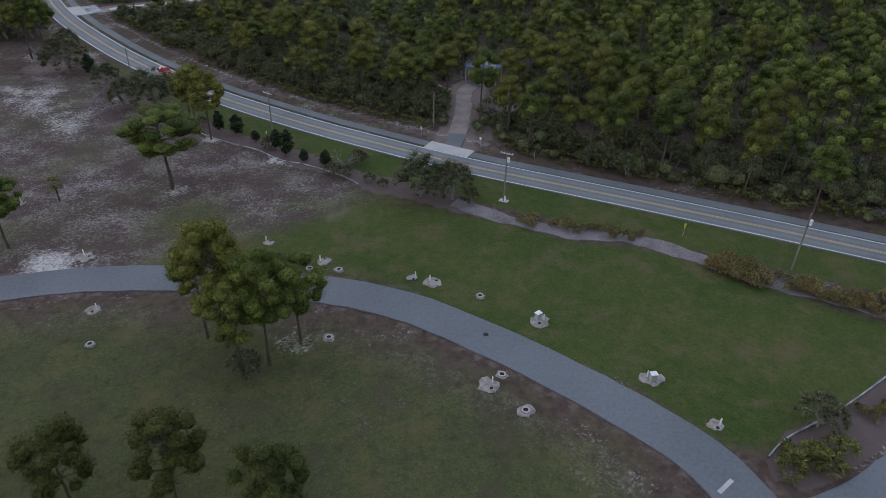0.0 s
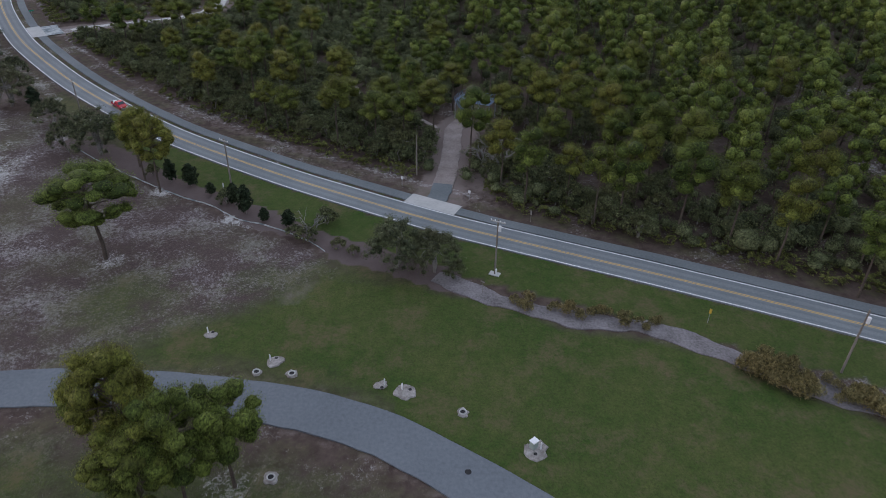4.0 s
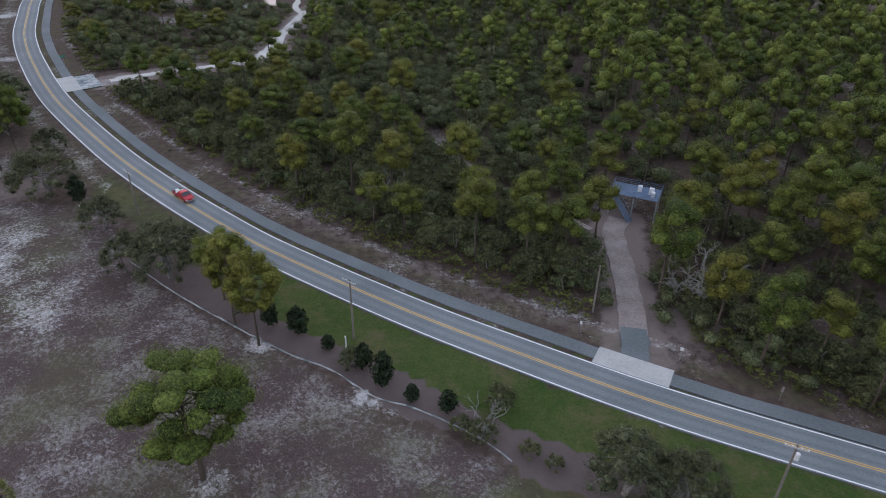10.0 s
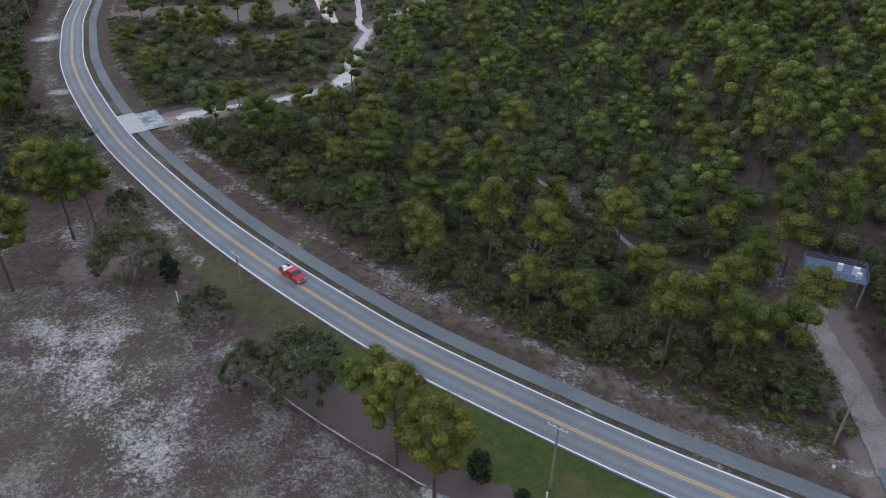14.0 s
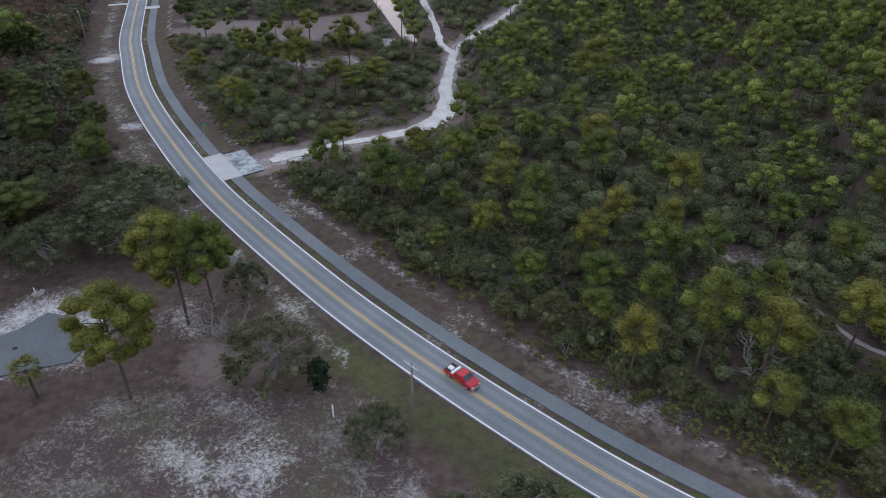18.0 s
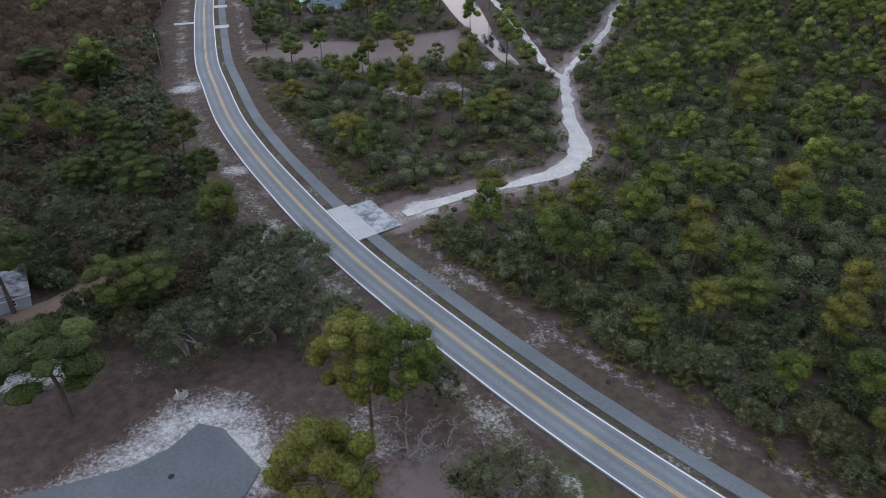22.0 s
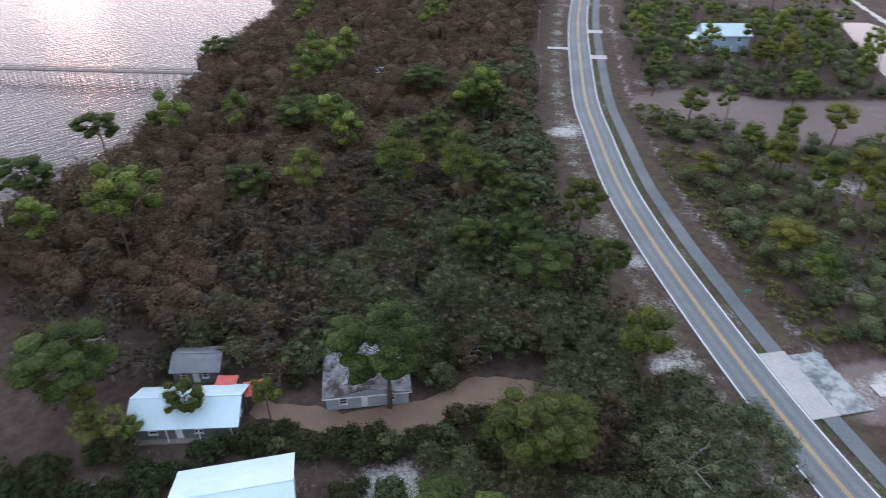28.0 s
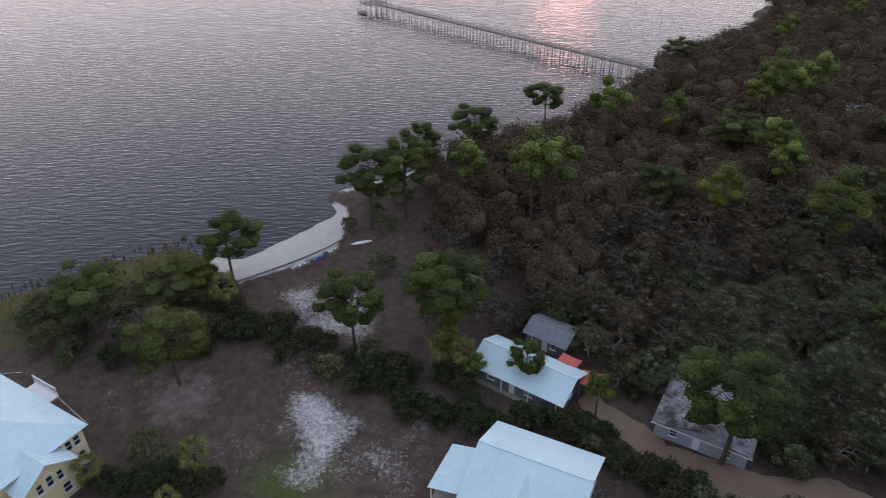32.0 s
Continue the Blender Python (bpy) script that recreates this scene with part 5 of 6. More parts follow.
def gable_house(name, label, x, y, turn, length, width, eave, ridge, wall, roof, windows, over=0.5, seam=0.6, door=None):
    """A house whose ridge runs along its own x; windows: (side, along, z, w, h), side one of front, back, west, east."""
    root = tagged(thing(name, x, y, -0.05, turn), label, "house")
    L, W, t = length / 2, width / 2, 0.2
    sides = {"front": (Matrix.Translation((-L, -W + t, 0)), length), "back": (Matrix.Translation((L, W - t, 0)) @ Matrix.Rotation(math.pi, 4, "Z"), length),
             "east": (Matrix.Translation((L - t, -W + t + 0.002, 0)) @ Matrix.Rotation(math.pi / 2, 4, "Z"), width - 2 * t - 0.004), "west": (Matrix.Translation((-L + t, W - t - 0.002, 0)) @ Matrix.Rotation(-math.pi / 2, 4, "Z"), width - 2 * t - 0.004)}
    for side, (m, size) in sides.items():
        holes = [(u, z, u + w, z + h) for s, u, z, w, h in windows if s == side]
        opening = [(door[1], 0.0, door[1] + 0.95, 2.1)] if door and door[0] == side else []
        ob = put("wall", moved(wall_pieces(size, eave, t, holes + opening), m), wall, root)
        for u, z, u1, z1 in holes:
            window_at(ob, m @ Matrix.Translation((u, 0, z)), u1 - u, z1 - z, M["white_paint"])
        for u, z, u1, z1 in opening:
            leaf = put("door", moved([box(u + 0.03, -0.13, 0.02, u1 - 0.03, -0.08, z1 - 0.03)], m), M["white_paint"], ob)
            put("handle", moved([box(u1 - 0.16, -0.19, 1.0, u1 - 0.1, -0.13, 1.1)], m), M["steel"], leaf)
    for sx in (-1, 1):
        v = np.array([(sx * (L - q), yy, z) for q in (0.0, t) for yy, z in ((-W + 0.02, eave), (W - 0.02, eave), (0, ridge - 0.14))])
        f3, f4 = np.array([(0, 1, 2), (5, 4, 3)]), np.array([(0, 3, 4, 1), (1, 4, 5, 2), (2, 5, 3, 0)])
        me = mesh_of("gable", [(v, f4), (v, f3)], wall)
        g = new("gable", me)
        g.parent = root
    drop = (ridge - eave) / W * over
    for sy in (-1, 1):
        roof_slope(root, (-L - over, sy * (W + over), eave - drop), (L + over, sy * (W + over), eave - drop), (L + over, 0, ridge), (-L - over, 0, ridge), roof, seam)
    put("ridge_cap", [box(-L - over, -0.14, ridge - 0.02, L + over, 0.14, ridge + 0.055)], roof, root)
    return root


cottage = gable_house("white_roofed_house", "house with a white standing-seam metal roof and side porch", -179.2, 208.4, 36.0, 12.6, 11.6, 4.9, 7.5, M["white_paint"], M["white_metal"],
                      [("east", 2, 1.2, 1.0, 1.4), ("east", 7, 1.2, 1.0, 1.4), ("back", 2, 1.2, 1.0, 1.4), ("back", 8, 1.2, 1.0, 1.4), ("front", 2.5, 1.2, 1.0, 1.4), ("front", 9, 1.2, 1.0, 1.4), ("west", 2, 1.2, 1.0, 1.4)], 0.5, 0.55, ("west", 7.0))
roof_slope(cottage, (-11.0, -5.2, 2.95), (-11.0, 1.9, 2.95), (-6.55, 1.9, 3.9), (-6.55, -5.2, 3.9), M["white_metal"], 0.42, "porch_roof")
for _y in (-4.9, -1.6, 1.6):
    put("post", [box(-10.75, _y - 0.08, -0.1, -10.59, _y + 0.08, 2.78)], M["white_paint"], cottage)
put("porch_floor", [box(-10.9, -5.1, -0.1, -6.32, 1.8, 0.16)], M["weathered"], cottage)
roof_slope(cottage, (-1.6, -5.4, 5.7), (-1.6, -2.0, 5.7), (-0.3, -0.9, 6.9), (-0.3, -5.4, 6.9), M["white_metal"], 0.5, "dormer_slope")
roof_slope(cottage, (1.0, -5.4, 5.7), (1.0, -2.0, 5.7), (-0.3, -0.9, 6.9), (-0.3, -5.4, 6.9), M["white_metal"], 0.5, "dormer_slope")
put("dormer_wall", [(np.array([(-1.4, -5.1, 5.0), (0.8, -5.1, 5.0), (0.8, -5.1, 5.75), (-0.3, -5.1, 6.75), (-1.4, -5.1, 5.75)]), np.array([[0, 1, 2, 3], [0, 3, 4, 4]])[:1])], M["white_paint"], cottage)

lodge = gable_house("low_house", "low house with a white metal roof and shaded front porch", -196.2, 219.6, 26.8, 13.4, 6.6, 2.9, 4.5, M["dark_wall"], M["white_metal"],
                    [("front", 2, 1.0, 1.2, 1.1), ("front", 8, 1.0, 1.2, 1.1), ("west", 2.5, 1.0, 1.2, 1.1), ("east", 2.5, 1.0, 1.2, 1.1)], 0.7, 0.6, ("front", 5.5))
for _x in (-6.3, -2.1, 2.1, 6.3):
    put("post", [box(_x - 0.06, -3.9, -0.1, _x + 0.06, -3.78, 2.45)], M["white_paint"], lodge)
put("porch_floor", [box(-6.6, -4.1, -0.1, 6.6, -3.32, 0.14)], M["weathered"], lodge)

old_house = gable_house("old_house", "old grey house under a pine, roof strewn with leaves", -177.8, 235.6, 121.0, 9.6, 11.4, 2.7, 3.9, M["grey_wall"], M["old_roof"],
                        [("west", 1.6, 0.9, 1.1, 1.1), ("west", 8.2, 0.9, 1.1, 1.1), ("front", 2, 0.9, 1.1, 1.1), ("front", 6, 0.9, 1.1, 1.1), ("back", 3, 0.9, 1.1, 1.1)], 0.45, 0.45, ("west", 4.6))
put("fascia", [box(-5.3, -6.2, 2.42, -5.22, 6.2, 2.6)], M["white_paint"], old_house)

blue_house = gable_house("blue_house", "pale blue house with a white roof among the trees", -147, 421, 23.0, 15, 8.5, 5.6, 8.2, M["blue_wall"], M["white_metal"],
                         [("front", 2, 3.4, 1.2, 1.4), ("front", 6, 3.4, 1.2, 1.4), ("front", 11, 3.4, 1.2, 1.4), ("front", 4, 0.9, 1.2, 1.3), ("west", 3.5, 3.4, 1.2, 1.4)], 0.5, 0.7, ("front", 9.0))
roof_slope(blue_house, (-11.5, -3.8, 4.0), (-11.5, 2.5, 4.0), (-7.52, 2.5, 4.9), (-7.52, -3.8, 4.9), M["white_metal"], 0.7, "porch_roof")
for _y in (-3.5, 2.2):
    put("post", [box(-11.3, _y - 0.1, -0.1, -11.1, _y + 0.1, 3.85)], M["white_paint"], blue_house)

for _x, _y, _t, _l, _w, _rm, _lab in ((-201.5, 227.8, 26, 6.5, 5, "grey_metal", "small shed with a grey ribbed metal roof"), (-210.5, 241.5, 30, 6, 4.6, "grey_metal", "grey-roofed cabin hidden in the oaks"), (-240, 349, 20, 8, 5, "white_metal", "pale-roofed cabin in the woods"),
                                     (-224, 299.5, 40, 8, 5.5, "grey_metal", "grey-roofed cabin under the oaks"), (-229, 327, 15, 6, 4.6, "white_metal", "small pale-roofed cabin in the woods")):
    gable_house("cabin", _lab, _x, _y, _t, _l, _w, 2.5, 3.6, M["dark_wall"], M[_rm], [("front", 1.0, 1.0, 1.0, 1.0), ("front", _l - 2.4, 1.0, 1.0, 1.0)], 0.4, 0.5, ("front", _l / 2 - 0.5))


def yellow_house():
    """A two-storey house with a hipped roof and a gabled wing; origin at the eave's corner."""
    root = tagged(thing("yellow_house", -211.0, 164.6, -0.05, 211.3), "two-storey pale yellow house with white-framed windows and pale metal roof", "house")
    A, B, e, t = 18.0, 13.0, 5.9, 0.22
    wn = [(0.5, 3.55, 1.4, 5.1), (1.6, 3.55, 2.5, 5.1), (0.5, 0.9, 1.4, 2.4), (1.6, 0.9, 2.5, 2.4)]
    end = Matrix.Translation((0.6 + t, 3.62, 0)) @ Matrix.Rotation(-math.pi / 2, 4, "Z")
    ob = put("wall", moved(wall_pieces(3.0, e, t, wn), end), M["yellow_wall"], root)
    for u, z, u1, z1 in wn:
        window_at(ob, end @ Matrix.Translation((u, 0, z)), u1 - u, z1 - z, M["white_paint"])
    put("trim", moved([box(-0.02, -t - 0.04, 2.85, 3.02, -t - 0.003, 3.0)], end), M["white_paint"], ob)
    far = Matrix.Translation((0.6 + t, 0.6 + t, 0))
    put("wall", moved(wall_pieces(A - 1.2 - t, e, t, []), far), M["yellow_wall"], root)
    put("wall", [box(0.62 + t, B - 0.8, 0, A - 0.6, B - 0.6, e)], M["yellow_wall"], root)
    put("wall", [box(A - 0.82, 0.62 + t, 0, A - 0.6, B - 0.82, e)], M["yellow_wall"], root)
    put("wall", [box(0.6, 10.3, 0, 0.6 + t, B - 0.6, e)], M["yellow_wall"], root)
    r = e + 3.2
    roof_slope(root, (0, 0, e), (A, 0, e), (A - 6.5, 6.5, r), (6.5, 6.5, r), M["white_metal"], 0.55)
    roof_slope(root, (0, B, e), (A, B, e), (A - 6.5, 6.5, r), (6.5, 6.5, r), M["white_metal"], 0.55)
    roof_slope(root, (0, 0, e), (0, B, e), (6.5, 6.52, r), (6.5, 6.48, r), M["white_metal"], 0.55)
    roof_slope(root, (A, 0, e), (A, B, e), (A - 6.5, 6.52, r), (A - 6.5, 6.48, r), M["white_metal"], 0.55)
    # the gabled wing
    f0, f1, b0, b1, we, wr = -1.9, 3.0, 3.7, 10.2, 5.0, 7.1
    mid = (b0 + b1) / 2
    front = Matrix.Translation((f0 + t, b1, 0)) @ Matrix.Rotation(-math.pi / 2, 4, "Z")
    holes = [(1.55, 3.2, 2.4, 4.7), (2.8, 3.3, 3.7, 4.9), (4.1, 3.2, 4.95, 4.7), (1.2, 0.8, 2.3, 2.3), (4.2, 0.8, 5.3, 2.3)]
    ob = put("wall", moved(wall_pieces(b1 - b0, we, t, holes), front), M["yellow_wall"], root)
    for u, z, u1, z1 in holes:
        window_at(ob, front @ Matrix.Translation((u, 0, z)), u1 - u, z1 - z, M["white_paint"])
    arch = [(3.25 + 0.55 * math.cos(a), -t - 0.05, 4.9 + 0.45 * math.sin(a)) for a in np.linspace(0, math.pi, 9)]
    put("window_arch", moved([tube(arch, 0.06, 6)], front), M["white_paint"], ob)
    v = np.array([(f0 + q, yy, z) for q in (0.0, t) for yy, z in ((b0, we), (b1, we), (mid, wr - 0.12))])
    g = new("gable", mesh_of("gable", [(v, np.array([(0, 3, 4, 1), (1, 4, 5, 2), (2, 5, 3, 0)])), (v, np.array([(0, 1, 2), (5, 4, 3)]))], M["yellow_wall"]))
    g.parent = root
    put("wall", [box(f0 + t + 0.002, b0, 0, f1, b0 + t, we)], M["yellow_wall"], root)
    put("wall", [box(f0 + t + 0.002, b1 - t, 0, f1, b1, we)], M["yellow_wall"], root)
    for yy in (b0 - 0.45, b1 + 0.45):
        roof_slope(root, (f0 - 0.5, yy, we - 0.3), (f1 + 1.5, yy, we - 0.3), (f1 + 1.5, mid, wr), (f0 - 0.5, mid, wr), M["white_metal"], 0.55, "wing_roof")
    # roof balcony behind the far eave
    bal = put("balcony_rail", [box(8.2, -1.6, 6.6, 13.0, -1.48, 6.72), box(8.2, -1.6, 5.4, 13.0, -1.48, 5.52)], M["white_paint"], root)
    for k in range(13):
        put("baluster", [box(8.25 + k * 0.385, -1.57, 5.52, 8.35 + k * 0.385, -1.51, 6.6)], M["white_paint"], bal)
    put("balcony_floor", [box(8.2, -1.6, 5.2, 13.0, -0.03, 5.38)], M["white_paint"], root)
    return root


yellow_house()


# ---- lookout deck ----
def lookout():
    root = tagged(thing("lookout_deck", 20.6, 187.6, 0, -25), "raised blue-painted lookout deck with stairs and metal rails", "deck")
    w, d, z = 9.2, 5.2, 4.6
    for k in range(26):
        put("deck_board", [box(-w / 2 + k * w / 26 + 0.01, -d / 2, z, -w / 2 + (k + 1) * w / 26 - 0.01, d / 2, z + 0.06)], M["blue_deck"], root)
    for x in (-w / 2 + 0.2, 0, w / 2 - 0.2):
        put("beam", [box(x - 0.1, -d / 2, z - 0.3, x + 0.1, d / 2, z - 0.003)], M["weathered"], root)
        for y in (-d / 2 + 0.2, d / 2 - 0.2):
            put("post", [box(x - 0.13, y - 0.13, -0.1, x + 0.13, y + 0.13, z - 0.3)], M["steel"], root)
    for (x0, y0), (x1, y1) in (((-w / 2, d / 2), (w / 2, d / 2)), ((w / 2, d / 2), (w / 2, -d / 2)), ((-w / 2, d / 2), (-w / 2, -d / 2)), ((-1.6, -d / 2), (w / 2, -d / 2))):
        for h in (0.4, 0.75, 1.1):
            put("rail", [tube([(x0, y0, z + h), (x1, y1, z + h)], 0.035, 6)], M["blue_deck"], root)
        n = max(2, int(math.hypot(x1 - x0, y1 - y0) / 1.5))
        for k in range(n + 1):
            x, y = x0 + (x1 - x0) * k / n, y0 + (y1 - y0) * k / n
            put("rail_post", [tube([(x, y, z), (x, y, z + 1.12)], 0.04, 6)], M["blue_deck"], root)
    stair = put("stair_stringer", [tube([(-4.3, -2.62, z), (-0.2, -4.6, 0.05)], 0.12, 4), tube([(-3.6, -1.9, z), (0.6, -3.6, 0.05)], 0.12, 4)], M["blue_deck"], root)
    for k in range(20):
        t = (k + 0.5) / 20
        m = Matrix.Translation((-3.95 + 4.15 * t, -2.3 - 1.85 * t, z * (1 - t))) @ Matrix.Rotation(radians(-25), 4, "Z")
        put("tread", moved([box(-0.15, -0.5, -0.03, 0.15, 0.5, 0.03)], m), M["blue_deck"], stair)
    for dx, dy in ((0, 0), (0.75, 0.75)):
        put("handrail", [tube([(-4.3 + dx, -2.62 + dy, z + 1.0), (-0.2 + dx, -4.6 + dy * 1.3, 1.0)], 0.04, 6)], M["blue_deck"], stair)
    return root


lookout()
for _x, _y, _s in ((0.6, 0.2, 1.0), (2.9, -0.3, 1.15), (3.3, -1.3, 0.9)):
    _m = Matrix.Translation((20.6, 187.6, 4.665)) @ Matrix.Rotation(radians(-25), 4, "Z") @ Matrix.Translation((_x, _y, 0))
    bm = chamfer_box(-0.4 * _s, -0.35, 0, 0.4 * _s, 0.35, 1.25 * _s, 0.05)
    cab = tagged(part("equipment_cabinet", bm, M["white_paint"], None), "white metal equipment cabinet on the lookout deck", "cabinet", "cabinets on the deck")
    cab.matrix_basis = _m


# ---- pier ----
def pier():
    a, b = Vector((-288.5, 327.3, 0)), Vector((-400, 288.5, 0))
    n = (b - a).length
    root = tagged(thing("fishing_pier", a.x, a.y, 0, math.degrees(math.atan2(b.y - a.y, b.x - a.x))), "long weathered timber fishing pier on thin piles", "pier")
    z = 1.9
    put("deck", [box(0, -0.85, z - 0.1, n, 0.85, z)], M["weathered"], root)
    for y in (-0.85, 0.85):
        put("beam", [box(0, y - 0.06, z - 0.36, n, y + 0.06, z - 0.103)], M["weathered"], root)
        for h in (0.55, 1.05):
            put("rail", [box(0, y - 0.04, z + h - 0.05, n, y + 0.04, z + h + 0.05)], M["weathered"], root)
    k = 0.0
    while k < n:
        for y in (-0.98, 0.98):
            put("post", [tube([(k, y, -4.5), (k, y, z + 1.12)], 0.11, 6)], M["weathered"], root)
        put("cross_brace", [tube([(k + 0.15, -0.9, z - 0.5), (k + 0.15, 0.9, -0.4)], 0.05, 4)], M["weathered"], root)
        k += 3.1
    put("head_deck", [box(n + 0.003, -4.5, z - 0.1, n + 7, 4.5, z)], M["weathered"], root)
    for x in (n + 0.3, n + 3.5, n + 6.7):
        for y in (-4.2, -1.4, 1.4, 4.2):
            put("post", [tube([(x, y, -4.5), (x, y, z + 1.1)], 0.12, 6)], M["weathered"], root)
    for (x0, y0), (x1, y1) in (((n, -4.4), (n + 7, -4.4)), ((n, 4.4), (n + 7, 4.4)), ((n + 6.95, -4.4), (n + 6.95, 4.4))):
        for h in (0.55, 1.05):
            put("rail", [tube([(x0, y0, z + h), (x1, y1, z + h)], 0.06, 4)], M["weathered"], root)
    put("landing", [box(n + 1.5, 4.6, -0.7, n + 5.5, 7.2, -0.55)], M["weathered"], root)
    for x in (n + 1.7, n + 5.3):
        put("post", [tube([(x, 7.0, -4.5), (x, 7.0, 1.2)], 0.12, 6)], M["weathered"], root)
    return root


pier()
for _pts, _lab in (([(-293, 331), (-285, 338), (-277.5, 349.5)], "pale timber boardwalk by the shore"), ([(-277.3, 349), (-271, 333)], "pale timber boardwalk leading inland"), ([(-272, 334), (-258, 342), (-250, 346)], "pale timber boardwalk through the trees")):
    tagged(put("boardwalk", [ribbon(glide(_pts, 1.5), -0.8, 0.8, 0.55, 0.75)], M["concrete"]), _lab, "boardwalk")


# ---- utility poles, signs and small posts ----
def utility_pole(x, y, h, turn, arm=True, can=False, lean=0.0, guard=False, label="weathered timber utility pole"):
    root = tagged(thing("utility_pole", x, y, 0, turn), label, "pole")
    root.matrix_basis = pose(x, y, -0.05, lean, 0, turn)
    put("shaft", [tube([(0, 0, 0), (0, 0, h * 0.5), (0, 0, h)], [0.17, 0.15, 0.12], 10)], M["pole_wood"], root)
    if arm:
        a = put("cross_arm", [box(-1.25, -0.2, h - 0.5, 1.25, -0.08, h - 0.32)], M["concrete"], root)
        for k in (-1.15, -0.45, 0.45, 1.15):
            put("insulator", [tube([(k, -0.14, h - 0.32), (k, -0.14, h - 0.2), (k, -0.14, h - 0.1)], [0.05, 0.075, 0.04], 8)], M["white_paint"], a)
    if can:
        c = put("transformer", [tube([(0.36, 0, h - 2.2), (0.36, 0, h - 2.15), (0.36, 0, h - 1.25), (0.36, 0, h - 1.15)], [0.2, 0.26, 0.26, 0.16], 12)], M["white_paint"], root)
        put("bracket", [box(0.1, -0.05, h - 1.8, 0.2, 0.05, h - 1.6)], M["steel"], c)
    if guard:
        put("pole_guard", [tube([(0.24, -0.1, 0), (0.24, -0.1, 1.1)], [0.16, 0.14], 10)], M["white_paint"], root)
        put("base_pad", [box(-0.9, -0.6, -0.05, 0.9, 0.6, 0.05)], M["concrete"], root)
    return root


utility_pole(19.1, 118.9, 10.6, -26, True, True, 0, True, "dark utility pole with a white transformer and pale base")
utility_pole(-31.3, 149.2, 11.0, -35, label="weathered utility pole with one cross-arm in the mulch bed")
utility_pole(-76.0, 186.6, 9.6, -45, label="weathered utility pole with one cross-arm on the verge")
utility_pole(65.6, 94.3, 11.6, -28, False, True, 3.5, label="leaning utility pole with a pale transformer")
utility_pole(6.0, 155.5, 9.0, -30, False, False, 0, False, "bare timber pole beside the gravel track")
utility_pole(-187.5, 349, 11, -70, label="utility pole on the bay side of the road")
utility_pole(-204.5, 402, 11, -72, label="utility pole on the bay side of the road")


def post_sign(x, y, h, w, hh, mat, turn, label, pole="steel"):
    root = tagged(thing("road_sign", x, y, 0, turn), label, "sign")
    put("post", [tube([(0, 0, -0.1), (0, 0, h)], 0.04, 6)], M[pole], root)
    put("panel", [box(-w / 2, -0.06, h - hh, w / 2, -0.042, h + 0.02)], mat, root)
    return root


post_sign(-129.2, 277.4, 2.9, 1.5, 0.45, M["green_sign"], 40, "green street-name sign on a thin post")
post_sign(16.4, 144.2, 2.3, 0.5, 0.6, M["white_paint"], -30, "small white sign beside the cycle path")
post_sign(27.5, 136.0, 2.4, 0.3, 0.9, M["weathered"], -30, "narrow weathered marker post beside the cycle path", "weathered")
post_sign(3.0, 150.5, 2.2, 0.35, 0.6, M["white_paint"], -30, "small white sign beside the cycle path")
post_sign(50.6, 105.6, 2.6, 0.35, 0.9, M["yellow_sign"], -28, "yellow marker post on the road verge")
post_sign(16.6, 113.6, 2.2, 0.7, 0.2, M["weathered"], -30, "weathered wooden trail marker in the bed", "weathered")
for _x, _y, _h, _lab in ((-86.7, 186.4, 2.3, "white marker post standing in the mulch"), (-32.2, 146.8, 2.6, "pale timber stake beside a young tree")):
    tagged(put("marker_post", [tube([(0, 0, -0.1), (0, 0, _h - 0.05), (0, 0, _h)], [0.11, 0.11, 0.05], 8)], M["white_paint"]), _lab, "post").matrix_basis = pose(_x, _y, 0)


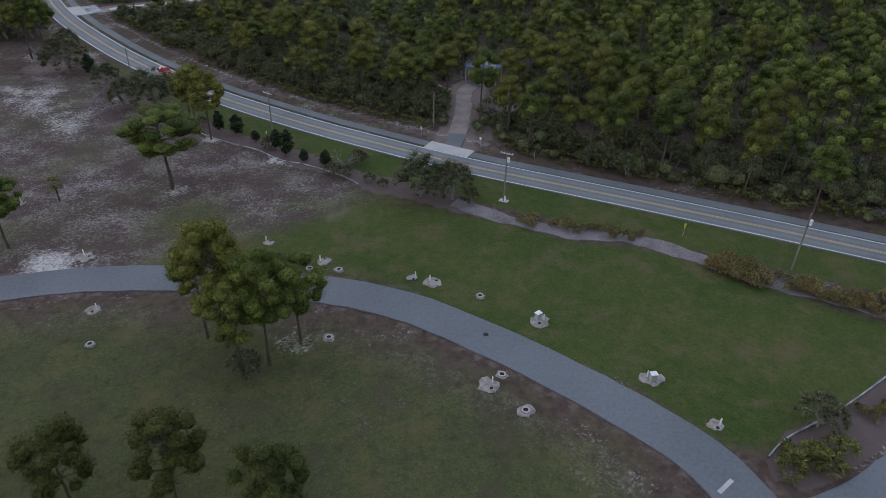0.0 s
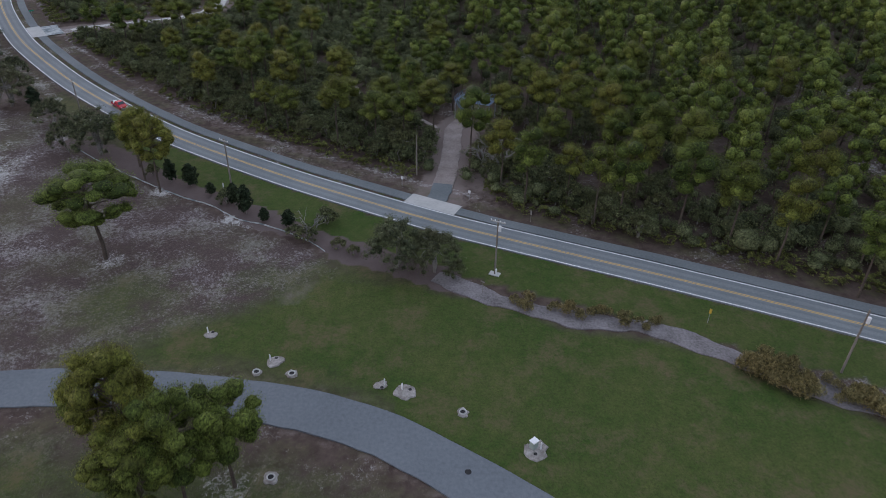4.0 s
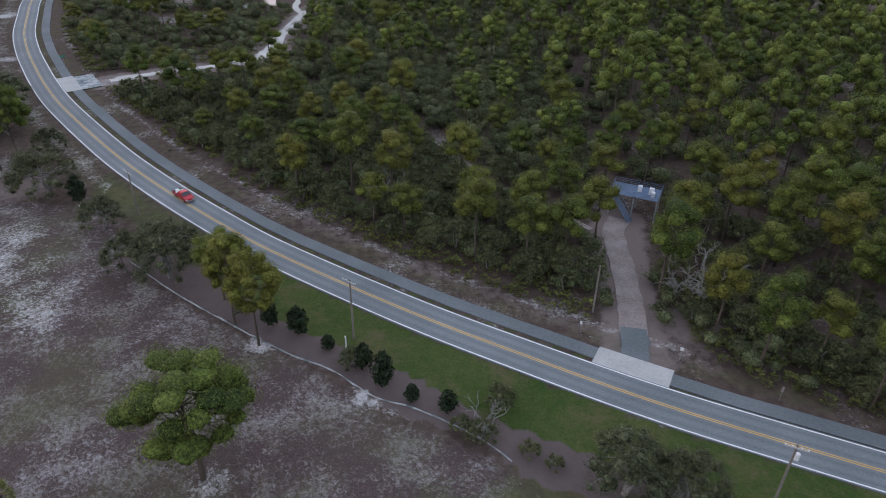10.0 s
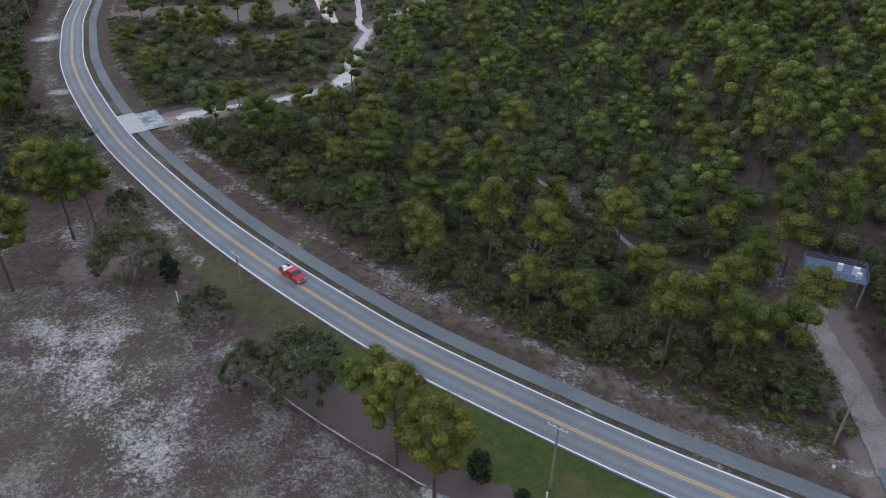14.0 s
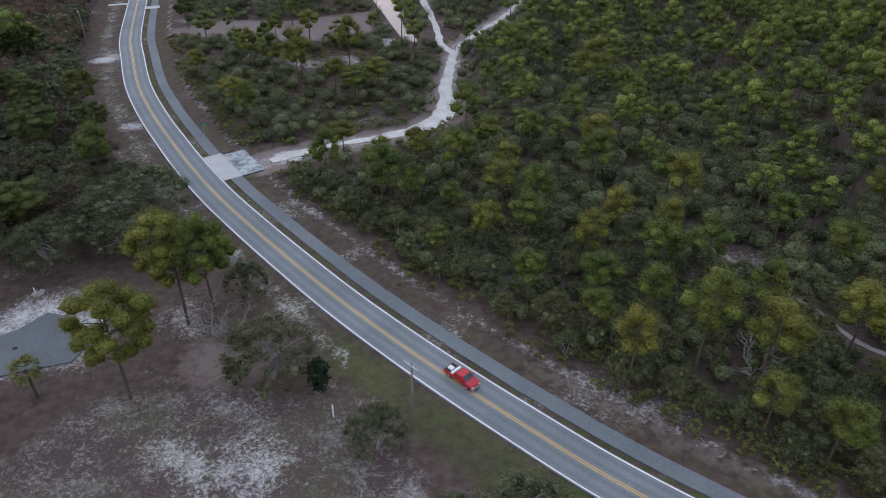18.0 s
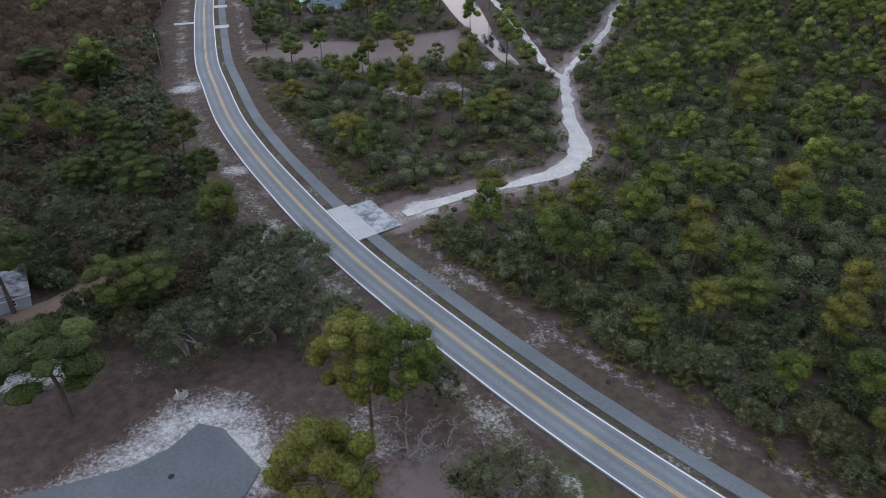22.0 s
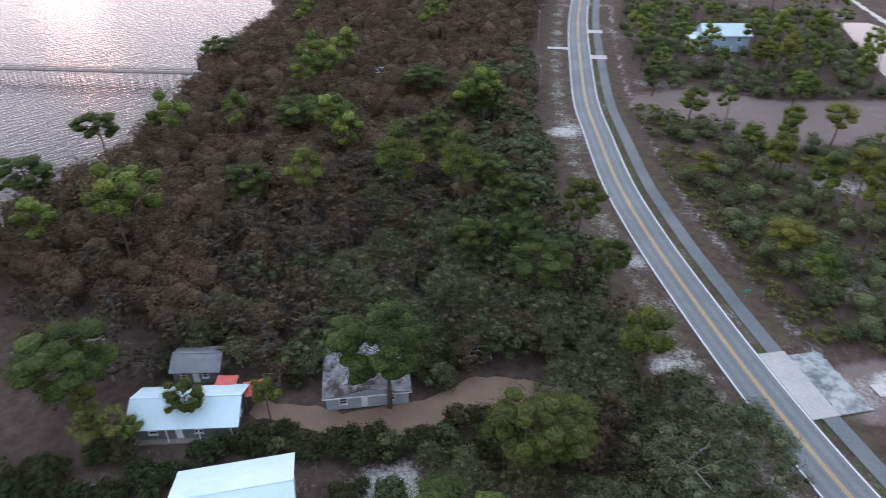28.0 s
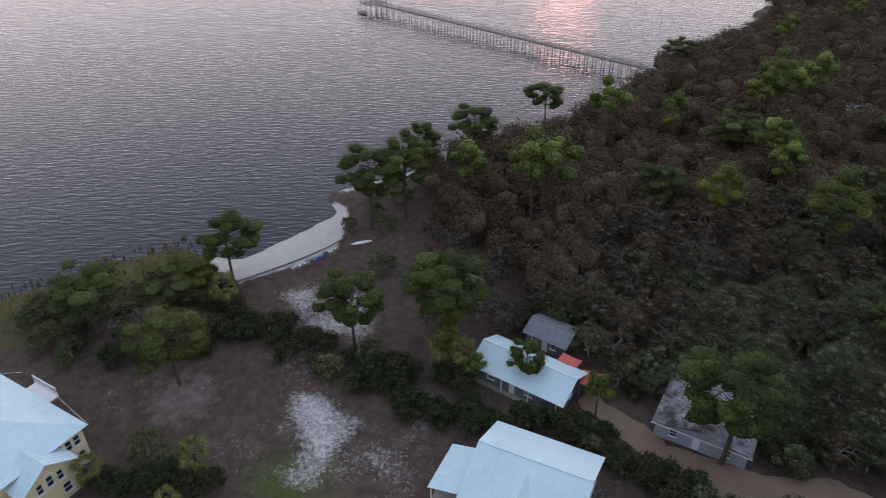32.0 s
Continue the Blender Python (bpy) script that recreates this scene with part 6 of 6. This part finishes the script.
def hook_up(x, y, kind, turn, size=1.0):
    """A camp-site hook-up: a worn concrete pad with a white stand-pipe, a cabinet or a fire ring."""
    rng = np.random.default_rng(int(abs(x * 13 + y * 7)))
    root = tagged(thing("camp_hookup", x, y, 0, turn), {"box": "concrete pad with a pale green service cabinet and white pipe", "pipe": "worn concrete pad with a white stand-pipe", "ring": "small round concrete fire ring"}[kind], "utility pad", "camp hook-up pads")
    a = np.linspace(0, 2 * np.pi, 14, endpoint=False)
    r = size * (0.85 + 0.45 * rng.random(14)) * np.where(kind == "ring", 0.7, 1.0)
    rim = np.stack([r * np.cos(a) * 1.15, r * np.sin(a), np.full(14, 0.05)], -1)
    v = np.concatenate([rim, rim * (1.12, 1.12, 0) - (0, 0, 0.1), [(0, 0, 0.06)]])
    i = np.arange(14)
    j = (i + 1) % 14
    pad = new("pad", mesh_of("pad", [(v, np.stack([i, i + 14, j + 14, j], -1)), (v, np.stack([np.full(14, 28), i, j], -1))], M["pad"]))
    pad.parent = root
    if kind == "ring":
        put("ring", [tube([(0.45 * math.cos(q), 0.45 * math.sin(q), 0.14) for q in np.linspace(0, 6.283, 15)], 0.1, 6, False)], M["concrete"], root)
        put("ash", [tube([(0, 0, 0.05), (0, 0, 0.09)], 0.4, 12)], M["black"], root)
    else:
        put("stand_pipe", [tube([(0.5 * size, -0.35, 0.0), (0.5 * size, -0.35, 1.05), (0.5 * size, -0.35, 1.15)], [0.1, 0.1, 0.05], 8)], M["white_paint"], root)
        put("drain_cover", [tube([(-0.4 * size, -0.5, 0.05), (-0.4 * size, -0.5, 0.09)], 0.24, 12)], M["black"], root)
    if kind == "box":
        bm = chamfer_box(-0.35, 0.0, 0.05, 0.55, 0.75, 1.2, 0.06)
        cab = part("cabinet", bm, M["green_box"], root)
        put("lid", [box(-0.39, -0.04, 1.2, 0.59, 0.79, 1.27)], M["white_paint"], cab)
    return root


for _x, _y, _k, _s in ((20.5, 81.2, "box", 1.25), (34.2, 68.5, "box", 1.2), (4.6, 91.3, "pipe", 1.15), (1.2, 92.7, "pipe", 0.7), (12, 87.5, "ring", 0.9), (16, 62.8, "ring", 1.3), (-13.9, 97.6, "pipe", 0.95), (-11.1, 95, "ring", 1.0), (-139.5, 214.3, "pipe", 0.8), (-16, 95.4, "ring", 0.8), (39.9, 60, "pipe", 0.8),
                       (11.6, 67.5, "pipe", 1.15), (13.6, 69.5, "ring", 1.0), (-24.3, 103.5, "pipe", 0.7), (-47.4, 84.6, "pipe", 0.9), (-44.7, 76.5, "ring", 0.8), (-54.4, 99.1, "pipe", 1.2), (-10.9, 77.6, "ring", 1.0), (-74, 118, "pipe", 0.8)):
    hook_up(_x, _y, _k, (_x * 37) % 360, _s)
for _x, _y in ((12.1, 78.0), (-136.4, 200.3), (-79.2, 216.4)):
    tagged(put("manhole_cover", [tube([(0, 0, 0.0), (0, 0, 0.045)], [0.42, 0.4], 16)], M["black"]), "dark round manhole cover in the asphalt", "manhole").matrix_basis = pose(_x, _y, 0)


# ---- vehicles ----
def vehicle(name, label, x, y, turn, paint, pickup):
    root = tagged(thing(name, x, y, 0.05, turn), label, "car")
    side = [(-2.75, 0.55), (-2.75, 1.05), (-0.95, 1.08), (-0.8, 1.1), (-0.35, 1.75), (0.85, 1.78), (1.45, 1.15), (2.55, 1.02), (2.75, 0.85), (2.75, 0.5)] if pickup else \
        [(-2.3, 0.5), (-2.35, 1.0), (-2.1, 1.1), (-1.7, 1.6), (0.6, 1.65), (1.25, 1.08), (2.2, 0.95), (2.35, 0.75), (2.35, 0.45)]
    bm = bmesh.new()
    rows = []
    for yy, inset in ((-0.98, 0.0), (0.98, 0.0)):
        rows.append([bm.verts.new((px, yy * (0.82 if pz > 1.2 else 1.0), pz)) for px, pz in side])
    bm.faces.new(rows[0]), bm.faces.new(rows[1][::-1])
    for k in range(len(side)):
        q = (k + 1) % len(side)
        bm.faces.new((rows[0][q], rows[0][k], rows[1][k], rows[1][q]))
    bmesh.ops.recalc_face_normals(bm, faces=bm.faces)
    bmesh.ops.bevel(bm, geom=list(bm.edges), offset=0.06, segments=2, affect="EDGES")
    body = part("body", bm, paint, root)
    gl = [(-0.36, 1.66), (0.82, 1.69)] if pickup else [(-1.65, 1.5), (0.55, 1.55)]
    f = (0.9, 1.72, 1.42, 1.2) if pickup else (0.62, 1.58, 1.2, 1.12)
    v = np.array([(f[0], -0.7, f[1]), (f[0], 0.7, f[1]), (f[2], 0.84, f[3]), (f[2], -0.84, f[3])]) + (0.03, 0, 0.03)
    put("windscreen", [(np.concatenate([v, v - (0.03, 0, 0.03)]), QUAD_BOX)], M["glass"], root)
    b = (-0.4, 1.68, -0.76, 1.16) if pickup else (-1.74, 1.52, -2.06, 1.12)
    v = np.array([(b[0], -0.66, b[1]), (b[0], 0.66, b[1]), (b[2], 0.8, b[3]), (b[2], -0.8, b[3])]) + (-0.03, 0, 0.03)
    put("rear_window", [(np.concatenate([v, v + (0.03, 0, -0.03)]), QUAD_BOX)], M["glass"], root)
    for s in (-1, 1):
        put("side_window", [(np.array([(gl[0][0], s * 0.815, gl[0][1]), (gl[1][0], s * 0.815, gl[1][1]), (gl[1][0] + 0.42, s * 0.97, 1.2), (gl[0][0] - 0.25, s * 0.97, 1.2),
                                      (gl[0][0], s * 0.79, gl[0][1]), (gl[1][0], s * 0.79, gl[1][1]), (gl[1][0] + 0.42, s * 0.94, 1.2), (gl[0][0] - 0.25, s * 0.94, 1.2)]), QUAD_BOX)], M["glass"], root)
        put("headlight", [box(side[-2][0] - 0.12, s * 0.72 - 0.2, 0.72, side[-2][0] + 0.025, s * 0.72 + 0.2, 0.9)], M["lamp_glass"], root)
        put("tail_light", [box(side[1][0] - 0.02, s * 0.85 - 0.1, 0.75, side[1][0] + 0.1, s * 0.85 + 0.1, 1.0)], M["red_cloth"], root)
        put("mirror", [box(1.05, s * 1.08 - 0.1, 1.12, 1.2, s * 1.08 + 0.1, 1.3)], M["black"], root)
        for wx in ((-1.75, 1.75) if pickup else (-1.45, 1.45)):
            w = put("wheel", [tube([(wx, s * 0.98, 0.37), (wx, s * 0.74, 0.37)], 0.37, 16)], M["black"], root)
            put("rim", [tube([(wx, s * 0.995, 0.37), (wx, s * 0.97, 0.37)], 0.23, 12)], M["steel"], w)
    if pickup:
        put("bed_liner", [box(-2.66, -0.82, 1.04, -1.0, 0.82, 1.105)], M["black"], root)
        put("tool_box", [box(-1.35, -0.9, 1.1, -0.95, 0.9, 1.32)], M["white_paint"], root)
        put("load", [box(-2.4, -0.5, 1.11, -1.6, 0.2, 1.3)], M["white_paint"], root)
    put("bumper", [box(side[-2][0] - 0.05, -0.92, 0.42, side[-2][0] + 0.1, 0.92, 0.62)], M["steel"], root)
    put("bumper", [box(side[0][0] - 0.1, -0.9, 0.42, side[0][0] + 0.03, 0.9, 0.62)], M["steel"], root)
    return root


vehicle("pickup_truck", "red pickup truck with a white load on the road", -69.2, 193.2, -45.5, M["red_paint"], True)
vehicle("parked_car", "dark car parked on the gravel drive", -165.2, 246.4, 28, M["dark_paint"], False)


# ---- by the beach ----
def beach_chair(x, y, turn, mat, label):
    root = tagged(thing("beach_chair", x, y, 0, turn), label, "chair", "chairs above the beach")
    root.location.z = ground_at(x, y)
    for k in range(5):
        put("seat_slat", [box(-0.3, -0.3 + k * 0.13, 0.3 + k * 0.03, 0.3, -0.19 + k * 0.13, 0.33 + k * 0.03)], mat, root)
    for k in range(5):
        put("back_slat", moved([box(-0.3 + k * 0.122, -0.02, 0.0, -0.19 + k * 0.122, 0.02, 0.85)], Matrix.Translation((0, -0.32, 0.3)) @ Matrix.Rotation(radians(25), 4, "X")), mat, root)
    for s in (-1, 1):
        put("arm", [box(s * 0.4 - 0.07, -0.4, 0.55, s * 0.4 + 0.07, 0.35, 0.58)], mat, root)
        put("leg", [box(s * 0.38 - 0.03, 0.25, 0, s * 0.38 + 0.03, 0.33, 0.55)], mat, root)
        put("leg", [box(s * 0.38 - 0.03, -0.4, 0, s * 0.38 + 0.03, -0.32, 0.55)], mat, root)
    return root


for _x, _y, _m, _lab in ((-239.6, 199.6, "white_paint", "white slatted beach chair"), (-239.8, 200.8, "white_paint", "white slatted beach chair"), (-239.9, 202.0, "white_paint", "white slatted beach chair"), (-240.2, 203.9, "blue_plastic", "blue slatted beach chair"),
                         (-240.6, 205.3, "blue_plastic", "blue slatted beach chair"), (-241.4, 207.2, "white_paint", "white slatted beach chair"), (-241.9, 208.4, "white_paint", "white slatted beach chair")):
    beach_chair(_x, _y, 95 + _y % 1 * 30, M[_m], _lab)
_wall = glide([(-239.5, 180.5), (-240.6, 186), (-241, 192), (-242, 200), (-243.5, 207), (-245, 211)], 1.0)
_sw = tagged(thing("timber_bulkhead", 0, 0), "low weathered timber bulkhead at the top of the beach", "wall")
put("cap_board", [ribbon(_wall, -0.14, 0.14, 0.12, 0.08)], M["weathered"], _sw)
for (x, y) in _wall[::2]:
    put("post", [tube([(x, y, -1.6), (x, y, 0.16)], 0.1, 6)], M["weathered"], _sw)
put("boarding", [ribbon(_wall, -0.03, 0.03, 0.04, 1.0)], M["weathered"], _sw)


def canoe(x, y, turn, mat, label, s=1.0, z=0.0):
    """An upturned small boat."""
    t = np.linspace(-1, 1, 11)
    w = 0.42 * (1 - t**2) ** 0.6 + 0.02
    ring = np.linspace(0, np.pi, 7)
    v = np.array([(2.2 * a, b * math.cos(q), 0.38 * math.sin(q) * (0.5 + 0.5 * (1 - a * a))) for a, b in zip(t, w) for q in ring]) * s
    i = np.arange(10)[:, None] * 7 + np.arange(6)[None]
    ob = tagged(put("small_boat", [(v, np.stack([i, i + 1, i + 8, i + 7], -1).reshape(-1, 4)[:, ::-1])], mat, smooth=True), label, "boat")
    ob.matrix_basis = pose(x, y, z + ground_at(x, y), 0, 0, turn)
    return ob


canoe(-252.5, 288.5, 20, M["white_paint"], "pale upturned boat under the oaks", 1.3)
canoe(-248.5, 291.5, 60, M["white_paint"], "pale upturned boat under the oaks", 1.2)
canoe(-244.5, 296.5, 35, M["white_paint"], "large pale upturned boat under the oaks", 1.6)
canoe(-242, 213.5, 80, M["white_paint"], "white upturned dinghy on the sand", 0.9)


def sun_shade(x, y, turn, label):
    root = tagged(thing("canvas_canopy", x, y, 0, turn), label, "canopy")
    n = 9
    g = np.linspace(-1.5, 1.5, n)
    X, Y = np.meshgrid(g, g)
    Z = 2.5 + 0.35 * (1 - np.maximum(abs(X), abs(Y)) / 1.5) - 0.12 * (1 - (X / 1.5) ** 2) * (abs(Y) / 1.5)
    i = np.arange(n - 1)[:, None] * n + np.arange(n - 1)[None]
    put("canopy", [(np.stack([X, Y, Z], -1).reshape(-1, 3), np.stack([i, i + 1, i + n + 1, i + n], -1).reshape(-1, 4))], M["red_cloth"], root)
    for sx in (-1.4, 1.4):
        for sy in (-1.4, 1.4):
            put("leg", [tube([(sx, sy, -0.05), (sx, sy, 2.48)], 0.03, 6)], M["steel"], root)
    return root


sun_shade(-194.6, 225.4, 25, "faded red canvas canopy behind the house")
sun_shade(-190.3, 226.2, 40, "faded red canvas canopy behind the house")

# ---- beds, hedges and tufts ----
_tufts = []
for k in range(3):
    root = tagged(thing("bunch_grass", 0, 0), "clump of tawny bunch grass in the mulch strip", "grass", "bunch grasses along the strip")
    _r = np.random.default_rng(60 + k)
    _c = np.stack([_r.normal(size=7) * 0.45, _r.normal(size=7) * 0.35, 0.3 + 0.25 * _r.random(7)], -1)
    put("blades", [needle_cards(_r, _c, np.full((7, 3), 0.42) * (1, 1, 1.3), 130, 0.05, 5.0)], M["tuft"], root)
    _tufts.append(root)
random.seed(9)
for k in range(9):
    plant(_tufts[k % 3], 21.5 + k * 2.7 + random.uniform(-0.6, 0.6), 110.6 - k * 0.75 + random.uniform(-0.9, 0.9), random.uniform(1.2, 2.0))
for k in range(44):
    t = random.random()
    plant(_tufts[k % 3], 53 + t * 30 + random.uniform(-1.5, 1.5), 95.6 - t * 15.5 + random.uniform(-2.4, 2.2), random.uniform(1.3, 2.3))
for k in range(10):
    plant(_tufts[k % 3], 60 + k * 1.4, 61.2 + k * 0.7 + random.uniform(-1, 1), random.uniform(1.1, 1.6))
_rng = np.random.default_rng(17)
_pal = []
for x, y in ((46.5, 53.2), (47.8, 52.4), (49, 53.3), (50.2, 54.0), (48.6, 54.6), (51.4, 53.6), (47, 54.3), (52.3, 55.2), (45.8, 52.2), (50.8, 52.6), (53.6, 54.6)):
    _pal += palmetto_pieces(_rng, x, y, 0, 1.7)
tagged(put("palmetto_clump", _pal, M["palm"]), "low yellow-green palmetto clump in the corner bed", "shrubs", kind="stuff")

_thicket = [tree("thicket_shrub", "dense dark evergreen shrub in the thicket round the yard", "shrub", oak_pieces(np.random.default_rng(40 + k), 3.0, 1.9, 13, 95, 0.16, 3, 4, 4, 0.6), M["limb"], M["thicket" if k < 3 else "scrub"]) for k in range(5)]
random.seed(31)
_n = 0


def thicket(line, step, wide, lo, hi, dark=4):
    """Shrubs strewn along a line."""
    global _n
    for x, y in glide(line, step):
        plant(_thicket[_n % 5 if _n % dark == 0 else _n % 3], x + random.uniform(-wide, wide), y + random.uniform(-wide, wide), random.uniform(lo, hi))
        _n += 1


thicket([(-238, 186), (-230, 187.5), (-222, 191.5), (-214, 196), (-206, 200), (-198, 204), (-191, 210)], 1.1, 2.6, 0.7, 1.35)
thicket([(-212, 200), (-206, 205), (-201, 210), (-196, 211)], 1.6, 2.2, 0.8, 1.3)
thicket([(-190, 215.5), (-182, 221), (-174, 223.5), (-166, 228), (-158, 233.5), (-150, 240), (-143, 245)], 1.0, 2.0, 0.7, 1.3)
thicket([(-172, 216), (-165, 221), (-158, 228), (-150, 234)], 1.7, 2.4, 0.7, 1.25, 2)
thicket([(-207, 164), (-204, 168), (-202.5, 172), (-199, 176)], 1.2, 1.4, 0.8, 1.3)
thicket([(-229, 168), (-227, 176), (-228, 184), (-233, 188)], 1.5, 2.5, 0.7, 1.4)
thicket([(-240, 160), (-238, 170), (-240, 180), (-244, 184)], 1.5, 4.0, 0.5, 1.0, 2)
thicket([(-170, 240), (-163, 249), (-154, 254), (-147, 256)], 1.5, 2.4, 0.8, 1.5, 2)
thicket([(-186, 231), (-190, 233), (-203, 234), (-206, 226)], 1.6, 1.6, 0.7, 1.3, 2)
for k, (x, y, s) in enumerate([(-186.2, 223.8, 0.5), (-203.4, 210.8, 0.42), (-207, 213, 0.5), (-199, 212.5, 0.4), (-134, 180, 0.6), (-139, 176, 0.7), (-128, 176, 0.55)]):
    plant(WOOD_PINES[k % 5], x, y, s, None, 1.0)
for k, (x, y, s) in enumerate([(-212, 221, 0.9), (-217, 226, 1.0), (-222, 232, 1.0), (-207, 223, 0.8), (-229, 226, 0.9), (-208, 231, 0.9), (-189, 229.5, 0.6), (-232, 238, 1.0), (-193, 233, 0.8), (-214, 214, 0.7), (-219, 219, 0.8),
                               (-185, 243, 0.9), (-176, 246, 1.0), (-169, 249, 1.0), (-190, 240, 1.0), (-165, 244, 0.8), (-199, 236, 1.0), (-160, 252, 0.9), (-236, 226, 0.8), (-240, 232, 0.8), (-227, 221, 0.7), (-246, 236, 0.8), (-232, 231, 0.9)]):
    plant(RUSTY[k % 3], x, y, s)
for k, (x, y, s) in enumerate([(-256, 222, 0.8), (-252.5, 227, 0.9), (-258, 229, 0.7), (-250, 220, 0.7), (-263, 241, 0.8), (-258, 245, 0.9), (-248, 213.5, 0.6), (-266, 258, 0.8), (-244, 220, 0.8)]):
    plant(SCRUB[k % 4], x, y, s)
random.seed(21)
for k in range(26):
    plant(SCRUB[k % 4], random.uniform(-249, -229), random.uniform(157, 186), random.uniform(0.45, 0.8))
for k, (x, y, s) in enumerate([(-157, 224, 0.62), (-150, 226, 0.7), (-147, 234, 0.6), (-163, 225.5, 0.45), (-143, 240, 0.6), (-161.5, 249.8, 0.8), (-169, 247.5, 0.6), (-154.5, 252, 0.85), (-167, 250, 0.8), (-158, 256, 0.9), (-150, 258, 0.9), (-172, 247, 0.7), (-171.5, 242.5, 0.55), (-184.5, 240.5, 0.6), (-186, 234, 0.5), (-180, 244, 0.75), (-205, 232, 0.7), (-196.5, 231, 0.65), (-203, 237, 0.8)]):
    plant(OAKS[k % 3], x, y, s)
_reed = []
_rng = np.random.default_rng(3)
for k in range(900):
    x, y = _rng.uniform(-268, -240), _rng.uniform(120, 186)
    z, d = (float(q[0]) for q in land(np.array([x]), np.array([y])))
    if -1.2 < d < 16:
        v, f = grass_tuft(k % 7, 1.0, 7)[0]
        _reed.append((v + (x, y, max(z, -1.2) - 0.05), f))
tagged(put("marsh_reeds", _reed, M["tuft"]), "tawny marsh reeds along the water's edge", "reeds", kind="stuff")
